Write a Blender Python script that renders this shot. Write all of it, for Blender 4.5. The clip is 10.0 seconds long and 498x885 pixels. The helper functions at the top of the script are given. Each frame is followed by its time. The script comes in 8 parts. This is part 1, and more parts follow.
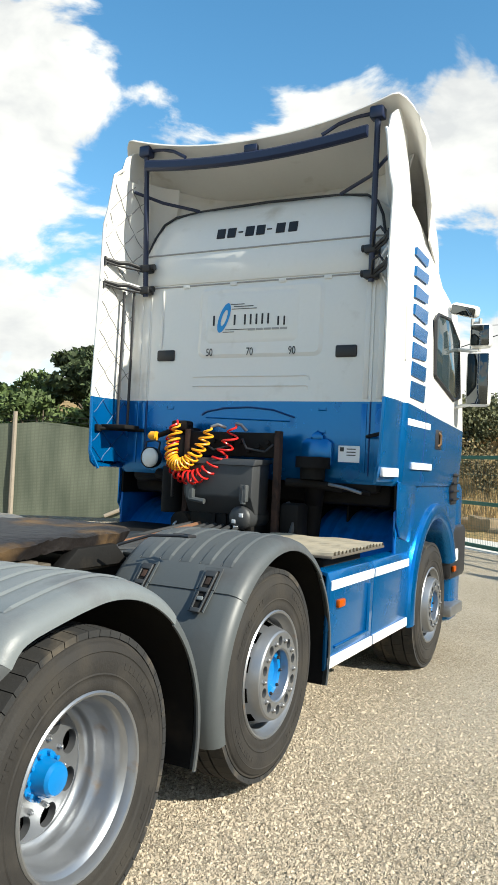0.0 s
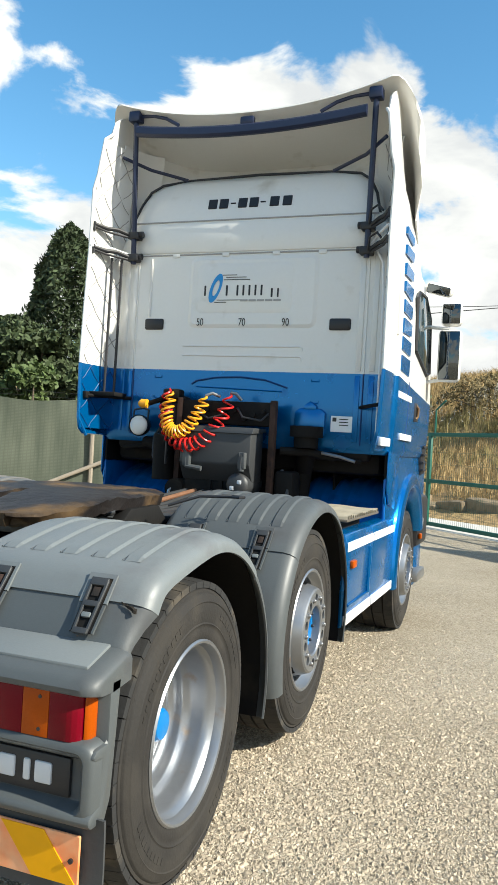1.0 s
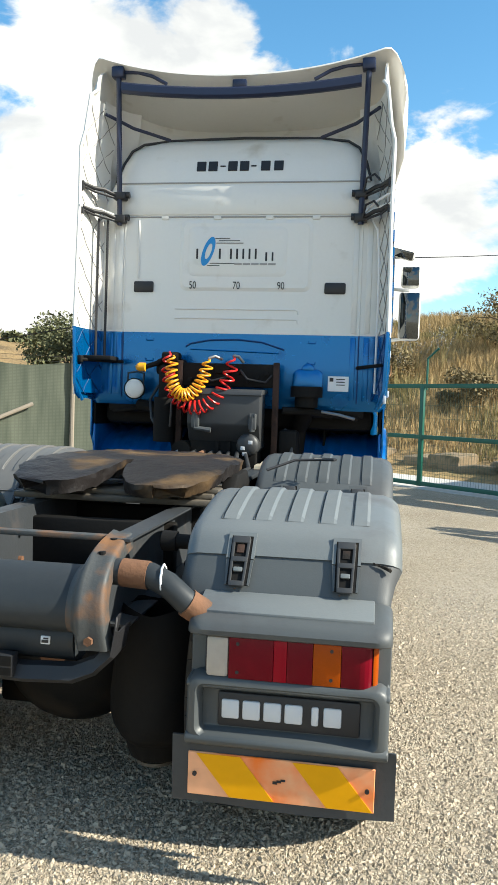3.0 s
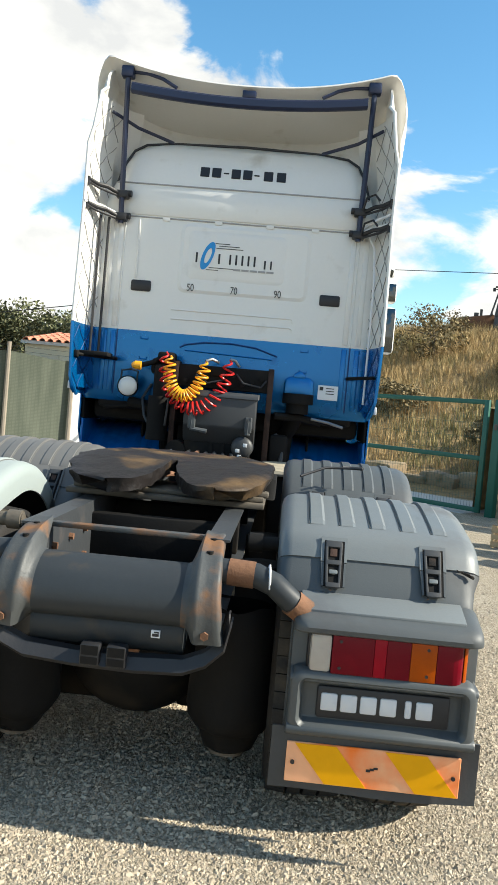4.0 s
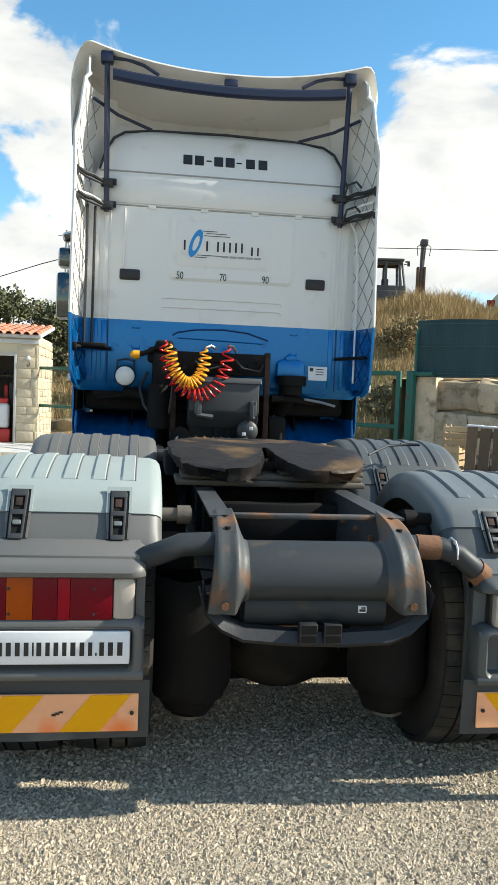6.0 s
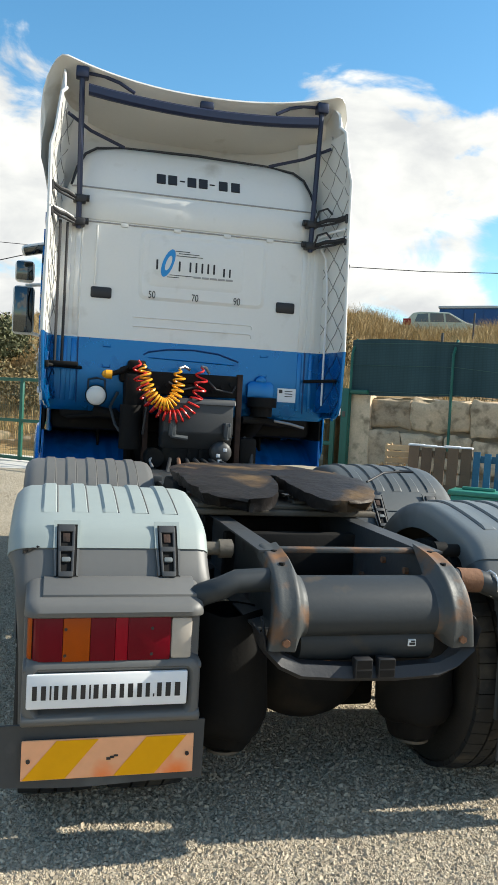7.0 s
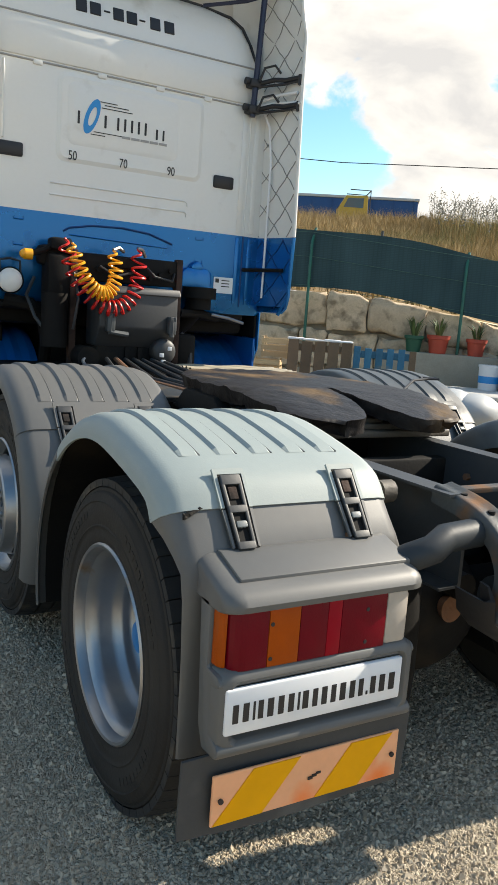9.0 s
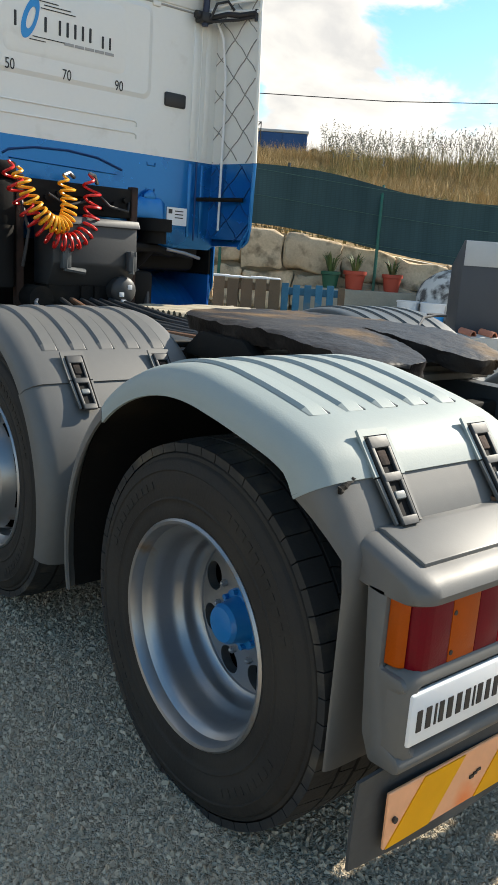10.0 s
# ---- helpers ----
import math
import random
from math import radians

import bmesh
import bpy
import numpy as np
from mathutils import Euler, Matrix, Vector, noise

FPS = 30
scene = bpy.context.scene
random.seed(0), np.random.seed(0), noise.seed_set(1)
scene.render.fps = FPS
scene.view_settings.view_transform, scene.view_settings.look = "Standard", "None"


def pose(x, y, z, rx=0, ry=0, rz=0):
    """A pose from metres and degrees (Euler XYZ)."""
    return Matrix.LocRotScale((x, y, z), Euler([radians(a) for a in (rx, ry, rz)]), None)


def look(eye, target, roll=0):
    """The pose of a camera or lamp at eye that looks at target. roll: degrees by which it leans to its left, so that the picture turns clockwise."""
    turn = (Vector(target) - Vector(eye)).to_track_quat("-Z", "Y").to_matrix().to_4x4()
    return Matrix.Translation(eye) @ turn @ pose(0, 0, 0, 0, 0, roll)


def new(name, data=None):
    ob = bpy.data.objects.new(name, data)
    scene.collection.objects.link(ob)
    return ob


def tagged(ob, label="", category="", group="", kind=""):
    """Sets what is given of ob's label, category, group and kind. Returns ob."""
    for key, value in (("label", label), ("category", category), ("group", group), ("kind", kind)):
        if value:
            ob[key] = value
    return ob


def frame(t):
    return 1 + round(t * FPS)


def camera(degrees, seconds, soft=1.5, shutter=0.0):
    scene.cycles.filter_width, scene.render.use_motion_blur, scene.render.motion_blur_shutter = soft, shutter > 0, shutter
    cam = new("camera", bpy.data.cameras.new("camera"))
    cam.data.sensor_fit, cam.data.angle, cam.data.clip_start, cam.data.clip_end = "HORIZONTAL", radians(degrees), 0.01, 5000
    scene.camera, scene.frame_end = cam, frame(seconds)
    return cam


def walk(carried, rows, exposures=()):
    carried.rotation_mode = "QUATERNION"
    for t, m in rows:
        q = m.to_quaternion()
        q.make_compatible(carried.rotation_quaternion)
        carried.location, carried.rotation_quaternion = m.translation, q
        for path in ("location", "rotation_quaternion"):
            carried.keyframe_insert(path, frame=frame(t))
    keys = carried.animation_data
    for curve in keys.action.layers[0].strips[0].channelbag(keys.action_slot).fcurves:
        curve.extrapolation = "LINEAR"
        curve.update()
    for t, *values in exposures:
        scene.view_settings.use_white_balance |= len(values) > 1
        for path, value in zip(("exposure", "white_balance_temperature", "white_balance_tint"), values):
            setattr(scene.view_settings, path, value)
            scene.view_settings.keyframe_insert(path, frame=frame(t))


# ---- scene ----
cam = camera(35.0, 10.0)
PATH = [
    (0, (2.803, -1.41, 1.552), (1.884, 0.365, 1.612), 2.7),
    (0.5, (2.546, -1.683, 1.491), (1.746, 0.149, 1.549), 3.1),
    (1, (2.245, -1.794, 1.455), (1.55, 0.081, 1.469), 3.4),
    (1.5, (1.972, -1.912, 1.499), (1.357, -0.009, 1.469), 4.5),
    (2, (1.682, -2.12, 1.499), (1.201, -0.179, 1.457), 2.5),
    (2.5, (1.396, -2.23, 1.477), (0.976, -0.275, 1.42), 4.1),
    (2.7, (1.295, -2.25, 1.472), (0.915, -0.288, 1.396), 3.0),
    (3.8, (0.651, -2.509, 1.51), (0.506, -0.517, 1.403), 4.5),
    (4, (0.517, -2.533, 1.485), (0.43, -0.537, 1.401), 5.1),
    (4.5, (0.224, -2.569, 1.5), (0.235, -0.571, 1.399), 3.8),
    (5, (-0.09, -2.692, 1.481), (0.037, -0.698, 1.412), 2.7),
    (5.5, (-0.363, -2.698, 1.458), (-0.197, -0.707, 1.371), 4.3),
    (5.7, (-0.469, -2.675, 1.457), (-0.267, -0.689, 1.342), 3.5),
    (6.8, (-0.993, -2.662, 1.528), (-0.562, -0.712, 1.422), 2.6),
    (7, (-1.114, -2.579, 1.535), (-0.626, -0.641, 1.452), 3.0),
    (7.5, (-1.340, -2.361, 1.577), (-0.742, -0.455, 1.493), 1.6),
    (8, (-1.598, -2.141, 1.587), (-0.844, -0.289, 1.536), 0.2),
    (8.5, (-1.850, -1.838, 1.534), (-0.948, -0.061, 1.362), 3.3),
    (9, (-1.995, -1.462, 1.516), (-1.000, 0.240, 1.182), 4.2),
    (9.5, (-2.158, -1.151, 1.497), (-1.036, 0.462, 1.122), 3.1),
    (10, (-2.281, -0.845, 1.453), (-1.052, 0.664, 0.990), 3.9),
]
walk(cam, [(t, look(eye, target, roll)) for t, eye, target, roll in PATH], [(0.0, 0.74, 6450, 5), (2.5, 0.88, 6450, 5), (4.5, 0.84, 6600, 6), (5.0, 0.82, 6500, 5), (7.5, 0.68, 6450, 6), (8.2, 0.70, 6500, 6), (9.0, 0.76, 6900, 9), (10.0, 0.78, 6800, 8)])

# ---- world, sun ----
SUN_DIR = Vector((1.0, -0.09, 0.70)).normalized()
sun = new("sun", bpy.data.lights.new("sun", "SUN"))
sun.data.energy, sun.data.angle, sun.data.color = 5.0, radians(0.6), (1.0, 0.93, 0.82)
sun.matrix_world = look(SUN_DIR * 40, (0, 0, 0))

world = bpy.data.worlds.new("world")
scene.world = world
world.use_nodes = True
wt = world.node_tree
wt.nodes.clear()


def wn(kind, **kw):
    n = wt.nodes.new(kind)
    for k, v in kw.items():
        n.inputs[k].default_value = v
    return n


sky = wt.nodes.new("ShaderNodeTexSky")
sky.sky_type, sky.sun_disc = "NISHITA", False
sky.sun_elevation = math.asin(SUN_DIR.z)
sky.sun_rotation = math.atan2(SUN_DIR.x, SUN_DIR.y)
sky.air_density, sky.dust_density, sky.ozone_density = 1.0, 0.3, 1.6
wtc = wt.nodes.new("ShaderNodeTexCoord")
wmap = wt.nodes.new("ShaderNodeMapping")
wmap.inputs["Scale"].default_value = (1.0, 1.0, 1.9)
wmap.inputs["Location"].default_value = (0.62, 0.3, 0.1)
wt.links.new(wtc.outputs["Generated"], wmap.inputs["Vector"])
cl = wn("ShaderNodeTexNoise", Scale=5.2, Detail=11.0, Roughness=0.56, Distortion=0.35)
wt.links.new(wmap.outputs["Vector"], cl.inputs["Vector"])
wsep = wt.nodes.new("ShaderNodeSeparateXYZ")
wt.links.new(wtc.outputs["Generated"], wsep.inputs["Vector"])
# cloud cover by height: a bank over the horizon, clear above it, broken cloud towards the zenith (out of view, added to
# whiten the fill light)
cover = wt.nodes.new("ShaderNodeValToRGB")
ce = cover.color_ramp.elements
while len(ce) < 6:
    ce.new(0.5)
for el, (zz, v) in zip(ce, ((0.0, 0.70), (0.25, 0.69), (0.37, 0.56), (0.46, 0.30), (0.60, 0.42), (0.9, 0.56))):
    el.position, el.color = zz, (v, v, v, 1)
wt.links.new(wsep.outputs["Z"], cover.inputs["Fac"])


def wmath(op, a, b):
    n = wt.nodes.new("ShaderNodeMath")
    n.operation = op
    for sock, v in zip(n.inputs, (a, b)):
        if isinstance(v, (int, float)):
            sock.default_value = v
        else:
            wt.links.new(v, sock)
    return n.outputs[0]


total = wmath("ADD", wmath("MULTIPLY", wmath("SUBTRACT", cl.outputs["Fac"], 0.5), 1.7), cover.outputs["Color"])
# banks (+) and gaps (-): bearing from the yard's north and height in degrees, radius, weight; the last gap is out of
# view, added to lower the fill light
for bearing, height, radius, weight in ((-46, 27, 10, 0.28), (-12, 27, 4.5, 0.24), (9, 22, 11, -0.34), (-13, 13, 4.5, -0.36), (-3.5, 24, 5, -0.2),
                                        (34, 11, 6, -0.30), (46, 14.5, 6, -0.16), (21, 17, 6, 0.12), (-22, 21, 9, 0.16), (-34, 24, 3.5, 0.16), (-128, 32, 76, -0.18)):
    ca, sa = math.cos(radians(height)), math.sin(radians(height))
    dn = wt.nodes.new("ShaderNodeVectorMath")
    dn.operation = "DOT_PRODUCT"
    wt.links.new(wtc.outputs["Generated"], dn.inputs[0])
    dn.inputs[1].default_value = (ca * math.sin(radians(bearing)), ca * math.cos(radians(bearing)), sa)
    fall = wn("ShaderNodeMapRange", **{"From Min": math.cos(radians(radius)), "From Max": 1.0, "To Min": 0.0, "To Max": weight})
    fall.interpolation_type = "SMOOTHSTEP"
    wt.links.new(dn.outputs["Value"], fall.inputs["Value"])
    total = wmath("ADD", total, fall.outputs["Result"])
wramp = wt.nodes.new("ShaderNodeValToRGB")
wramp.color_ramp.elements[0].position, wramp.color_ramp.elements[1].position = 0.46, 0.62
wramp.color_ramp.interpolation = "EASE"
wt.links.new(total, wramp.inputs["Fac"])
shade = wn("ShaderNodeTexNoise", Scale=6.5, Detail=8.0, Roughness=0.55, Distortion=0.3)
wt.links.new(wmap.outputs["Vector"], shade.inputs["Vector"])
cramp = wt.nodes.new("ShaderNodeValToRGB")
cramp.color_ramp.elements[0].position, cramp.color_ramp.elements[1].position = 0.36, 0.58
cramp.color_ramp.elements[0].color = (5.5, 5.5, 5.6, 1)
cramp.color_ramp.elements[1].color = (7.9, 7.7, 7.4, 1)
wt.links.new(shade.outputs["Fac"], cramp.inputs["Fac"])
wmix = wt.nodes.new("ShaderNodeMix")
wmix.data_type = "RGBA"
wt.links.new(wramp.outputs["Color"], wmix.inputs["Factor"])
wsat = wn("ShaderNodeHueSaturation", Saturation=1.25, Hue=0.49, Value=1.5)
wt.links.new(sky.outputs["Color"], wsat.inputs["Color"])
wt.links.new(wsat.outputs["Color"], wmix.inputs[6])
wt.links.new(cramp.outputs["Color"], wmix.inputs[7])
wbg = wn("ShaderNodeBackground", Strength=0.088)
wt.links.new(wmix.outputs[2], wbg.inputs["Color"])
wout = wt.nodes.new("ShaderNodeOutputWorld")
wt.links.new(wbg.outputs[0], wout.inputs["Surface"])


# ---- materials ----
def mat(name, col, rough=0.6, metal=0.0, var=0.12, scale=6.0, grain=40.0, bump=0.0, bump_scale=60.0, dirt=None, dirt_amt=0.0,
        dirt_scale=3.0, rand=0.0, coat=0.0, trans=0.0, spec=0.5, island=0.0):
    """A surface with variation at two scales, optional stains, bump and a spread between pieces."""
    m = bpy.data.materials.new(name)
    m.use_nodes = True
    t = m.node_tree
    b = t.nodes["Principled BSDF"]
    b.inputs["Roughness"].default_value = rough
    b.inputs["Metallic"].default_value = metal
    b.inputs["Coat Weight"].default_value = coat
    b.inputs["Coat Roughness"].default_value = 0.06
    b.inputs["Specular IOR Level"].default_value = spec
    if trans:
        b.inputs["Transmission Weight"].default_value = trans
    tc = t.nodes.new("ShaderNodeTexCoord")

    def noise_tex(s, d=4.0):
        n = t.nodes.new("ShaderNodeTexNoise")
        n.inputs["Scale"].default_value, n.inputs["Detail"].default_value = s, d
        t.links.new(tc.outputs["Object"], n.inputs["Vector"])
        return n

    def mixer(fac, a, c):
        n = t.nodes.new("ShaderNodeMix")
        n.data_type = "RGBA"
        t.links.new(fac, n.inputs["Factor"])
        for sock, v in ((n.inputs[6], a), (n.inputs[7], c)):
            if isinstance(v, tuple):
                sock.default_value = (*v, 1)
            else:
                t.links.new(v, sock)
        return n.outputs[2]

    lo = tuple(c * (1 - var) for c in col)
    hi = tuple(min(1, c * (1 + var)) for c in col)
    big, small = noise_tex(scale), noise_tex(grain, 2.0)
    add = t.nodes.new("ShaderNodeMath")
    add.operation = "MULTIPLY_ADD"
    t.links.new(big.outputs["Fac"], add.inputs[0])
    add.inputs[1].default_value = 0.6
    sm = t.nodes.new("ShaderNodeMath")
    sm.operation = "MULTIPLY"
    sm.inputs[1].default_value = 0.4
    t.links.new(small.outputs["Fac"], sm.inputs[0])
    t.links.new(sm.outputs[0], add.inputs[2])
    c = mixer(add.outputs[0], lo, hi)
    if dirt is not None:
        dn = noise_tex(dirt_scale, 8.0)
        r = t.nodes.new("ShaderNodeMapRange")
        r.inputs["From Min"].default_value, r.inputs["From Max"].default_value = 0.66 - 0.3 * dirt_amt, 0.80 - 0.25 * dirt_amt
        t.links.new(dn.outputs["Fac"], r.inputs["Value"])
        c = mixer(r.outputs["Result"], c, dirt)
        rr = t.nodes.new("ShaderNodeMapRange")
        rr.inputs["To Min"].default_value, rr.inputs["To Max"].default_value = rough, min(1.0, rough + 0.3)
        t.links.new(r.outputs["Result"], rr.inputs["Value"])
        t.links.new(rr.outputs["Result"], b.inputs["Roughness"])
    if rand or island:
        if island:
            src = t.nodes.new("ShaderNodeNewGeometry").outputs["Random Per Island"]
        else:
            src = t.nodes.new("ShaderNodeObjectInfo").outputs["Random"]
        k = rand or island
        v = t.nodes.new("ShaderNodeMapRange")
        v.inputs["To Min"].default_value, v.inputs["To Max"].default_value = 1 - k, 1 + k
        t.links.new(src, v.inputs["Value"])
        hs = t.nodes.new("ShaderNodeHueSaturation")
        t.links.new(v.outputs["Result"], hs.inputs["Value"])
        t.links.new(c, hs.inputs["Color"])
        c = hs.outputs["Color"]
    t.links.new(c, b.inputs["Base Color"])
    if bump:
        bn = noise_tex(bump_scale, 6.0)
        bp = t.nodes.new("ShaderNodeBump")
        bp.inputs["Strength"].default_value, bp.inputs["Distance"].default_value = bump, 0.01
        t.links.new(bn.outputs["Fac"], bp.inputs["Height"])
        t.links.new(bp.outputs["Normal"], b.inputs["Normal"])
    return m


M_WHITE = mat("white_paint", (0.74, 0.73, 0.69), 0.28, var=0.05, scale=1.5, dirt=(0.55, 0.52, 0.46), dirt_amt=0.12, coat=0.35)
M_LINER = mat("white_liner", (0.72, 0.71, 0.68), 0.5, var=0.06, scale=2.0, dirt=(0.5, 0.47, 0.4), dirt_amt=0.2)
M_BLUE = mat("blue_paint", (0.0, 0.135, 0.385), 0.27, var=0.1, scale=2.0, metal=0.6, coat=0.3, dirt=(0.0, 0.095, 0.30), dirt_amt=0.15, dirt_scale=5)
M_BLUE_M = mat("blue_metallic", (0.0, 0.19, 0.55), 0.25, var=0.1, scale=2.0, metal=0.8, coat=0.5)
M_BLUE_I = mat("blue_inner_wing", (0.0, 0.12, 0.42), 0.4, var=0.15, scale=3, metal=0.15, dirt=(0.0, 0.05, 0.16), dirt_amt=0.35)
M_NAVY = mat("navy_paint", (0.012, 0.02, 0.055), 0.4, var=0.2, scale=4)
M_BLACK = mat("black_plastic", (0.018, 0.018, 0.02), 0.5, var=0.25, scale=8, bump=0.1)
# grime, set near black to include the shade of unmodelled clutter
M_ENGINE = mat("grime_and_shade_black", (0.008, 0.0075, 0.007), 0.75, spec=0.2, var=0.4, scale=5, bump=0.1, dirt=(0.035, 0.028, 0.02), dirt_amt=0.25)
M_BOX = mat("charcoal_plastic", (0.034, 0.036, 0.038), 0.5, var=0.15, scale=5, bump=0.05)
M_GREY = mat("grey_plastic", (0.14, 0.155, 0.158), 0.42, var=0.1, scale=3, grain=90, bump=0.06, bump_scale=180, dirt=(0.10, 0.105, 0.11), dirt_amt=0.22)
M_GREY_D = mat("dark_grey_plastic", (0.070, 0.078, 0.080), 0.46, var=0.16, scale=3, grain=90, bump=0.05, bump_scale=200, dirt=(0.052, 0.054, 0.057), dirt_amt=0.35)
M_GREY_W = mat("warm_grey_plastic", (0.113, 0.112, 0.107), 0.5, var=0.12, scale=3, bump=0.03, bump_scale=260, dirt=(0.11, 0.105, 0.1), dirt_amt=0.2)
M_MINT = mat("pale_mint_plastic", (0.275, 0.315, 0.305), 0.55, var=0.06, scale=2.5, bump=0.04, bump_scale=180, dirt=(0.3, 0.34, 0.33), dirt_amt=0.12)
M_RUBBER = mat("tyre_rubber", (0.024, 0.022, 0.020), 0.72, spec=0.28, var=0.2, scale=5, grain=140, bump=0.2, bump_scale=80, dirt=(0.038, 0.034, 0.029), dirt_amt=0.7, dirt_scale=5)
M_TREAD = mat("tread_rubber", (0.018, 0.018, 0.018), 0.8, var=0.25, scale=6, bump=0.2, dirt=(0.09, 0.075, 0.055), dirt_amt=0.4, dirt_scale=6)
M_FLAP = mat("mudflap_rubber", (0.045, 0.048, 0.05), 0.6, var=0.2, scale=4, bump=0.1, dirt=(0.12, 0.12, 0.11), dirt_amt=0.2)
M_RIM = mat("silver_wheel_paint", (0.31, 0.32, 0.335), 0.35, metal=0.8, var=0.1, scale=5, bump=0.05, dirt=(0.30, 0.22, 0.15), dirt_amt=0.1, dirt_scale=8)
M_HUB = mat("blue_hub_paint", (0.0, 0.16, 0.44), 0.36, var=0.12, scale=8, coat=0.2)
M_STEEL = mat("bare_steel", (0.30, 0.30, 0.30), 0.4, metal=0.8, var=0.2, scale=10, dirt=(0.2, 0.12, 0.06), dirt_amt=0.25)
M_CHASSIS = mat("chassis_grey_paint", (0.027, 0.032, 0.036), 0.52, spec=0.35, var=0.25, scale=4, bump=0.05, dirt=(0.10, 0.07, 0.04), dirt_amt=0.26, dirt_scale=5)
M_RAIL = mat("rail_grey_paint", (0.038, 0.042, 0.046), 0.5, var=0.18, scale=4, bump=0.08, dirt=(0.06, 0.05, 0.045), dirt_amt=0.3, dirt_scale=5)
M_RUSTY = mat("rusty_grey_paint", (0.050, 0.054, 0.054), 0.55, var=0.25, scale=5, bump=0.15, dirt=(0.17, 0.078, 0.03), dirt_amt=0.5, dirt_scale=8)
M_RUST_D = mat("dark_rust", (0.045, 0.022, 0.014), 0.85, var=0.4, scale=9, bump=0.3, dirt=(0.012, 0.010, 0.009), dirt_amt=0.5, dirt_scale=7)
M_RUST = mat("rust", (0.17, 0.08, 0.04), 0.85, var=0.35, scale=14, bump=0.3, dirt=(0.10, 0.06, 0.04), dirt_amt=0.3)
M_GREASE = mat("greasy_black_iron", (0.013, 0.0105, 0.0098), 0.5, spec=0.3, var=0.4, scale=5, bump=0.5, bump_scale=30, dirt=(0.15, 0.09, 0.038), dirt_amt=0.42, dirt_scale=2.6)
M_OAK = mat("grimy_tan_metal", (0.10, 0.085, 0.065), 0.6, var=0.25, scale=8, bump=0.2, dirt=(0.05, 0.045, 0.04), dirt_amt=0.35)
M_CHEQ = mat("beige_tread_plate", (0.36, 0.31, 0.225), 0.6, var=0.2, scale=6, dirt=(0.25, 0.2, 0.14), dirt_amt=0.2)
M_TAPE = mat("white_reflective_tape", (0.78, 0.78, 0.78), 0.35, var=0.06, scale=8, dirt=(0.5, 0.5, 0.48), dirt_amt=0.15)
M_GLASS = mat("dark_glass", (0.03, 0.045, 0.05), 0.05, var=0.1, spec=0.8)
M_MIRROR = mat("mirror_glass", (0.10, 0.11, 0.115), 0.03, metal=1.0, var=0.02)
M_REDL = mat("dark_red_lens", (0.14, 0.0005, 0.008), 0.32, var=0.25, scale=14, grain=200, bump=0.06, bump_scale=200, coat=0.05, spec=0.15)
M_REDB = mat("bright_red_lens", (0.28, 0.001, 0.012), 0.28, var=0.1, scale=14, coat=0.05, spec=0.15)
M_ORANGE = mat("orange_lens", (0.36, 0.062, 0.001), 0.32, var=0.25, scale=16, grain=200, bump=0.06, bump_scale=200, coat=0.05, spec=0.15)
M_CLEAR = mat("milky_lens", (0.42, 0.375, 0.325), 0.2, var=0.2, scale=14, coat=0.3)
M_BOARD_Y = mat("yellow_reflective", (0.82, 0.375, 0.0), 0.4, spec=0.25, var=0.08, scale=10)
M_BOARD_O = mat("faded_orange_reflective", (0.86, 0.42, 0.22), 0.45, spec=0.25, var=0.14, scale=5, dirt=(0.92, 0.20, 0.03), dirt_amt=0.62, dirt_scale=4)
M_PLATE = mat("white_number_plate", (0.78, 0.79, 0.80), 0.3, var=0.03)
M_INK = mat("black_ink", (0.015, 0.015, 0.017), 0.45, var=0.1)
M_LOGO = mat("blue_ink", (0.01, 0.25, 0.60), 0.4, var=0.05)
M_SILVER = mat("silver_letters", (0.62, 0.63, 0.64), 0.35, var=0.05)
M_HOSE_Y = mat("yellow_hose", (0.80, 0.36, 0.015), 0.35, var=0.12, scale=20)
M_HOSE_R = mat("red_hose", (0.55, 0.015, 0.012), 0.35, var=0.12, scale=20)
M_LENS_W = mat("work_lamp_lens", (0.78, 0.76, 0.70), 0.2, var=0.05, scale=20, coat=0.4)
M_SEAM = mat("seam_sealer", (0.34, 0.335, 0.32), 0.6, var=0.1)
M_SEAM_B = mat("dark_blue_seam", (0.0, 0.035, 0.14), 0.5, var=0.1)
M_STITCH = mat("grey_quilt_line", (0.25, 0.243, 0.23), 0.6, var=0.15, scale=10)


# ---- mesh helpers ----
def link(name, bm, material, parent=None, smooth=0.6):
    me = bpy.data.meshes.new(name)
    bmesh.ops.recalc_face_normals(bm, faces=bm.faces)
    bm.to_mesh(me)
    bm.free()
    for m in material if isinstance(material, (list, tuple)) else [material]:
        me.materials.append(m)
    if smooth:
        me.polygons.foreach_set("use_smooth", [True] * len(me.polygons))
        me.set_sharp_from_angle(angle=smooth)
    ob = new(name, me)
    ob.parent = parent
    return ob


def part(name, bm, material, parent, label="", smooth=0.6):
    ob = link(name, bm, material, parent, smooth)
    return tagged(ob, label) if label else ob


def thing(name, label, category, group="", kind=""):
    return tagged(new(name), label, category, group, kind)


def B():
    return bmesh.new()


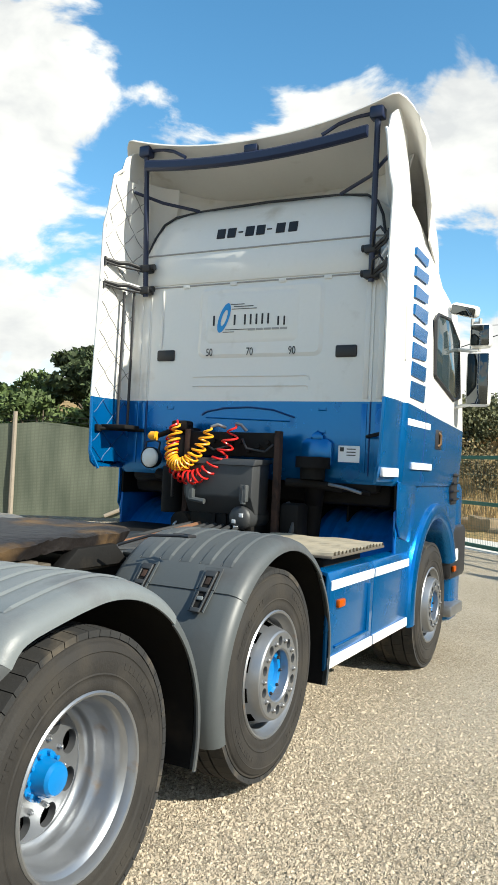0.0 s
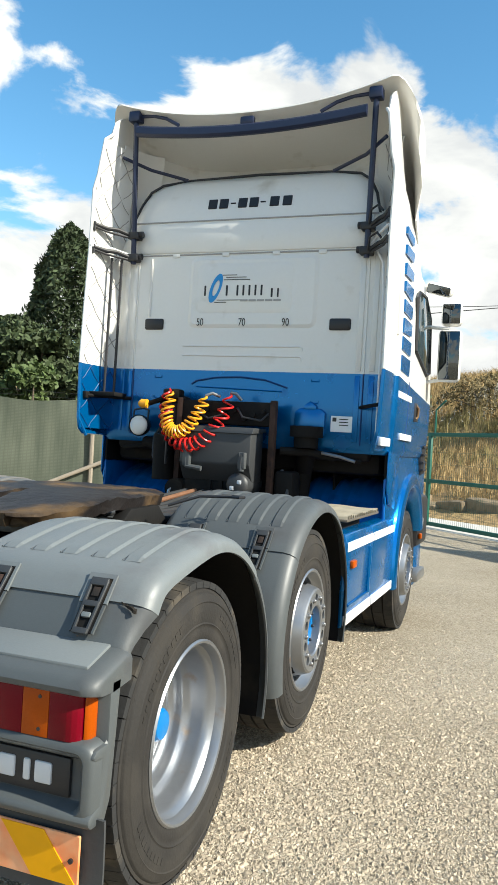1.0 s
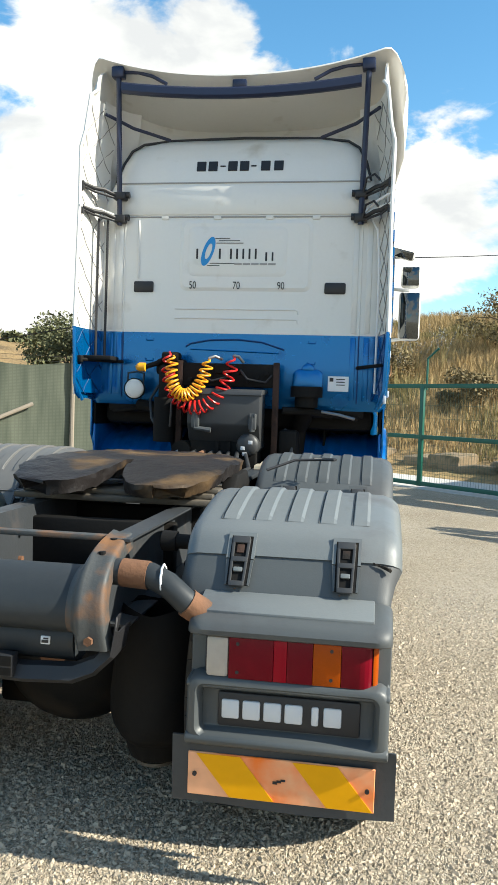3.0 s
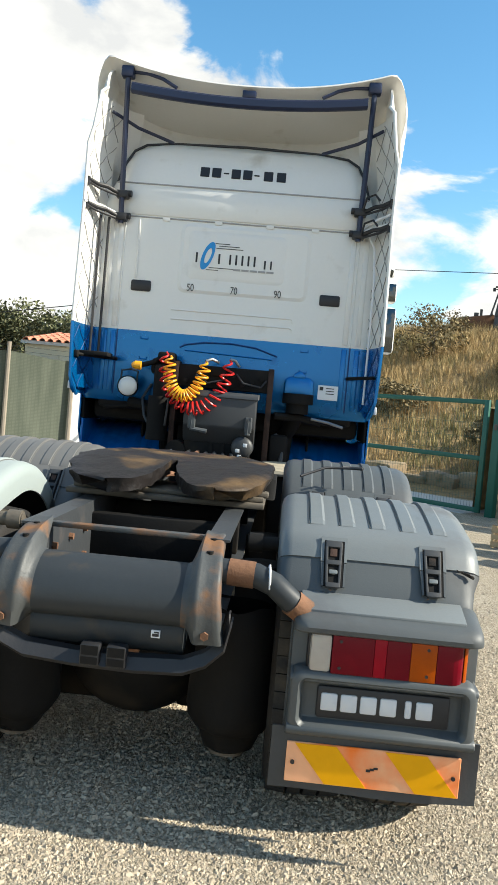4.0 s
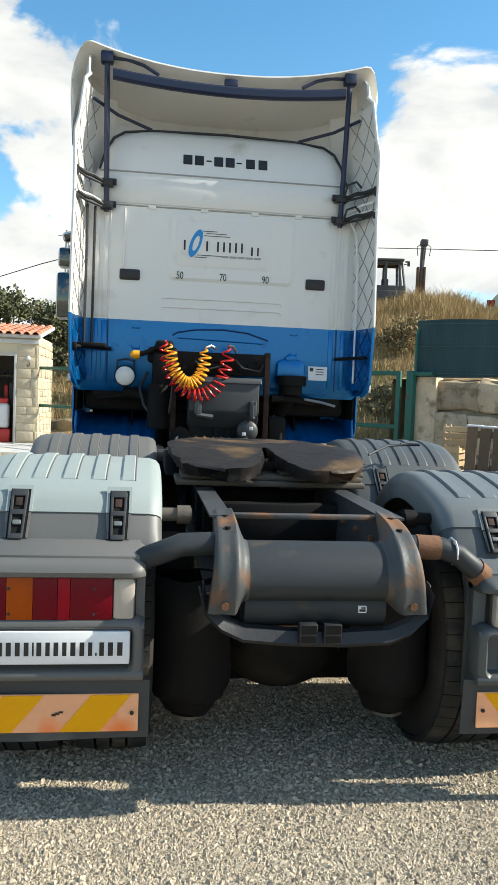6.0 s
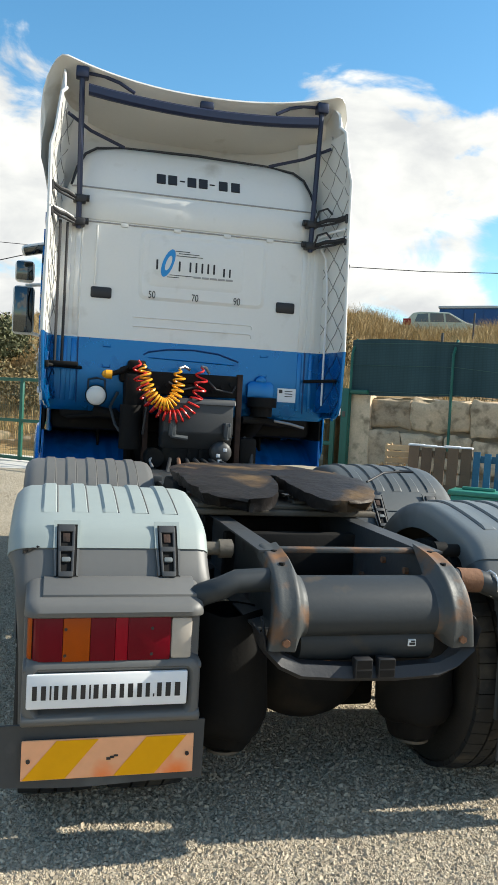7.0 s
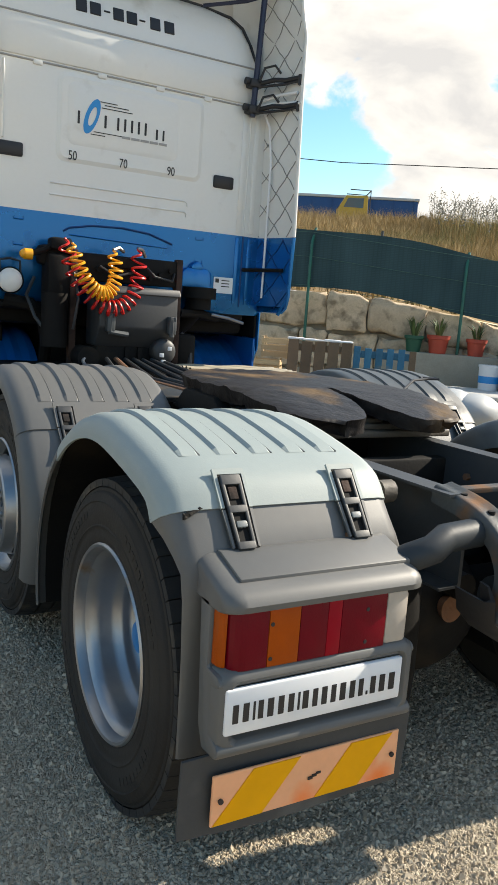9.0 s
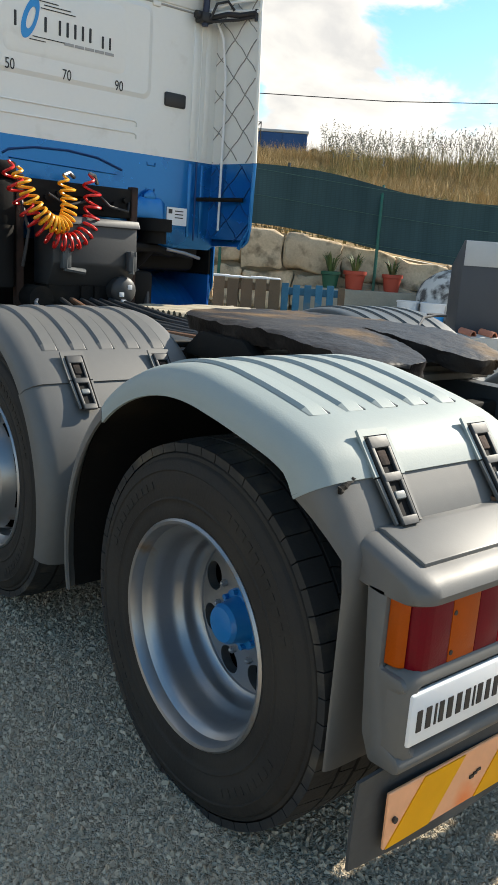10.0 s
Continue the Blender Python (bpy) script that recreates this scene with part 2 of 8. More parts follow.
def box(bm, x0, x1, y0, y1, z0, z1, bevel=0.0, m=None, seg=2):
    r = bmesh.ops.create_cube(bm, size=1.0)
    vs = r["verts"]
    bmesh.ops.scale(bm, vec=(x1 - x0, y1 - y0, z1 - z0), verts=vs)
    bmesh.ops.translate(bm, vec=((x0 + x1) / 2, (y0 + y1) / 2, (z0 + z1) / 2), verts=vs)
    if bevel:
        es = list({e for v in vs for e in v.link_edges})
        g = bmesh.ops.bevel(bm, geom=es, offset=bevel, segments=seg, affect="EDGES", profile=0.5)
        vs = list({v for f in g["faces"] for v in f.verts} | {v for v in vs if v.is_valid})
    if m is not None:
        bmesh.ops.transform(bm, matrix=m, verts=vs)
    return vs


def prism(bm, pts, axis, a0, a1, bevel=0.0):
    """Extrude a closed outline. axis x: pts are (y, z); y: (x, z); z: (x, y)."""
    put = {"x": lambda p, a: (a, p[0], p[1]), "y": lambda p, a: (p[0], a, p[1]), "z": lambda p, a: (p[0], p[1], a)}[axis]
    lo = [bm.verts.new(put(p, a0)) for p in pts]
    hi = [bm.verts.new(put(p, a1)) for p in pts]
    n = len(pts)
    fs = [bm.faces.new(lo), bm.faces.new(hi[::-1])]
    for i in range(n):
        fs.append(bm.faces.new((lo[i], hi[i], hi[(i + 1) % n], lo[(i + 1) % n])))
    bmesh.ops.recalc_face_normals(bm, faces=fs)
    if bevel:
        es = list({e for f in fs for e in f.edges})
        bmesh.ops.bevel(bm, geom=es, offset=bevel, segments=2, affect="EDGES", profile=0.5)


def grid(bm, rows, closed=False, mi=None):
    """Skin a list of equal rows of points."""
    vs = [[bm.verts.new(p) for p in r] for r in rows]
    n = len(rows[0])
    fs = []
    for i in range(len(rows) - 1):
        for j in range(n if closed else n - 1):
            k = (j + 1) % n
            f = bm.faces.new((vs[i][j], vs[i][k], vs[i + 1][k], vs[i + 1][j]))
            if mi:
                f.material_index = mi(f)
            fs.append(f)
    return vs, fs


def solid(bm, fs, t):
    bmesh.ops.recalc_face_normals(bm, faces=fs)
    bmesh.ops.solidify(bm, geom=fs, thickness=t)


def tube(bm, pts, r, n=8, cap=True):
    pts = [Vector(p) for p in pts]
    rows = []
    up = Vector((0, 0, 1))
    prev = None
    for i, p in enumerate(pts):
        d = (pts[min(i + 1, len(pts) - 1)] - pts[max(i - 1, 0)]).normalized()
        a = prev if prev is not None else (up if abs(d.z) < 0.9 else Vector((1, 0, 0)))
        s = d.cross(a).normalized()
        u = s.cross(d).normalized()
        prev = u
        rr = r[i] if isinstance(r, (list, tuple)) else r
        rows.append([p + (s * math.cos(2 * math.pi * k / n) + u * math.sin(2 * math.pi * k / n)) * rr for k in range(n)])
    vs, _ = grid(bm, rows, True)
    if cap:
        bm.faces.new(vs[0][::-1])
        bm.faces.new(vs[-1])


def lathe(bm, prof, c, side=1, n=48, closed=False):
    """Turn a profile of (radius, offset outward) about the x axis through c."""
    rows = []
    for r, o in prof:
        rows.append([(c[0] + side * o, c[1] + r * math.cos(2 * math.pi * k / n), c[2] + r * math.sin(2 * math.pi * k / n)) for k in range(n)])
    if closed:
        rows.append(rows[0])
    vs, fs = grid(bm, rows, True)
    if closed:
        bmesh.ops.remove_doubles(bm, verts=bm.verts, dist=1e-5)
    return vs


def cyl(bm, c, r, h, axis="z", n=16, r2=None):
    r2 = r if r2 is None else r2
    e = {"x": Vector((1, 0, 0)), "y": Vector((0, 1, 0)), "z": Vector((0, 0, 1))}[axis]
    q = Vector((0, 0, 1)).rotation_difference(e).to_matrix().to_4x4()
    bmesh.ops.create_cone(bm, cap_ends=True, segments=n, radius1=r, radius2=r2, depth=h, matrix=Matrix.Translation(c) @ q)


def ball(bm, c, r, sx=1, sy=1, sz=1, u=16, v=10):
    bmesh.ops.create_uvsphere(bm, u_segments=u, v_segments=v, radius=r, matrix=Matrix.Translation(c) @ Matrix.Diagonal((sx, sy, sz, 1)))


def words(name, body, size, place, rx, material, parent, rz=0.0, stretch=1.0):
    cu = bpy.data.curves.new(name, "FONT")
    cu.body, cu.size, cu.extrude, cu.align_x, cu.align_y = body, size, 0.0008, "CENTER", "CENTER"
    tmp = bpy.data.objects.new(name, cu)
    scene.collection.objects.link(tmp)
    me = bpy.data.meshes.new_from_object(tmp.evaluated_get(bpy.context.evaluated_depsgraph_get()))
    bpy.data.objects.remove(tmp)
    me.materials.clear()
    me.materials.append(material)
    me.transform(pose(*place, rx, 0, rz) @ Matrix.Diagonal((stretch, 1, 1, 1)))
    ob = new(name, me)
    ob.parent = parent
    return ob


# ---- outdoor materials ----
def nodes_of(name, rough):
    m = bpy.data.materials.new(name)
    m.use_nodes = True
    t = m.node_tree
    b = t.nodes["Principled BSDF"]
    b.inputs["Roughness"].default_value = rough
    b.inputs["Specular IOR Level"].default_value = 0.3
    return m, t, b, t.nodes.new("ShaderNodeTexCoord")


def ramp(t, src, stops):
    r = t.nodes.new("ShaderNodeValToRGB")
    e = r.color_ramp.elements
    while len(e) < len(stops):
        e.new(0.5)
    for el, (p, c) in zip(e, stops):
        el.position, el.color = p, (*c, 1)
    t.links.new(src, r.inputs["Fac"])
    return r.outputs["Color"]


def gravel_material():
    m, t, b, tc = nodes_of("limestone_gravel", 0.9)
    v = t.nodes.new("ShaderNodeTexVoronoi")
    v.inputs["Scale"].default_value = 95
    v2 = t.nodes.new("ShaderNodeTexVoronoi")
    v2.inputs["Scale"].default_value = 210
    big = t.nodes.new("ShaderNodeTexNoise")
    big.inputs["Scale"].default_value, big.inputs["Detail"].default_value = 0.7, 6
    for n in (v, v2, big):
        t.links.new(tc.outputs["Object"], n.inputs["Vector"])
    sep = t.nodes.new("ShaderNodeSeparateColor")
    t.links.new(v.outputs["Color"], sep.inputs["Color"])
    stone = ramp(t, sep.outputs["Red"], [(0.0, (0.17, 0.135, 0.09)), (0.45, (0.43, 0.365, 0.265)), (1.0, (0.68, 0.60, 0.475))])
    sand = ramp(t, big.outputs["Fac"], [(0.3, (0.34, 0.275, 0.185)), (0.7, (0.53, 0.46, 0.35))])
    edge = t.nodes.new("ShaderNodeMapRange")
    edge.inputs["From Min"].default_value, edge.inputs["From Max"].default_value = 0.42, 0.7
    t.links.new(v.outputs["Distance"], edge.inputs["Value"])
    bigm = t.nodes.new("ShaderNodeMapRange")
    bigm.inputs["From Min"].default_value, bigm.inputs["From Max"].default_value = 0.42, 0.62
    bigm.inputs["To Max"].default_value = 0.22
    t.links.new(big.outputs["Fac"], bigm.inputs["Value"])
    mx = t.nodes.new("ShaderNodeMath")
    mx.operation = "MAXIMUM"
    t.links.new(edge.outputs["Result"], mx.inputs[0])
    t.links.new(bigm.outputs["Result"], mx.inputs[1])
    mix = t.nodes.new("ShaderNodeMix")
    mix.data_type = "RGBA"
    t.links.new(mx.outputs[0], mix.inputs["Factor"])
    t.links.new(stone, mix.inputs[6])
    t.links.new(sand, mix.inputs[7])
    t.links.new(mix.outputs[2], b.inputs["Base Color"])
    add = t.nodes.new("ShaderNodeMath")
    add.operation = "ADD"
    t.links.new(v.outputs["Distance"], add.inputs[0])
    t.links.new(v2.outputs["Distance"], add.inputs[1])
    inv = t.nodes.new("ShaderNodeMath")
    inv.operation = "SUBTRACT"
    inv.inputs[0].default_value = 1.0
    t.links.new(add.outputs[0], inv.inputs[1])
    bp = t.nodes.new("ShaderNodeBump")
    bp.inputs["Strength"].default_value, bp.inputs["Distance"].default_value = 0.9, 0.012
    t.links.new(inv.outputs[0], bp.inputs["Height"])
    t.links.new(bp.outputs["Normal"], b.inputs["Normal"])
    return m


def soil_material():
    m, t, b, tc = nodes_of("dry_grass_soil", 0.95)
    a = t.nodes.new("ShaderNodeTexNoise")
    a.inputs["Scale"].default_value, a.inputs["Detail"].default_value = 0.35, 8
    c = t.nodes.new("ShaderNodeTexNoise")
    c.inputs["Scale"].default_value, c.inputs["Detail"].default_value = 5.0, 8
    for n in (a, c):
        t.links.new(tc.outputs["Object"], n.inputs["Vector"])
    base = ramp(t, a.outputs["Fac"], [(0.3, (0.20, 0.14, 0.07)), (0.5, (0.34, 0.23, 0.105)), (0.62, (0.37, 0.26, 0.12)), (0.75, (0.19, 0.165, 0.06))])
    mul = t.nodes.new("ShaderNodeMix")
    mul.data_type, mul.blend_type = "RGBA", "MULTIPLY"
    mul.inputs["Factor"].default_value = 0.7
    t.links.new(base, mul.inputs[6])
    t.links.new(ramp(t, c.outputs["Fac"], [(0.3, (0.45, 0.45, 0.45)), (0.7, (1, 1, 1))]), mul.inputs[7])
    t.links.new(mul.outputs[2], b.inputs["Base Color"])
    bp = t.nodes.new("ShaderNodeBump")
    bp.inputs["Strength"].default_value, bp.inputs["Distance"].default_value = 0.7, 0.15
    t.links.new(c.outputs["Fac"], bp.inputs["Height"])
    t.links.new(bp.outputs["Normal"], b.inputs["Normal"])
    return m


def net_material(name, col, dark, cell):
    """Woven screening cloth: faint crossing threads and long creases, their shade put into the colour."""
    m, t, b, tc = nodes_of(name, 0.75)
    n = t.nodes.new("ShaderNodeTexNoise")
    n.inputs["Scale"].default_value, n.inputs["Detail"].default_value = 1.6, 6
    mp = t.nodes.new("ShaderNodeMapping")
    mp.inputs["Scale"].default_value = (2.0, 2.0, 0.35)
    t.links.new(tc.outputs["Object"], mp.inputs["Vector"])
    t.links.new(mp.outputs["Vector"], n.inputs["Vector"])
    w = t.nodes.new("ShaderNodeTexBrick")
    w.inputs["Scale"].default_value = cell
    w.inputs["Mortar Size"].default_value = 0.06
    w.offset = 0.0
    mp2 = t.nodes.new("ShaderNodeMapping")
    mp2.inputs["Rotation"].default_value = (radians(90), 0, 0)
    t.links.new(tc.outputs["Object"], mp2.inputs["Vector"])
    t.links.new(mp2.outputs["Vector"], w.inputs["Vector"])
    w.inputs["Color1"].default_value = (1, 1, 1, 1)
    w.inputs["Color2"].default_value = (0.93, 0.93, 0.93, 1)
    w.inputs["Mortar"].default_value = (0.55, 0.55, 0.55, 1)
    c = ramp(t, n.outputs["Fac"], [(0.3, dark), (0.7, col)])
    mul = t.nodes.new("ShaderNodeMix")
    mul.data_type, mul.blend_type = "RGBA", "MULTIPLY"
    mul.inputs["Factor"].default_value = 0.4
    t.links.new(c, mul.inputs[6])
    t.links.new(w.outputs["Color"], mul.inputs[7])
    t.links.new(mul.outputs[2], b.inputs["Base Color"])
    return m


M_GRAVEL = gravel_material()
M_SOIL = soil_material()
M_NET_G = net_material("green_screen_cloth", (0.042, 0.086, 0.092), (0.022, 0.054, 0.060), 9.0)
M_NET_L = net_material("faded_green_screen_cloth", (0.112, 0.124, 0.090), (0.058, 0.070, 0.050), 7.0)
M_STONE = mat("limestone_block", (0.52, 0.40, 0.265), 0.92, var=0.45, scale=4.0, grain=34, bump=1.6, bump_scale=11, dirt=(0.22, 0.165, 0.105), dirt_amt=0.55, dirt_scale=5, rand=0.32)
M_ROCK_B = mat("brown_field_rock", (0.24, 0.18, 0.11), 0.95, var=0.4, scale=4, grain=30, bump=1.2, bump_scale=12, dirt=(0.12, 0.10, 0.055), dirt_amt=0.5, dirt_scale=4, rand=0.25)
M_MORTAR = mat("rubble_fill", (0.33, 0.29, 0.22), 0.95, var=0.3, scale=4, bump=0.8, bump_scale=12)
M_PEBBLE = mat("pebbles", (0.415, 0.348, 0.258), 0.9, var=0.18, scale=30, island=0.32)
M_RENDER = mat("cream_stone_cladding", (0.60, 0.52, 0.36), 0.9, var=0.12, scale=3, bump=0.4, bump_scale=14)
M_SLAB = mat("cream_cladding_slab", (0.56, 0.47, 0.33), 0.9, var=0.2, scale=5, bump=0.5, bump_scale=18, rand=0.12)
M_TILE = mat("terracotta_tile", (0.50, 0.19, 0.11), 0.8, var=0.2, scale=8, rand=0.2, bump=0.3)
M_WOOD = mat("weathered_wood", (0.14, 0.092, 0.056), 0.85, var=0.3, scale=7, grain=60, bump=0.4, bump_scale=40, rand=0.22)
M_WOOD_L = mat("pale_crate_wood", (0.50, 0.36, 0.20), 0.8, var=0.2, scale=8, rand=0.15, bump=0.3)
M_WOOD_B = mat("blue_painted_wood", (0.03, 0.13, 0.22), 0.75, var=0.3, scale=6, bump=0.3, dirt=(0.2, 0.17, 0.13), dirt_amt=0.2, rand=0.15)
M_POST_W = mat("grey_timber_post", (0.26, 0.22, 0.17), 0.9, var=0.25, scale=8, bump=0.4)
M_GATE = mat("green_gate_paint", (0.010, 0.105, 0.07), 0.45, var=0.12, scale=4)
M_WIRE_G = mat("green_wire", (0.06, 0.12, 0.09), 0.6, var=0.1)
M_POT_R = mat("terracotta_red_pot", (0.42, 0.06, 0.03), 0.6, var=0.1)
M_POT_G = mat("dark_green_pot", (0.01, 0.09, 0.05), 0.5, var=0.1)
M_LEAF = mat("leaf_green", (0.075, 0.11, 0.03), 0.7, var=0.3, scale=3, island=0.4)
M_LEAF_D = mat("conifer_green", (0.04, 0.06, 0.022), 0.8, var=0.3, scale=1.5, island=0.45)
M_LEAF_P = mat("pine_green", (0.045, 0.065, 0.022), 0.8, var=0.3, scale=1.5, island=0.45)
M_LEAF_O = mat("olive_green", (0.11, 0.115, 0.05), 0.8, var=0.3, scale=1.5, island=0.45)
M_SCRUB = mat("dry_scrub", (0.19, 0.145, 0.065), 0.85, var=0.3, scale=1.5, island=0.45)
M_BARK = mat("bark", (0.11, 0.085, 0.06), 0.95, var=0.3, scale=8, bump=0.6)
M_STRAW = mat("dry_straw", (0.40, 0.285, 0.13), 0.9, var=0.25, scale=0.5, island=0.35)
M_STRAW_G = mat("greenish_grass", (0.25, 0.205, 0.08), 0.9, var=0.3, scale=0.5, island=0.35)
M_PLUME = mat("reed_plume", (0.24, 0.23, 0.19), 0.95, var=0.2, scale=2, island=0.25)
M_CONC = mat("pale_concrete", (0.52, 0.50, 0.46), 0.9, var=0.12, scale=2, bump=0.2)
M_BAG_W = mat("white_plastic", (0.72, 0.72, 0.72), 0.5, var=0.08)
M_RED = mat("red_plastic", (0.50, 0.03, 0.025), 0.5, var=0.1)
M_PURPLE = mat("purple_cloth", (0.14, 0.02, 0.25), 0.9, var=0.2)
M_DARKROOM = mat("shed_inside", (0.10, 0.085, 0.07), 0.9, var=0.3)
M_BIN = mat("slate_grey_bin", (0.045, 0.05, 0.06), 0.5, var=0.1)
M_LID = mat("pale_grey_lid", (0.42, 0.44, 0.45), 0.5, var=0.08)
M_GREENBOX = mat("green_plastic_tub", (0.03, 0.20, 0.14), 0.45, var=0.1)
M_YELLOW = mat("yellow_vehicle_paint", (0.52, 0.33, 0.03), 0.4, var=0.12)
M_CARPAINT = mat("pale_green_car_paint", (0.50, 0.52, 0.38), 0.35, var=0.05, coat=0.3)
M_BLUETARP = mat("blue_trailer_cloth", (0.015, 0.07, 0.20), 0.7, var=0.2)
M_DIGGER = mat("digger_dark_paint", (0.07, 0.065, 0.06), 0.5, var=0.2, scale=4)
M_CABLE = mat("black_cable", (0.01, 0.01, 0.01), 0.6, var=0.05)
M_ROCK_W = mat("white_mottled_rock", (0.60, 0.58, 0.54), 0.8, var=0.1, scale=3, bump=0.3, dirt=(0.09, 0.085, 0.08), dirt_amt=0.75, dirt_scale=7)

# ---- ground and slopes ----
bm = B()
S = 1500
prev = None
for r0 in (12, 60, 300, S):
    ring = [bm.verts.new((r0 * math.cos(a), 6 + r0 * math.sin(a), 0)) for a in [2 * math.pi * k / 40 for k in range(40)]]
    if prev is None:
        bm.faces.new(ring)
    else:
        for k in range(40):
            bm.faces.new((prev[k], ring[k], ring[(k + 1) % 40], prev[(k + 1) % 40]))
    prev = ring
ground = tagged(link("ground", bm, M_GRAVEL, None, 0), "pale crushed limestone gravel yard", "ground", kind="structure")

WP, WN, WE = Vector((4.3, 11.3, 0)), Vector((0.6247, 0.7809, 0)), Vector((0.7809, -0.6247, 0))


def smooth01(v):
    v = min(1.0, max(0.0, v))
    return v * v * (3 - 2 * v)


def wall_top(u):
    """Height of the retaining wall along its run; it falls away with the yard."""
    return 1.92 - 0.45 * smooth01((u - 2.0) / 4.5)


def slope_z(u, d):
    ridge = 5.1 + 0.85 * smooth01((-u - 3) / 3) + 0.2 * smooth01((u - 4) / 8) - 3.6 * smooth01((-u - 24) / 16)
    if u > -0.6:
        base, start = wall_top(u) - 0.03, 0.0
    else:
        base, start = 0.0, 2.2
    f = min(1.0, max(0.0, (d - start) / (20.5 - start)))
    return base + (ridge - base) * (0.55 * f + 0.45 * smooth01(f)) + 0.22 * noise.noise(Vector((u * 0.5, d * 0.5, 0))) * min(1.0, f * 6) + (d - 21) * 0.02 * (d > 21)


def wall_pt(u, d, z=0.0):
    p = WP + WE * u + WN * d
    return Vector((p.x, p.y, z))


bm = B()
us = [-60 + 1.2 * k for k in range(50)] + [-0.61, -0.59] + [0.3 + 0.9 * k for k in range(60)]
ds = [0.34, 0.8, 1.4, 2.2, 3.0, 4, 5, 6.2, 7.5, 9, 10.5, 12, 13.5, 15, 16.5, 18, 19.3, 20.5, 22, 26, 34, 60]
grid(bm, [[wall_pt(u, d, slope_z(u, d) - 0.03) for d in ds] for u in us])
hillside = tagged(link("hillside", bm, M_SOIL, None, 1.0), "dry grassy bank rising behind the yard", "hillside", kind="structure")

LP, LN, LE = Vector((-9.0, 14.8, 0)), Vector((-0.615, 0.7885, 0)), Vector((0.7885, 0.615, 0))
bm = B()
rows = []
for k in range(41):
    u = -80 + 4 * k
    row = []
    for d in (1.5, 4, 8, 14, 20, 28, 36, 44, 52, 62, 80):
        p = LP + LE * u + LN * d
        z = 8.2 * smooth01((d - 4) / 55) + 0.7 * noise.noise(Vector((u * 0.07, d * 0.07, 3))) * min(1, d / 20) + 1.2 * noise.noise(Vector((u * 0.03, d * 0.02, 8))) * min(1, d / 40)
        z -= 5.0 * smooth01((u - 18) / 30) * min(1, d / 20)
        row.append((p.x, p.y, z - 0.06))
    rows.append(row)
grid(bm, rows)
tagged(link("far_hill", bm, M_SOIL, None, 1.0), "brown grassy hill in the distance", "hill", kind="structure")

# pale strip of concrete by the shed and the gate
bm = B()
box(bm, -9.0, -1.5, 15.2, 18.25, -0.05, 0.012, 0.004)
tagged(link("pavement", bm, M_CONC, None, 0), "pale concrete apron before the shed", "pavement", kind="structure")
bm = B()
m = Matrix.Translation((0.7, 14.85, 0)) @ Matrix.Rotation(radians(-45), 4, "Z")
box(bm, -5.5, 4.6, -0.35, 1.9, -0.05, 0.010, 0.004, m)
tagged(link("pavement_gate", bm, M_CONC, None, 0), "pale concrete strip under the gate", "pavement", kind="structure")

# retaining wall
bm = B()
m = Matrix.Translation(WP) @ Matrix.Rotation(math.atan2(WE.y, WE.x), 4, "Z")
prism(bm, [(0, -0.05)] + [(0.5 * k, wall_top(0.5 * k) - 0.04) for k in range(49)] + [(24, -0.05)], "y", 0.10, 0.36)
bmesh.ops.transform(bm, matrix=m, verts=bm.verts)
wall = tagged(link("wall_east", bm, M_MORTAR), "rubble retaining wall of pale limestone blocks", "wall", kind="structure")
bm = B()
box(bm, 3.2, 14.0, -0.42, 0.05, -0.05, 1.0, 0.03, m)
tagged(link("wall_ledge", bm, M_MORTAR), "rough concrete ledge at the foot of the wall", "ledge", kind="structure")

# shed
bm = B()
hx0, hx1, hy0, hy1, hz = -6.6, -3.38, 18.4, 21.4, 2.62
dx0, dx1, dz = -4.62, -3.98, 2.12
for a in ((hx0, dx0, hy0, hy0 + 0.2, 0, hz), (dx1, hx1, hy0, hy0 + 0.2, 0, hz), (dx0, dx1, hy0, hy0 + 0.2, dz, hz), (hx1 - 0.2, hx1, hy0 + 0.2, hy1, 0, hz), (hx0, hx0 + 0.2, hy0 + 0.2, hy1, 0, hz), (hx0 + 0.2, hx1 - 0.2, hy1 - 0.2, hy1, 0, hz)):
    box(bm, *a)
shed = thing("shed", "small cream stone-clad shed with a terracotta roof and open door", "shed")
sw = part("wall", bm, M_RENDER, shed, "cream stone cladding", smooth=0)
bm = B()
box(bm, dx0 - 0.3, hx1 + 0.02, hy0 - 0.05, hy0 - 0.005, 2.42, 2.53, 0.01)
part("lintel", bm, M_CONC, shed)
bm = B()
for a in ((dx0 - 0.06, dx0, 0, dz), (dx1, dx1 + 0.06, 0, dz), (dx0 - 0.06, dx1 + 0.06, dz, dz + 0.06)):
    box(bm, a[0], a[1], hy0 - 0.03, hy0 + 0.1, a[2], a[3], 0.004)
part("door_frame", bm, M_CONC, shed)
bm = B()
box(bm, 0, 0.72, -0.022, 0.022, 0.03, 2.12, 0.006, Matrix.Translation((dx0 - 0.02, hy0 - 0.05, 0)) @ Matrix.Rotation(radians(216), 4, "Z"))
leaf = part("door", bm, M_BAG_W, shed, "white door standing open")
bm = B()
tube(bm, [(dx0 - 0.50, hy0 - 0.45, 1.05), (dx0 - 0.46, hy0 - 0.50, 1.05), (dx0 - 0.38, hy0 - 0.44, 1.05)], 0.012)
part("door_handle", bm, M_STEEL, leaf)
bm = B()
prism(bm, [(hy0 - 0.1, 2.64), (hy0 - 0.1, 2.56), (hy1 + 0.1, 3.0), (hy1 + 0.1, 3.08)], "x", hx0 - 0.1, hx1 + 0.06)
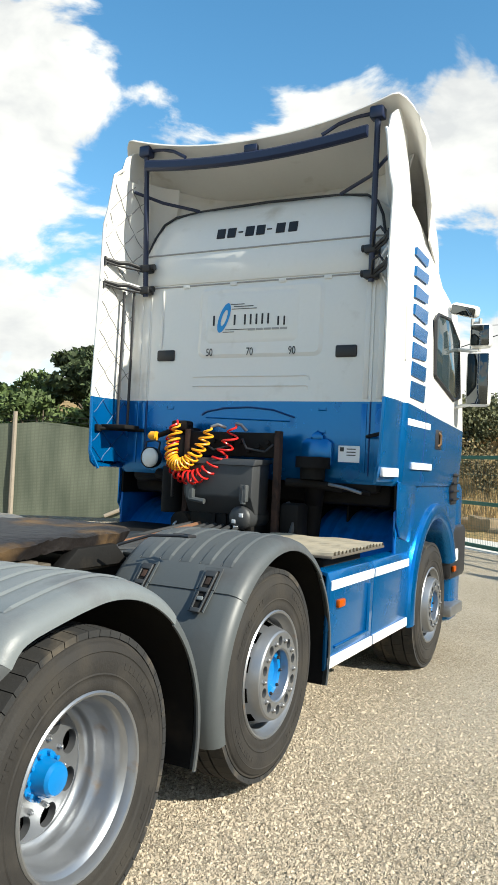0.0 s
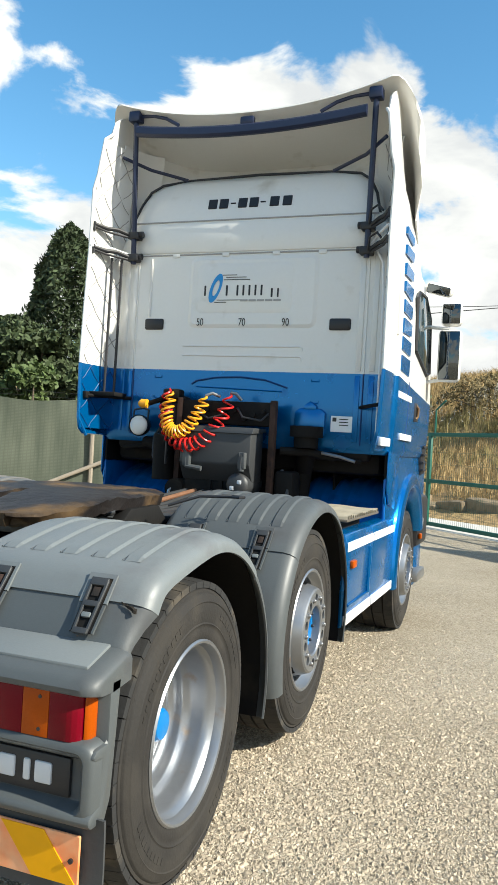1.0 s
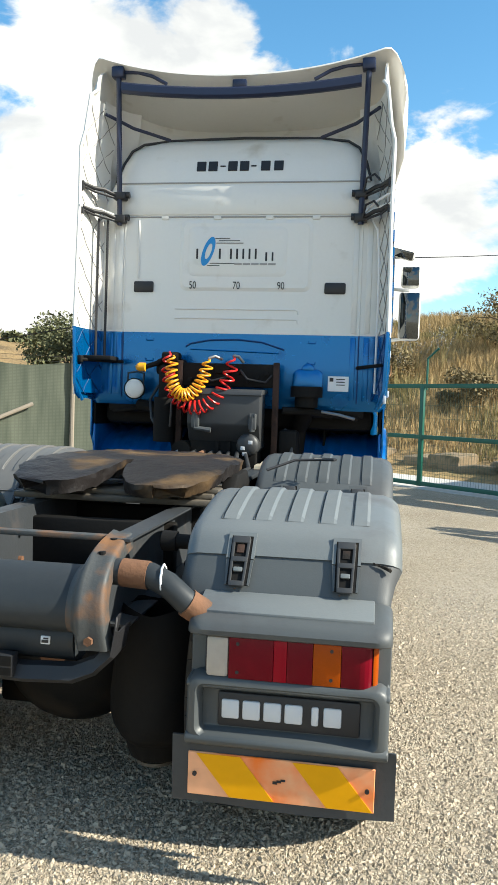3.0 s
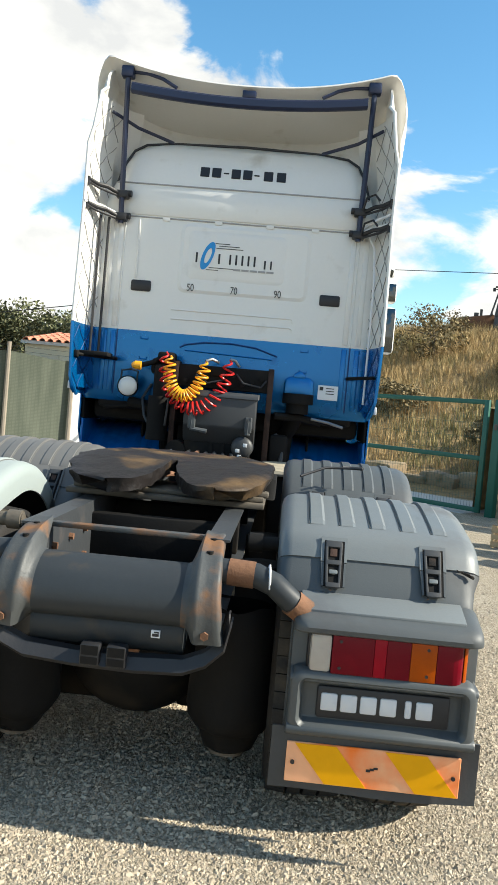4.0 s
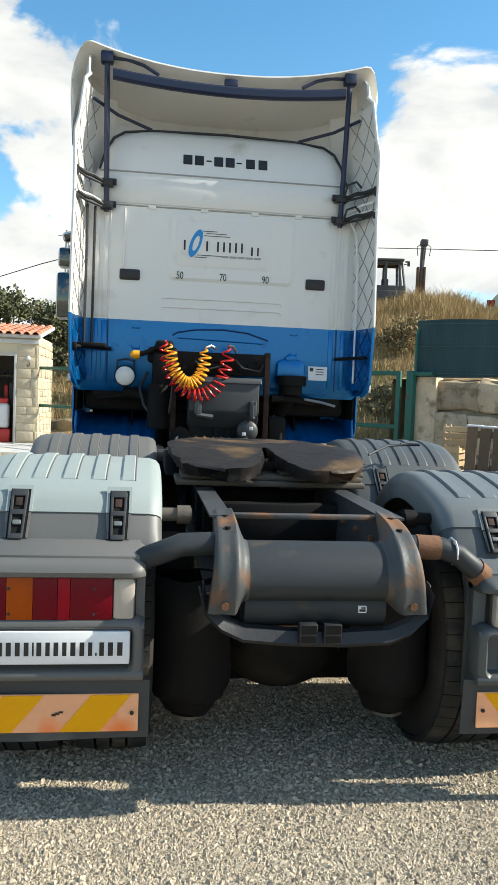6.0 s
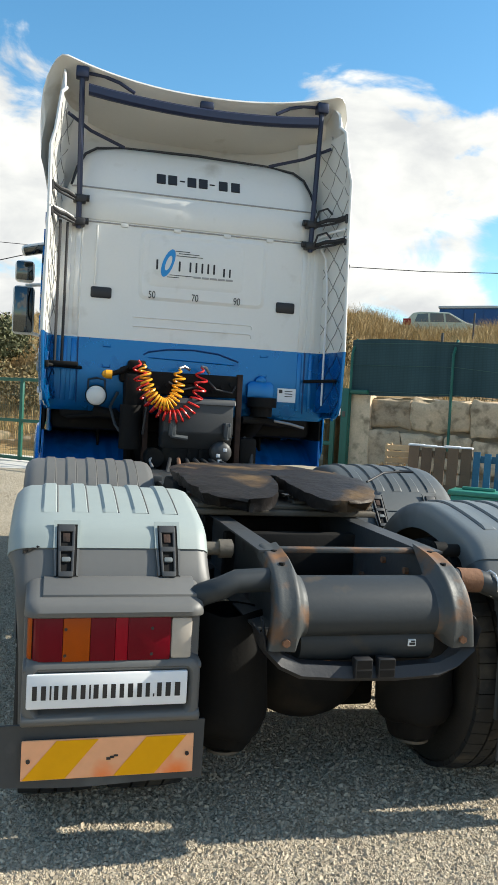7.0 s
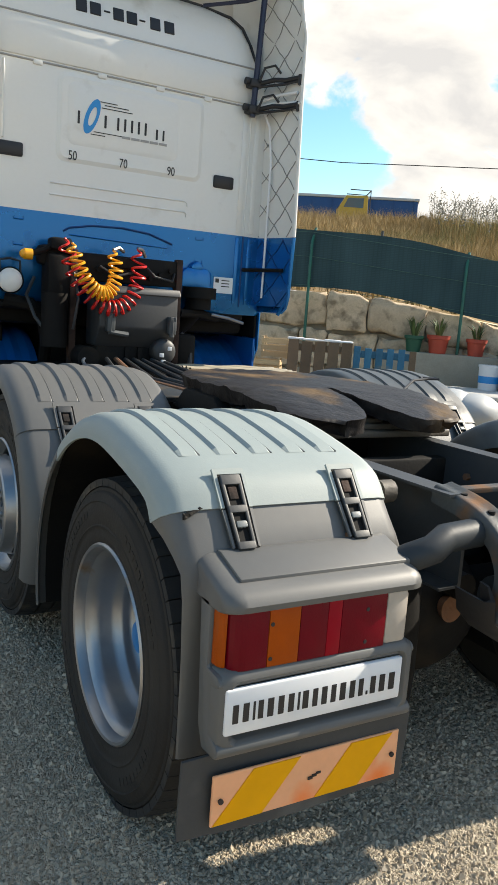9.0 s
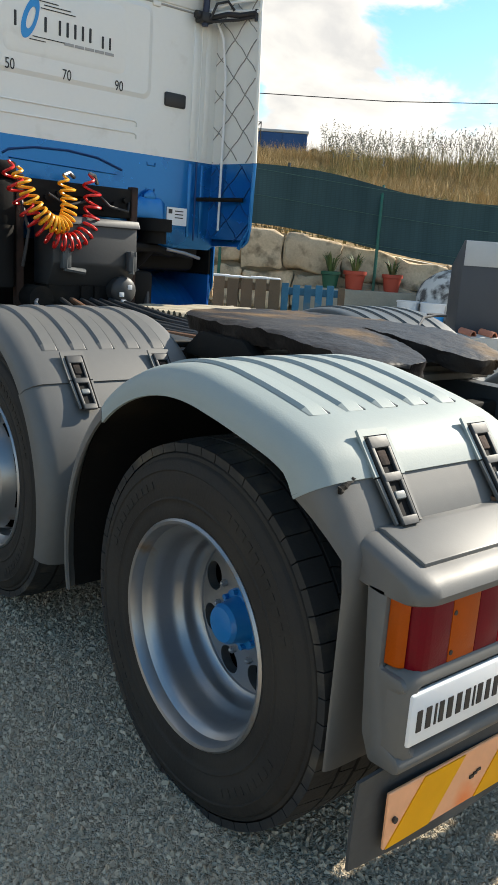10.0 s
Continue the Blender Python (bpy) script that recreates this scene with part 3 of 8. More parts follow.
roof = part("roof", bm, M_CONC, shed)
for k in range(15):
    for j in range(6):
        bm = B()
        x = hx0 + 0.05 + k * 0.222
        y = hy0 - 0.16 + j * 0.52
        z = 2.60 + 0.136 * (y - hy0) + 0.03
        rows = []
        for yy, zz in ((y, z + 0.03), (y + 0.56, z + 0.56 * 0.136 + 0.012)):
            rows.append([(x + 0.085 * math.cos(a), yy, zz + 0.075 * math.sin(a)) for a in [math.pi * i / 6 for i in range(7)]])
        vs, fs = grid(bm, rows)
        solid(bm, fs, 0.012)
        part("tile", bm, M_TILE, roof)
# what can be seen inside
bm = B()
box(bm, dx0 - 0.3, dx1 + 0.3, hy0 + 0.9, hy0 + 0.95, 0.0, 2.3)
part("inner_wall", bm, M_DARKROOM, shed)
bm = B()
box(bm, dx0 - 0.1, dx1 + 0.1, hy0 + 0.5, hy0 + 0.9, 1.62, 1.65)
part("shelf", bm, M_WOOD, shed)


def small_thing(name, label, cat, fn, m, group=""):
    bm = B()
    fn(bm)
    ob = link(name, bm, m)
    return tagged(ob, label, cat, group)


small_thing("fertiliser_sack", "white and red plastic sack standing in the shed", "sack", lambda b: box(b, -4.52, -4.12, hy0 + 0.15, hy0 + 0.4, 0.36, 1.02, 0.09, seg=3), M_BAG_W)
small_thing("sack_top", "folded red plastic sack on the white one", "sack", lambda b: box(b, -4.50, -4.14, hy0 + 0.17, hy0 + 0.38, 1.02, 1.16, 0.05, seg=3), M_RED)
small_thing("red_crate", "red plastic crate on the shed floor", "crate", lambda b: box(b, -4.55, -4.08, hy0 + 0.1, hy0 + 0.5, 0.0, 0.35, 0.03), M_RED)
small_thing("purple_cloth", "purple cloth hanging inside the shed door", "cloth", lambda b: box(b, dx0 + 0.0, dx0 + 0.10, hy0 + 0.2, hy0 + 0.42, 0.35, 1.55, 0.04), M_PURPLE)
small_thing("red_coat", "red coat hanging in the shed", "coat", lambda b: box(b, -4.32, -4.20, hy0 + 0.5, hy0 + 0.75, 0.9, 1.5, 0.05), M_RED)
small_thing("dark_coat", "dark coat hanging in the shed", "coat", lambda b: box(b, -4.20, -4.02, hy0 + 0.5, hy0 + 0.75, 0.9, 1.58, 0.05), M_BLACK)
for k in range(4):
    small_thing("bottle", "dark bottle on the shed shelf", "bottle", lambda b: (cyl(b, (-4.5 + 0.12 * k, hy0 + 0.6, 1.74), 0.04, 0.18, "z", 10), cyl(b, (-4.5 + 0.12 * k, hy0 + 0.6, 1.86), 0.015, 0.08, "z", 8)), M_BLACK, "bottles on the shelf")
cam_l = thing("wall_lamp", "small white round lamp on the shed wall", "lamp")
bm = B()
ball(bm, (-3.62, hy0 - 0.06, 2.20), 0.06)
part("head", bm, M_BAG_W, cam_l)
bm = B()
tube(bm, [(-3.62, hy0 + 0.02, 2.2), (-3.60, hy0 - 0.04, 2.12), (-3.58, hy0 - 0.03, 2.02), (-3.64, hy0 - 0.02, 1.98), (-3.66, hy0 - 0.03, 2.06)], 0.01)
part("lead", bm, M_BLACK, cam_l)
shed.scale = (1.0, 1.0, 1.06)

# ---- the tractor unit ----
truck = thing("truck", "white and blue three-axle tractor unit with grey mudguards, parked on gravel", "truck")

# cab: lofted outline, white above a blue band
YB, YF, HW, BLUE_Z = 3.95, 6.05, 1.235, 2.05


def cab_ring(z, yb, yf, hw, rb, rf, n=7):
    pts = []
    for cx, cy, r, a0 in ((hw - rb, yb + rb, rb, -90), (hw - rf, yf - rf, rf, 0), (-hw + rf, yf - rf, rf, 90), (-hw + rb, yb + rb, rb, 180)):
        for k in range(n):
            a = radians(a0 + 90 * k / (n - 1))
            pts.append((cx + r * math.cos(a), cy + r * math.sin(a), z))
    return pts


bm = B()
rings = []
for z, yb, yf, hw, rb, rf in ((1.46, 3.97, 6.0, 1.20, 0.10, 0.25), (1.50, 3.95, 6.03, 1.215, 0.10, 0.25), (1.8, YB, 6.05, HW, 0.1, 0.28), (BLUE_Z, YB, 6.05, HW, 0.1, 0.28),
                              (2.05001, YB, 6.05, HW, 0.1, 0.28), (2.6, YB, 5.98, 1.225, 0.1, 0.3), (2.98, YB, 5.85, 1.20, 0.11, 0.32), (3.24, 3.95, 5.72, 1.075, 0.13, 0.35),
                              (3.33, 3.965, 5.66, 1.035, 0.13, 0.38), (3.43, 3.99, 5.58, 1.005, 0.14, 0.4), (3.52, 4.03, 5.45, 0.97, 0.15, 0.4), (3.585, 4.075, 5.25, 0.915, 0.17, 0.4), (3.635, 4.13, 5.0, 0.78, 0.18, 0.35), (3.66, 4.25, 4.8, 0.5, 0.15, 0.15)):
    ring = cab_ring(z, yb, yf, hw, rb, rf)
    if abs(z - BLUE_Z) < 0.001:
        ring = [(x, y, w - 0.055 * max(0.0, y - 4.05)) for x, y, w in ring]
    rings.append(ring)
vs, fs = grid(bm, rings, True)
for f in fs:
    f.material_index = 1 if f.calc_center_median().z < BLUE_Z else 0
bm.faces.new(vs[0][::-1]).material_index = 1
bm.faces.new(vs[-1])
cab = part("cab_body", bm, [M_WHITE, M_BLUE], truck, "white cab with a blue lower band", smooth=0.9)


def strip(name, pts, r, m, parent=cab, n=6):
    bm = B()
    tube(bm, pts, r, n)
    return part(name, bm, m, parent)


# pressed panels and seams of the rear wall
def rounded(x0, x1, z0, z1, r, y, n=5):
    pts = []
    for cx, cz, a0 in ((x1 - r, z1 - r, 0), (x0 + r, z1 - r, 90), (x0 + r, z0 + r, 180), (x1 - r, z0 + r, 270)):
        for k in range(n):
            a = radians(a0 + 90 * k / (n - 1))
            pts.append((cx + r * math.cos(a), y, cz + r * math.sin(a)))
    return pts


def pressed(x0, x1, z0, z1, r, depth=0.008, w=0.02, m=M_WHITE):
    """A raised panel with a soft shoulder."""
    bm = B()
    a = rounded(x0, x1, z0, z1, r, YB + 0.001)
    b = rounded(x0 + w, x1 - w, z0 + w, z1 - w, max(0.005, r - w * 0.6), YB - depth)
    vs, _ = grid(bm, [a, b], True)
    bm.faces.new(vs[1])
    return part("pressed_panel", bm, m, cab, smooth=0.3)


pressed(-0.47, 0.60, 2.385, 2.955, 0.06, 0.010, 0.03)
bm = B()
a = rounded(-0.40, 0.40, 2.50, 2.90, 0.05, YB - 0.0095)
b = rounded(-0.375, 0.375, 2.525, 2.875, 0.04, YB - 0.015)
vs, _ = grid(bm, [a, b], True)
bm.faces.new(vs[1])
part("pressed_panel", bm, M_WHITE, cab, smooth=0.3)
for z in (2.24, 2.165):
    bm = B()
    tube(bm, [(-0.50, YB, z + 0.004), (0.48, YB, z + 0.004), (0.50, YB, z - 0.006), (0.50, YB, z - 0.03)], 0.007, 6)
    part("pressed_line", bm, M_WHITE, cab)
for z, w in ((2.975, 1.05), (3.245, 1.03)):
    strip("roof_seam", [(-w, YB + 0.012, z), (-w + 0.06, YB - 0.0005, z), (w - 0.06, YB - 0.0005, z), (w, YB + 0.012, z)], 0.007, M_SEAM)
bm = B()
box(bm, -1.0, 1.0, YB - 0.012, YB + 0.02, 2.99, 3.225, 0.01)
part("rear_wall_band", bm, M_WHITE, cab)
for x in (-0.93, 0.985):
    strip("wall_seam", [(x, YB - 0.001, 1.52), (x, YB - 0.001, 2.05)], 0.006, M_SEAM_B)
    strip("wall_seam", [(x, YB - 0.001, 2.05), (x, YB - 0.001, 2.95)], 0.006, M_WHITE)
for x in (-1.035, -0.962, 0.94, 1.045):
    for z0, z1, m in ((2.07, 2.93, M_WHITE), (1.54, 2.035, M_BLUE)):
        bm = B()
        prism(bm, [(x - 0.026, YB + 0.012), (x - 0.020, YB - 0.006), (x + 0.020, YB - 0.006), (x + 0.026, YB + 0.012)], "z", z0, z1, 0.004)
        part("corner_pressing", bm, m, cab)
for x in (-0.765, 0.785):
    bm = B()
    box(bm, x - 0.083, x + 0.083, YB - 0.018, YB + 0.01, 2.372, 2.462, 0.014)
    part("wall_vent", bm, M_INK, cab, "black plastic wall vent")
strip("pressed_line", [(-0.40, YB - 0.002, 1.94), (-0.36, YB - 0.002, 1.965), (-0.2, YB - 0.002, 1.995), (0.02, YB - 0.002, 2.003), (0.22, YB - 0.002, 1.985), (0.40, YB - 0.002, 1.93)], 0.008, M_SEAM_B)
strip("pressed_line", [(-0.815, YB - 0.004, 2.95), (-0.815, YB - 0.004, 2.48)], 0.010, M_WHITE)
for x in (-0.60, -0.17, 0.25, 0.62):
    bm = B()
    box(bm, x - 0.032, x + 0.032, YB - 0.011, YB + 0.01, 2.952, 2.988, 0.010)
    part("pressed_boss", bm, M_WHITE, cab)
strip("pressed_line", [(-0.36, YB - 0.002, 1.92), (0.36, YB - 0.002, 1.90)], 0.006, M_BLUE)
for x in (-0.70, 0.62):
    for z in (1.985, 1.82):
        bm = B()
        tube(bm, [(x - 0.03, YB, z + 0.02), (x - 0.03, YB, z), (x + 0.03, YB, z), (x + 0.03, YB, z + 0.02)], 0.006, 6)
        part("pressed_clip", bm, M_BLUE, cab)
for z0, z1, w in ((1.58, 1.78, 0.12), (1.76, 1.83, 0.05)):
    bm = B()
    prism(bm, [(0.60 - w, z0), (0.60 + w, z0), (0.60 + w, z1 - 0.03), (0.60 + w - 0.04, z1), (0.60 - w + 0.04, z1), (0.60 - w, z1 - 0.03)], "y", YB - 0.04, YB + 0.01, 0.012)
    part("fuel_neck_cover", bm, M_BLUE, cab)
# sticker on the blue band
bm = B()
box(bm, 0.757, 0.933, YB - 0.004, YB + 0.003, 1.613, 1.732, 0.002, seg=1)
sticker = part("warning_label", bm, M_PLATE, truck, "white paper label with small print")
bm = B()
box(bm, 0.770, 0.800, YB - 0.006, YB - 0.003, 1.69, 1.72)
for k in range(3):
    box(bm, 0.822, 0.89, YB - 0.006, YB - 0.003, 1.705 - k * 0.022, 1.712 - k * 0.022)
part("print_bars", bm, M_INK, sticker, smooth=0)

# figures and emblem on the rear wall
for tx, x in (("50", -0.357), ("70", 0.0), ("90", 0.357)):
    words("speed_figures", tx, 0.085, (x, YB - 0.0125, 2.43), 90, M_INK, truck, stretch=0.72)
emblem = B()
n = 28
outer = [(-0.235 + 0.075 * math.cos(a) * 0.62 + 0.09 * math.sin(a) * 0.38, 2.70 + 0.115 * math.sin(a)) for a in [2 * math.pi * k / n for k in range(n)]]
inner = [(-0.232 + 0.036 * math.cos(a) * 0.62 + 0.05 * math.sin(a) * 0.38, 2.70 + 0.062 * math.sin(a)) for a in [2 * math.pi * k / n for k in range(n)]]
grid(emblem, [[(p[0], YB - 0.017, p[1]) for p in outer], [(p[0], YB - 0.0185, p[1]) for p in inner]], True)
logo = part("company_emblem", emblem, M_LOGO, truck, "slanted blue oval ring", smooth=0)
for x, w in ((-0.325, 0.035), (-0.14, 0.035), (-0.05, 0.034), (0.0, 0.034), (0.05, 0.034), (0.10, 0.034), (0.15, 0.034), (0.235, 0.034), (0.285, 0.03)):
    bm = B()
    box(bm, x - w * 0.22, x + w * 0.22, YB - 0.0185, YB - 0.014, 2.64 if x < 0.2 else 2.625, 2.722 if x < 0.2 else 2.695, 0.003, seg=1)
    part("emblem_bar", bm, M_INK, logo, smooth=0)
for x0, x1, z in ((-0.18, -0.06, 2.80), (-0.15, 0.02, 2.782), (-0.17, 0.05, 2.763), (-0.22, -0.02, 2.603), (-0.24, -0.14, 2.585)):
    bm = B()
    box(bm, x0, x1, YB - 0.0185, YB - 0.015, z, z + 0.005)
    part("emblem_bar", bm, M_INK, logo, smooth=0)
for k in range(5):
    bm = B()
    box(bm, -0.02 + k * 0.068, 0.04 + k * 0.068, YB - 0.0185, YB - 0.015, 2.594, 2.610)
    part("emblem_bar", bm, M_SEAM, logo, smooth=0)
for k, x in enumerate((-0.32, -0.225, -0.145, -0.065, 0.03, 0.105, 0.2, 0.305)):
    bm = B()
    w, h = (0.045, 0.012) if k in (2, 5) else (0.075, 0.085)
    m = Matrix.Translation((x, 3.975, 3.383)) @ Matrix.Rotation(radians(-14), 4, "X")
    box(bm, -w / 2, w / 2, -0.004, 0.012, -h / 2, h / 2, 0.004, m, seg=1)
    part("registration_bar", bm, M_INK, cab, smooth=0)

# sides of the cab: upper panel, stripes, window, door, tapes
def side_x(z):
    return 1.2365 - 0.03 * max(0.0, z - 2.3) ** 1.8


for s in (1, -1):
    bm = B()
    rows = []
    for y, zt in ((3.97, 3.50), (4.1, 3.48), (4.3, 3.42), (4.6, 3.32), (4.9, 3.20), (5.2, 3.05)):
        rows.append([(s * (side_x(2.35 + (zt - 2.35) * f) - 0.014 - 0.06 * max(0.0, y - 4.6) ** 1.5), y, 2.35 + (zt - 2.35) * f) for f in (0, 0.2, 0.4, 0.6, 0.8, 0.93, 1)])
    vs, fs = grid(bm, rows)
    solid(bm, fs, 0.012)
    part("upper_side_panel", bm, M_WHITE, cab, "white upper cab side", smooth=0.8)
for s in (1, -1):
    for k in range(8):
        z = 2.095 + k * 0.148
        h = 0.118 - k * 0.0075
        x = side_x(z + h / 2)
        ya, yb = 4.06 + 0.013 * k, 4.43 + 0.006 * k
        bm = B()
        prism(bm, [(ya, z + 0.012 * math.sin(k * 2.1)), (yb, z - 0.01 * math.cos(k * 1.7)), (yb + 0.02, z + h - 0.012 * math.sin(k * 3.0)), (ya + 0.015, z + h)], "x", s * (x - 0.03), s * (x + 0.005), 0)
        part("blue_stripe", bm, M_BLUE, cab, smooth=0)
    bm = B()
    prism(bm, [(4.72, 2.33), (4.69, 2.76), (4.78, 2.82), (5.15, 2.85), (5.52, 2.72), (5.62, 2.24), (5.39, 2.20)], "x", s * 1.15, s * 1.24, 0.01)
    win = part("side_window", bm, M_GLASS, cab, "dark side window glass")
    for pth in ([(s * 1.238, 4.72, 2.33), (s * 1.236, 4.69, 2.76), (s * 1.236, 4.78, 2.82), (s * 1.234, 5.15, 2.85), (s * 1.23, 5.52, 2.72), (s * 1.232, 5.62, 2.24), (s * 1.238, 5.39, 2.20), (s * 1.238, 4.72, 2.33)],):
        bm = B()
        tube(bm, pth, 0.016, 6)
        part("window_seal", bm, M_BLACK, win)
    bm = B()
    tube(bm, [(s * 1.215, 4.50, 1.5), (s * 1.235, 4.50, 1.8), (s * 1.235, 4.50, 2.05)], 0.005, 6)
    part("door_gap", bm, M_SEAM_B, cab)
    for y0, y1, z0, z1 in ((4.04, 4.66, 1.895, 1.945), (4.2, 4.74, 1.585, 1.635)):
        bm = B()
        box(bm, s * 1.226 - 0.012, s * 1.226 + 0.012, y0, y1, z0, z1, 0.003)
        part("reflective_tape", bm, M_TAPE, cab, "white reflective tape")
    bm = B()
    box(bm, s * 1.23 - 0.02, s * 1.23 + 0.012, 4.82, 5.02, 1.755, 1.915, 0.012)
    hnd = part("door_handle", bm, M_BLACK, cab)
    bm = B()
    tube(bm, [(s * 1.238, 4.90, 1.78), (s * 1.255, 4.92, 1.80), (s * 1.255, 4.92, 1.87), (s * 1.238, 4.90, 1.89)], 0.012, 6)
    part("grip", bm, M_STEEL, hnd)
    bm = B()
    box(bm, s * 1.19 - 0.03, s * 1.19 + 0.03, 5.55, 5.75, 1.30, 1.62, 0.02)
    for k in range(4):
        box(bm, s * 1.20 - 0.03, s * 1.20 + 0.035, 5.54, 5.76, 1.34 + k * 0.07, 1.355 + k * 0.07)
    part("corner_grille", bm, M_BLACK, truck)

# mirrors
for s in (1, -1):
    for za, zb in ((2.66, 2.63), (2.14, 2.18)):
        arm = B()
        tube(arm, [(s * 1.17, 5.5, za), (s * 1.41, 5.48, zb)], 0.016)
        mirror = part("mirror_arm", arm, M_WHITE, truck)
    for z0, z1, yy, w in ((2.665, 2.875, 5.50, 0.092), (2.155, 2.625, 5.47, 0.102)):
        bm = B()
        box(bm, s * 1.42 - w, s * 1.42 + w, yy - 0.03, yy + 0.10, z0, z1, 0.045, seg=4)
        part("mirror_housing", bm, M_WHITE, mirror, "white mirror housing")
        bm = B()
        box(bm, s * 1.42 - w + 0.013, s * 1.42 + w - 0.013, yy - 0.036, yy - 0.015, z0 + 0.016, z1 - 0.016, 0.010)
        part("mirror_glass", bm, M_MIRROR, mirror)
    bm = B()
    box(bm, -0.12, 0.12, -0.06, 0.06, -0.05, 0.05, 0.035, pose(s * 1.33, 5.28, 2.95, 15, s * 14, 0), seg=3)
    up = part("mirror_housing", bm, M_WHITE, truck, "white kerb mirror housing")
    bm = B()
    box(bm, -0.10, 0.10, -0.07, -0.055, -0.036, 0.036, 0.01, pose(s * 1.33, 5.28, 2.95, 15, s * 14, 0))
    part("mirror_glass", bm, M_MIRROR, up)
    bm = B()
    box(bm, s * 1.02 - 0.02, s * 1.02 + 0.02, 5.35, 5.40, 3.33, 3.40, 0.01)
    tube(bm, [(s * 0.97, 5.37, 3.33), (s * 1.02, 5.37, 3.36)], 0.01)
    part("marker_lamp", bm, M_BLACK, truck)

# roof deflector: dished shell that rises and spreads towards the rear
bm = B()
rows = []
NX = 81
for k, (y, zc, lift, hw) in enumerate(((3.80, 4.03, 0.165, 1.14), (3.84, 4.015, 0.16, 1.142), (4.0, 3.97, 0.13, 1.135), (4.3, 3.92, 0.08, 1.12), (4.7, 3.84, 0.04, 1.09), (5.1, 3.72, 0.0, 1.03), (5.45, 3.5, -0.06, 0.95))):
    row = []
    drop = (0.30, 0.35, 0.53, 0.66, 0.64, 0.5, 0.3)[k]
    for j in range(NX):
        u = -1 + 2 * j / (NX - 1)
        if abs(u) < 0.84:
            v = abs(u) / 0.84
            row.append((math.copysign(hw * v, u) * 0.98, y, zc + lift * v ** 2.2))
        else:
            v = (abs(u) - 0.84) / 0.16
            x = hw * 0.98 + (0.165 if y < 4.2 else 0.13) * math.sin(v * math.pi / 2) ** 0.8
            row.append((math.copysign(x, u), y + (0.42, 0.40, 0.30, 0.16, 0.06, 0.0, 0.0)[k] * v ** 1.4, zc + lift * (1 - 0.25 * v) - drop * (1 - math.cos(v * math.pi / 2))))
    rows.append(row)
vs, fs = grid(bm, rows)
solid(bm, fs, 0.014)
deflector = part("roof_deflector", bm, M_LINER, truck, "white moulded roof wind deflector", smooth=0.7)
bm = B()
tube(bm, [(-1.03, 3.99, 3.26), (-0.99, 4.04, 3.42), (-0.93, 4.075, 3.54), (-0.84, 4.11, 3.605), (-0.6, 4.13, 3.638), (0, 4.14, 3.655), (0.6, 4.13, 3.638), (0.84, 4.11, 3.605), (0.93, 4.075, 3.54), (0.99, 4.04, 3.42), (1.03, 3.99, 3.26)], 0.011)
part("roof_gasket", bm, M_BLACK, cab, "black rubber gasket")
# inner skin closing the deflector down to the roof
bm = B()
rows = []
for k in range(7):
    f = k / 6
    row = []
    for j in range(17):
        u = -1 + 2 * j / 16
        zr = 3.645 - 0.07 * u * u - (0.25 * max(0, abs(u) - 0.8) / 0.2)
        zt = 3.92 + 0.02 * u * u
        x = u * (0.97 + 0.16 * f)
        row.append((x, 4.20 + 0.42 * math.sin(f * math.pi / 2) * (1 - u ** 4 * 0.8), zr + (zt - zr) * f))
    rows.append(row)
vs, fs = grid(bm, rows)
solid(bm, fs, 0.01)
part("inner_skin", bm, M_LINER, deflector, smooth=0.7)
bm = B()
rows = []
for k in range(13):
    u = -1 + k / 6
    x = 0.935 * u
    z = 3.882 + 0.062 * u * u
    rows.append([(x, 3.775, z - 0.042), (x, 3.755, z - 0.025), (x, 3.755, z + 0.025), (x, 3.775, z + 0.042), (x, 3.80, z + 0.042), (x, 3.80, z - 0.042)])
vs, _ = grid(bm, rows, True)
bm.faces.new(vs[0]), bm.faces.new(vs[-1])
part("trailing_bar", bm, M_NAVY, deflector, "navy blue cross bar", smooth=0.4)
bm = B()
box(bm, -0.055, 0.055, 3.79, 3.84, 3.93, 3.99, 0.01)
part("bar_bracket", bm, M_NAVY, deflector)

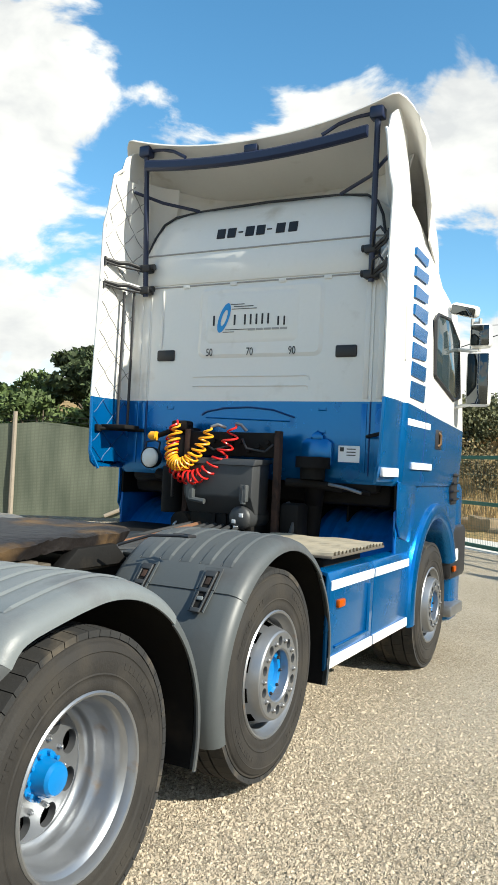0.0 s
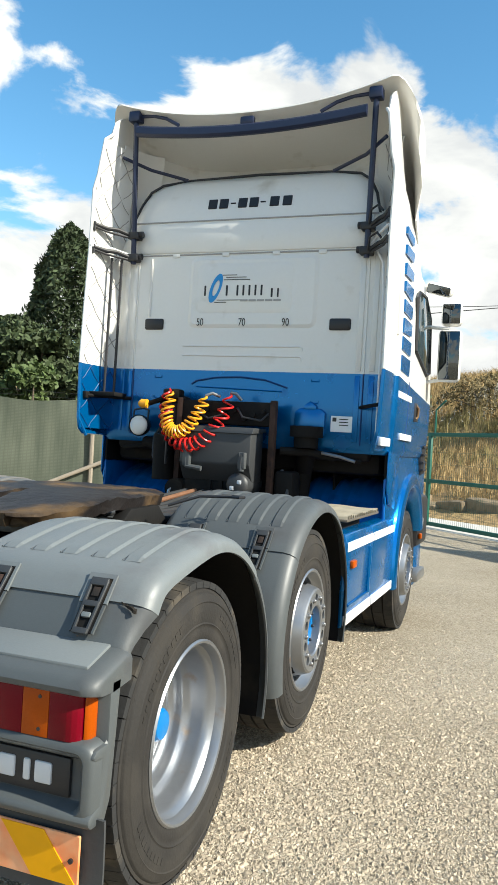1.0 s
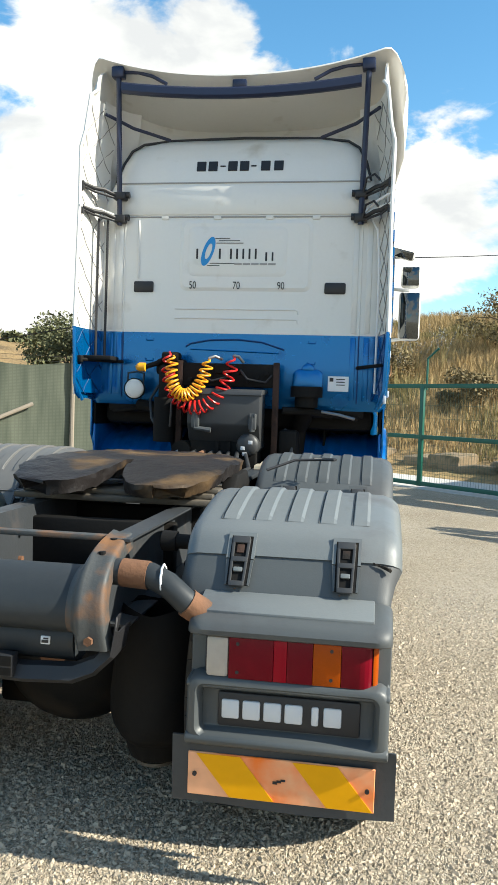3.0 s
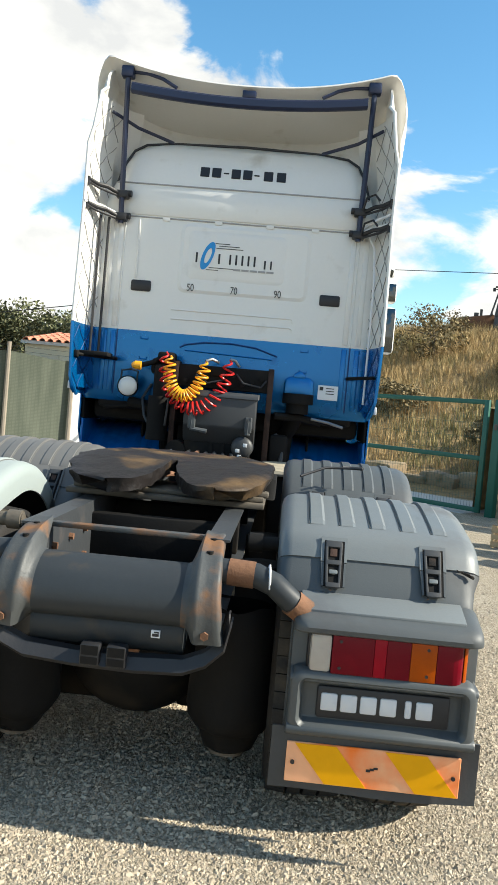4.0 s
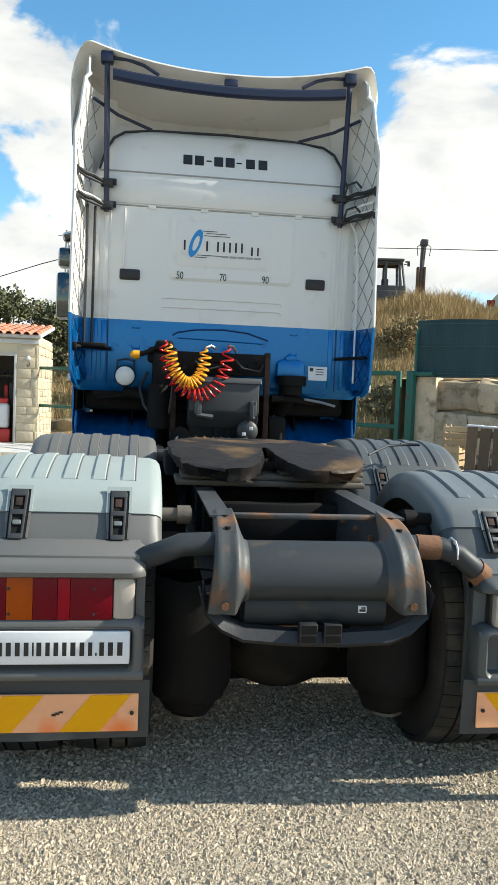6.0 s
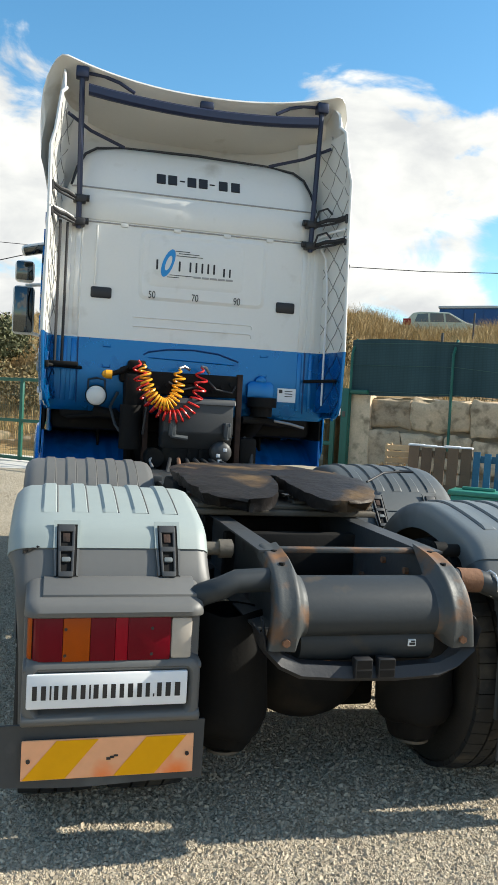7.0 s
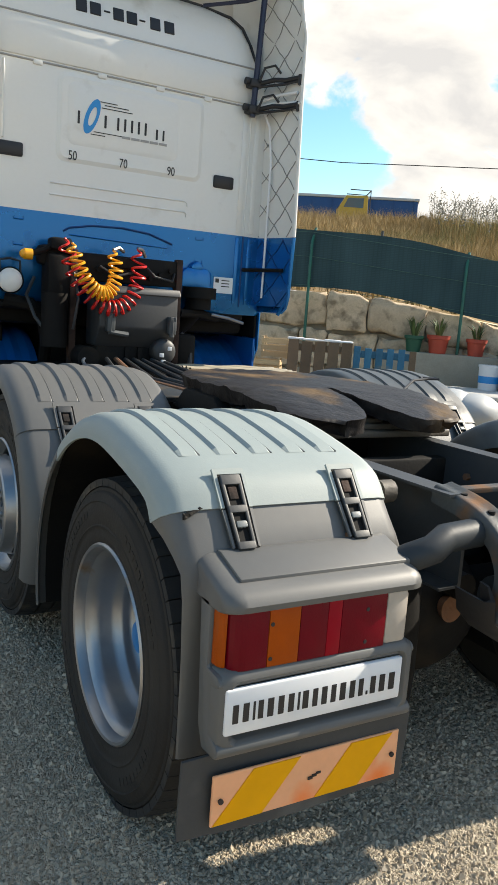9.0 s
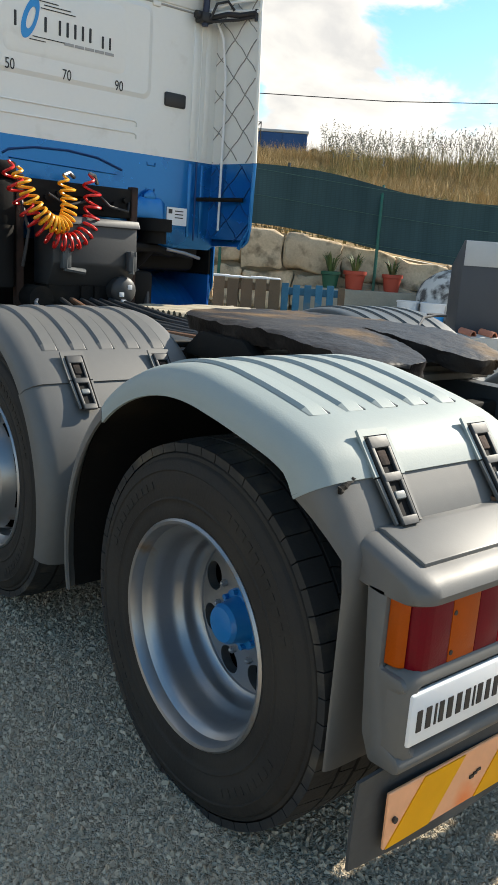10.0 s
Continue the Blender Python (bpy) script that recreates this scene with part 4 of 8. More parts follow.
# side fairings with a quilted inner face, posts, stays
for s in (1, -1):
    bm = B()
    prof = ((1.49, 1.165, 3.60, 0), (1.53, 1.180, 3.56, 0), (1.62, 1.195, 3.555, 0), (2.05, 1.210, 3.575, 0), (2.05001, 1.210, 3.575, 0), (2.6, 1.205, 3.585, 0), (3.0, 1.200, 3.60, 0), (3.44, 1.205, 3.615, 0), (3.56, 1.175, 3.62, 0), (3.84, 1.140, 3.635, 0), (3.90, 1.115, 3.70, 0))
    rows = []
    for z, x, y0, _ in prof:
        top = 4.02 if z < 3.5 else 4.1
        rise = 0.29 if z > 3.88 else 0.0
        rows.append([(s * (x + 0.012 * math.sin(f * 3.14)), y0 + (top - y0) * f, z + rise * f ** 0.42) for f in (0, 0.12, 0.35, 0.6, 0.8, 1.0)])
    vs, fs = grid(bm, rows)
    for f in fs:
        f.material_index = 1 if f.calc_center_median().z < 2.05 else 0
    solid(bm, fs, 0.016)
    fair = part("side_fairing", bm, [M_WHITE, M_BLUE], truck, "white side wind fairing with a blue foot", smooth=0.7)
    # stitched lattice on the inner face
    def inner_x(z, f):
        return float(np.interp(z, [p[0] for p in prof], [p[1] for p in prof])) + 0.012 * math.sin(f * 3.14) - 0.0175 - 0.095 * f ** 1.2

    # quilted lining, canted in towards the cab's corner
    bm = B()
    rows = []
    for z in [1.54, 1.62, 1.8, 2.05, 2.05001, 2.2] + [2.4 + 0.2 * k for k in range(6)] + [3.5, 3.56, 3.7, 3.84]:
        ya = float(np.interp(z, [p[0] for p in prof], [p[2] for p in prof]))
        rows.append([(s * (inner_x(z, f) + 0.002), ya + (4.02 - ya) * f, z) for f in (0.02, 0.1, 0.2, 0.35, 0.5, 0.65, 0.8, 0.9, 1.0)])
    vs, fs = grid(bm, rows)
    for f in fs:
        f.material_index = 1 if f.calc_center_median().z < 2.05 else 0
    solid(bm, fs, 0.003)
    part("quilted_lining", bm, [M_WHITE, M_BLUE], fair, smooth=0.7)

    for up in (1, -1):
        for k in range(13):
            z0 = 1.20 + 0.235 * k
            run = []
            for q in range(15):
                f = 0.04 + 0.92 * q / 14
                z = z0 + 0.47 * (f if up > 0 else 1 - f) + 0.006 * math.sin(q * 1.7 + k)
                ya = float(np.interp(z, [p[0] for p in prof], [p[2] for p in prof]))
                if 1.53 < z < 3.82:
                    run.append((s * (inner_x(z, f) - 0.0035), ya + (4.02 - ya) * f, z))
            for lo_part in (True, False):
                seg = [p for p in run if (p[2] < 2.05) == lo_part]
                if len(seg) > 2:
                    bm = B()
                    tube(bm, seg, 0.0033, 5)
                    part("quilt_line", bm, M_SEAM_B if lo_part else M_STITCH, fair)
    # cheek that closes the fairing's head against the roof
    bm = B()
    rows = []
    for k in range(9):
        z = 2.97 + 0.93 * k / 8
        lean = 0.05 * smooth01((z - 3.4) / 0.5)
        rows.append([(s * (x - lean), y, z) for x, y in ((1.175, 3.93), (1.15, 4.03), (1.11, 4.12), (1.05, 4.20), (0.97, 4.26))])
    vs, fs = grid(bm, rows)
    solid(bm, fs, 0.008)
    part("inner_cheek", bm, M_LINER, fair, smooth=0.9)
    bm = B()
    tube(bm, [(s * 1.14, 3.62, 1.48), (s * 1.188, 3.57, 1.62), (s * 1.203, 3.575, 2.048)], 0.014)
    part("edge_bead", bm, M_BLUE, fair)
    bm = B()
    tube(bm, [(s * 1.203, 3.575, 2.052), (s * 1.198, 3.59, 2.6), (s * 1.193, 3.60, 3.0), (s * 1.198, 3.615, 3.44), (s * 1.168, 3.62, 3.56), (s * 1.133, 3.635, 3.84), (s * 1.10, 3.70, 3.90)], 0.014)
    part("edge_bead", bm, M_WHITE, fair)
    bm = B()
    tube(bm, [(s * 1.19, 3.59, 2.985), (s * 1.10, 3.78, 3.0), (s * 0.99, 3.9, 2.97)], 0.012)
    part("edge_bead", bm, M_LINER, fair)
    bm = B()
    box(bm, s * 1.198 - 0.012, s * 1.198 + 0.012, 3.6, 3.95, 1.525, 1.585, 0.004)
    part("reflective_tape", bm, M_TAPE, fair, "white reflective tape")
    # post, with a box at its head
    bm = B()
    tube(bm, [(s * 0.965, 3.90, 2.9), (s * 0.985, 3.845, 4.06)], 0.022)
    post = part("deflector_post", bm, M_NAVY, truck, "dark blue steel post")
    bm = B()
    box(bm, s * 0.985 - 0.05, s * 0.985 + 0.05, 3.80, 3.89, 4.04, 4.125, 0.012)
    part("post_head", bm, M_NAVY, post)
    bm = B()
    tube(bm, [(s * 0.95, 3.85, 4.09), (s * 0.82, 3.84, 4.08), (s * 0.70, 3.82, 4.04), (s * 0.58, 3.80, 3.97)], 0.014)
    part("stay", bm, M_NAVY, post)
    bm = B()
    tube(bm, [(s * 1.08, 3.83, 3.76), (s * 0.90, 3.99, 3.70), (s * 0.62, 4.12, 3.64)], 0.014)
    part("stay", bm, M_NAVY, post)
    for z in (3.13, 2.95):
        bm = B()
        box(bm, s * 0.965 - 0.05, s * 0.965 + 0.05, 3.86, 3.95, z - 0.03, z + 0.03, 0.012)
        cyl(bm, (s * 0.92, 3.9, z + 0.01), 0.026, 0.06, "x", 10)
        tube(bm, [(s * 0.99, 3.88, z), (s * 1.07, 3.80, z + 0.028), (s * 1.12, 3.72, z + 0.02), (s * 1.175, 3.62, z + 0.03)], 0.017)
        tube(bm, [(s * 0.99, 3.88, z - 0.02), (s * 1.12, 3.73, z - 0.005), (s * 1.175, 3.62, z + 0.01)], 0.010)
        tube(bm, [(s * 1.175, 3.62, z + 0.05), (s * 1.175, 3.62, z - 0.02)], 0.012)
        part("bracket", bm, M_BLACK, post, "black hinge bracket")
    if s < 0:
        for x, y in ((-1.105, 3.80), (-1.05, 3.86)):
            bm = B()
            tube(bm, [(x, y, 2.93), (x - 0.004, y, 1.84)], 0.011)
            part("lift_rod", bm, M_BLACK, post)
        bm = B()
        box(bm, -1.17, -0.93, 3.66, 3.86, 1.80, 1.835, 0.008)
        tube(bm, [(-1.18, 3.62, 1.80), (-0.90, 3.88, 1.80)], 0.014)
        box(bm, -1.19, -1.15, 3.60, 3.66, 1.775, 1.83, 0.008)
        part("fairing_bracket", bm, M_ENGINE, fair)
    else:
        bm = B()
        tube(bm, [(1.03, 3.885, 2.98), (1.10, 3.87, 2.85), (1.118, 3.845, 2.6), (1.122, 3.845, 2.3), (1.122, 3.845, 1.60)], 0.009)
        tube(bm, [(1.0, 3.9, 3.0), (1.03, 3.86, 3.02), (1.10, 3.75, 3.05), (1.17, 3.63, 3.06)], 0.011)
        part("white_cable", bm, M_TAPE, post, "white taped cable")
        bm = B()
        tube(bm, [(0.98, 3.92, 1.80), (1.17, 3.64, 1.81)], 0.014)
        part("fairing_bracket", bm, M_ENGINE, fair)
        for z in (3.17, 2.97):
            bm = B()
            tube(bm, [(0.98, 3.86, z - 0.03), (1.0, 3.82, z + 0.06), (1.06, 3.78, z + 0.08), (1.10, 3.76, z + 0.03)], 0.009)
            part("loop", bm, M_BLACK, post)


# ---- wheels ----
def nuts(c, side, r, off, rad, count, parent, m=M_STEEL, h=0.03):
    for k in range(count):
        a = 2 * math.pi * k / count
        bm = B()
        cyl(bm, (c[0] + side * (off + h / 2), c[1] + r * math.cos(a), c[2] + r * math.sin(a)), rad, h, "x", 6)
        ball(bm, (c[0] + side * (off + h), c[1] + r * math.cos(a), c[2] + r * math.sin(a)), rad * 0.75, u=8, v=6)
        part("wheel_nut", bm, m, parent)


def tyre(c, side, w, r, parent, lugs=True, marks=False):
    """c: centre of the tyre's outer face."""
    bm = B()
    prof = [(0.292, -0.012), (0.305, -0.002), (0.33, 0.004), (0.340, 0.001), (0.352, 0.003), (0.356, 0.007), (0.361, 0.004), (0.385, 0.008), (0.412, 0.008), (0.428, 0.005), (0.432, 0.008), (0.437, 0.004), (0.455, 0.0), (r - 0.048, -0.004), (r - 0.044, -0.010), (r - 0.035, -0.012), (r - 0.026, -0.03), (r - 0.022, -0.06),
            (r - 0.022, -w + 0.06), (r - 0.026, -w + 0.03), (r - 0.035, -w + 0.012), (0.45, -w), (0.38, -w - 0.004), (0.30, -w + 0.01), (0.285, -w + 0.03), (0.285, -0.03)]
    lathe(bm, prof, c, side, 64, True)
    t = part("tyre", bm, M_RUBBER, parent, "worn black rubber tyre", smooth=0.7)
    bm = B()
    n = 52
    bands = ((-0.013, -0.085), (-0.095, -w / 2 + 0.006), (-w / 2 - 0.006, -w + 0.095), (-w + 0.085, -w + 0.013))
    for b, (o0, o1) in enumerate(bands):
        for k in range(n):
            a0, a1 = 2 * math.pi * (k + 0.5 * (b % 2)) / n, 2 * math.pi * (k + 0.5 * (b % 2) + (0.94 if lugs else 0.97)) / n
            sk = 0.02 if b in (1, 2) else 0.0
            p = []
            for rr in (r - 0.03, r):
                for o, sh in ((o0, 0), (o1, sk)):
                    for a in (a0 + sh, a1 + sh):
                        e = rr - (0.008 if b in (0, 3) and abs(o + w / 2) > w / 2 - 0.03 and rr == r else 0)
                        p.append(bm.verts.new((c[0] + side * o, c[1] + e * math.cos(a), c[2] + e * math.sin(a))))
            for q in ((4, 5, 7, 6), (0, 1, 5, 4), (2, 3, 7, 6), (0, 2, 6, 4), (1, 3, 7, 5)):
                bm.faces.new([p[i] for i in q])
    part("tread", bm, M_TREAD, t, smooth=0)
    if marks:
        # raised maker's marks, as plain bars round the sidewall
        bm = B()
        for start, count in ((20, 10), (112, 11), (205, 9), (300, 10)):
            for k in range(count):
                a = radians(start + 4.6 * k)
                turn = Matrix.Translation((c[0] + side * 0.0085, c[1] + 0.398 * math.cos(a), c[2] + 0.398 * math.sin(a))) @ Matrix.Rotation(a, 4, "X")
                box(bm, -0.0012, 0.0012, -0.011, 0.011, -0.010, 0.010, 0, turn)
        tagged(part("sidewall_marking", bm, M_RUBBER, t, smooth=0), kind="stuff")
    return t


def holed(bm, c, side, r0, r1, o0, o1, count, rh, rc):
    """A wheel disc between two radii with round holes through it."""
    n = 24
    for k in range(count):
        a0, a1 = 2 * math.pi * k / count, 2 * math.pi * (k + 1) / count
        am = (a0 + a1) / 2
        edge, hole, deep = [], [], []
        for j in range(n):
            f = 2 * math.pi * j / n
            dx, dy = math.cos(f), math.sin(f)
            s = 1 / max(abs(dx), abs(dy))
            u, v = dx * s, dy * s
            rr, aa = (r0 + r1) / 2 + u * (r1 - r0) / 2, am + v * (a1 - a0) / 2
            oo = o0 + (o1 - o0) * (rr - r0) / (r1 - r0)
            edge.append((c[0] + side * oo, c[1] + rr * math.cos(aa), c[2] + rr * math.sin(aa)))
            ry, rz = rc + rh * dx, rh * dy
            ho = o0 + (o1 - o0) * (ry - r0) / (r1 - r0)
            for lst, d in ((hole, 0.0), (deep, -0.03)):
                lst.append((c[0] + side * (ho + d), c[1] + ry * math.cos(am) - rz * math.sin(am), c[2] + ry * math.sin(am) + rz * math.cos(am)))
        grid(bm, [edge, hole, deep], True)
    bmesh.ops.remove_doubles(bm, verts=bm.verts, dist=1e-4)


def drive_wheel(c, side, name="drive_wheel"):
    """Twin tyres on a deep-dished rim. c: centre of the outer face."""
    bm = B()
    lathe(bm, [(0.300, -0.02), (0.304, 0.0), (0.298, 0.006), (0.290, 0.003), (0.285, -0.008), (0.281, -0.030), (0.270, -0.040), (0.262, -0.052), (0.258, -0.075), (0.256, -0.110), (0.250, -0.128), (0.240, -0.140), (0.236, -0.150), (0.237, -0.165), (0.232, -0.182), (0.222, -0.192), (0.216, -0.195), (0.214, -0.201)], c, side, 64)
    holed(bm, c, side, 0.130, 0.2145, -0.190, -0.201, 8, 0.0415, 0.170)
    lathe(bm, [(0.130, -0.190), (0.09, -0.186)], c, side, 40)
    lathe(bm, [(0.092, -0.186), (0.070, -0.180), (0.060, -0.180)], c, side, 40)
    rim = part(name, bm, M_RIM, truck, "silver deep-dished steel drive wheel", smooth=0.5)
    tyre(c, side, 0.30, 0.507, rim, marks=True)
    ci = (c[0] - side * 0.34, c[1], c[2])
    bm = B()
    lathe(bm, [(0.30, 0.0), (0.26, -0.05), (0.255, -0.2), (0.10, -0.2), (0.10, 0.1)], ci, side, 40)
    part("inner_rim", bm, M_ENGINE, rim)
    tyre(ci, side, 0.30, 0.507, rim)
    bm = B()
    lathe(bm, [(0.086, -0.21), (0.085, -0.176), (0.064, -0.170), (0.059, -0.150), (0.056, -0.118), (0.048, -0.106), (0.020, -0.101), (0.0001, -0.101)], c, side, 24)
    for k in range(10):
        a = 2 * math.pi * k / 10
        cyl(bm, (c[0] - side * 0.170, c[1] + 0.075 * math.cos(a), c[2] + 0.075 * math.sin(a)), 0.008, 0.022, "x", 8)
    part("hub", bm, M_HUB, rim, "blue painted hub cap", smooth=0.4)
    nuts(c, side, 0.116, -0.192, 0.010, 10, rim, M_RIM, 0.016)
    return rim


def front_wheel(c, side, name, lugs=False, width=0.30):
    """Single tyre on a rim with an outward disc."""
    bm = B()
    lathe(bm, [(0.300, -0.02), (0.304, 0.0), (0.298, 0.006), (0.288, 0.002), (0.282, -0.012), (0.272, -0.030), (0.262, -0.040), (0.258, -0.085), (0.250, -0.092)], c, side, 60)
    # sloping flange between rim and disc, with ventilation slots through it
    cone = [(0.250, -0.092), (0.243, -0.070), (0.226, -0.020), (0.216, 0.014), (0.209, 0.030), (0.200, 0.036)]
    rows = [[(c[0] + side * o, c[1] + r * math.cos(2 * math.pi * k / 60), c[2] + r * math.sin(2 * math.pi * k / 60)) for k in range(60)] for r, o in cone]
    vs, fs = grid(bm, rows, True)
    bmesh.ops.delete(bm, geom=[fs[60 + k] for k in range(60) if k % 6 in (1, 2, 3)], context="FACES")
    holed(bm, c, side, 0.126, 0.2005, 0.037, 0.036, 10, 0.0225, 0.163)
    lathe(bm, [(0.126, 0.037), (0.119, 0.030), (0.115, -0.03), (0.112, -0.05)], c, side, 60)
    rim = part(name, bm, M_RIM, truck, "silver steel wheel with a blue hub", smooth=0.5)
    tyre(c, side, width, 0.507, rim, lugs, True)
    bm = B()
    lathe(bm, [(0.283, -0.125), (0.245, -0.125), (0.205, -0.10), (0.12, -0.10), (0.12, -0.02), (0.2, 0.0), (0.19, 0.012)], c, side, 40)
    part("brake_drum", bm, M_ENGINE, rim)
    bm = B()
    lathe(bm, [(0.114, -0.05), (0.113, -0.012), (0.104, -0.006), (0.082, -0.008), (0.074, -0.024), (0.058, -0.026), (0.050, -0.016), (0.0001, -0.014)], c, side, 32)
    part("hub", bm, M_HUB, rim, "blue painted hub")
    nuts(c, side, 0.093, -0.010, 0.008, 8, rim, M_BLACK, 0.012)
    nuts(c, side, 0.163, 0.026, 0.0135, 10, rim, M_STEEL, 0.016)
    return rim


RW, MW, FW = (0.66, 0.492), (2.06, 0.562), (5.02, 0.5)
for s in (1, -1):
    d = 0.033 if s < 0 else 0.0
    drive_wheel((1.19, *RW) if s > 0 else (-1.192, RW[0] + 0.030, RW[1] - 0.008), s)
    front_wheel((s * 1.19, MW[0] + d, MW[1]), s, "lift_axle_wheel")
    front_wheel((s * 1.20, FW[0], FW[1]), s, "steer_wheel", False, 0.36)


# ---- mudguards ----
SEC = [(0.534, -0.12), (0.534, -0.055), (0.541, -0.026), (0.556, -0.009), (0.585, 0.0), (0.75, 0.003), (0.9, 0.004), (1.05, 0.003), (1.18, 0.0), (1.212, -0.010), (1.233, -0.028), (1.240, -0.048), (1.243, -0.062)]


SQUARE_A = (100, 106, 112, 118, 124, 128, 131, 133, 135)
SQUARE_Y = (-0.113, -0.175, -0.240, -0.305, -0.375, -0.425, -0.460, -0.481, -0.502)
SQUARE_Z = (-0.010, -0.020, -0.033, -0.047, -0.064, -0.082, -0.104, -0.128, -0.160)
SQUARE_N = (100, 102, 104, 106, 112, 122, 136, 143, 146)


def arch_at(a, cy, cz, R, d, square):
    """A point of a mudguard's side profile at the angle a, d above the skin; square: the tail of the cover is fuller than a circle."""
    if square and a > 100:
        n = radians(float(np.interp(a, SQUARE_A, SQUARE_N)))
        return cy + float(np.interp(a, SQUARE_A, SQUARE_Y)) + d * math.cos(n), cz + R + float(np.interp(a, SQUARE_A, SQUARE_Z)) + d * math.sin(n)
    return cy + (R + d) * math.cos(radians(a)), cz + (R + d) * math.sin(radians(a))


def arch_shell(bm, s, cy, cz, R, a0, a1, n, scale=1.0, t=0.008, square=False):
    rows = []
    for k in range(n + 1):
        a = a0 + (a1 - a0) * k / n
        row = [(x, dr * (scale if x > 1 else 1)) for x, dr in SEC]
        rows.append([(s * x, *arch_at(a, cy, cz, R, dr, square)) for x, dr in row])
    vs, fs = grid(bm, rows)
    solid(bm, fs, t)


def latch(s, x, p, tilt, parent, m_top, m_low, tall):
    """A black over-centre clip in a pale recess; p: middle (y, z)."""
    m = Matrix.Translation((s * x, p[0], p[1])) @ Matrix.Rotation(radians(tilt), 4, "X") @ Matrix.Diagonal((0.78, 0.42, tall, 1))
    bm = B()
    for q in ([(-0.056, 0.10), (0.060, 0.10), (0.048, 0.084), (-0.042, 0.084)], [(-0.056, 0.10), (-0.042, 0.084), (-0.042, -0.008), (-0.056, -0.008)], [(0.060, 0.10), (0.048, 0.084), (0.047, -0.008), (0.060, -0.008)]):
        prism(bm, q, "y", -0.008, 0.010)
    bmesh.ops.transform(bm, matrix=m, verts=bm.verts)
    rec = part("latch", bm, m_top, parent, "black latch strap in a moulded recess", smooth=0)
    for q in ([(-0.054, -0.012), (-0.042, -0.012), (-0.040, -0.112), (-0.047, -0.114)], [(0.058, -0.012), (0.047, -0.012), (0.044, -0.112), (0.052, -0.114)]):
        bm = B()
        prism(bm, q, "y", -0.007, 0.010)
        bmesh.ops.transform(bm, matrix=m, verts=bm.verts)
        part("latch_cheek", bm, m_low, rec, smooth=0)
    bm = B()
    prism(bm, [(-0.043, -0.112), (0.046, -0.112), (0.049, 0.086), (-0.043, 0.086)], "y", -0.004, 0.008)
    bmesh.ops.transform(bm, matrix=m, verts=bm.verts)
    part("latch_bed", bm, M_ENGINE, rec, smooth=0)
    bm = B()
    box(bm, -0.036, -0.024, -0.024, -0.002, -0.118, 0.074, 0.004)
    box(bm, 0.024, 0.036, -0.024, -0.002, -0.118, 0.074, 0.004)
    for z, h in ((-0.110, 0.010), (-0.014, 0.010), (0.066, 0.014)):
        box(bm, -0.034, 0.034, -0.026, -0.002, z - h, z + h, 0.004)
    for v in bm.verts:
        v.co.x *= 1.0 + 0.9 * v.co.z
    bmesh.ops.transform(bm, matrix=m, verts=bm.verts)
    part("latch_strap", bm, M_BOX, rec)
    bm = B()
    box(bm, -0.016, 0.016, -0.014, -0.006, 0.014, 0.048, 0.003, m)
    part("latch_pin", bm, M_RUST_D, rec)
    bm = B()
    box(bm, -0.019, 0.019, -0.028, -0.006, -0.064, -0.046, 0.005, m)
    part("latch_pin", bm, M_GREY, rec)


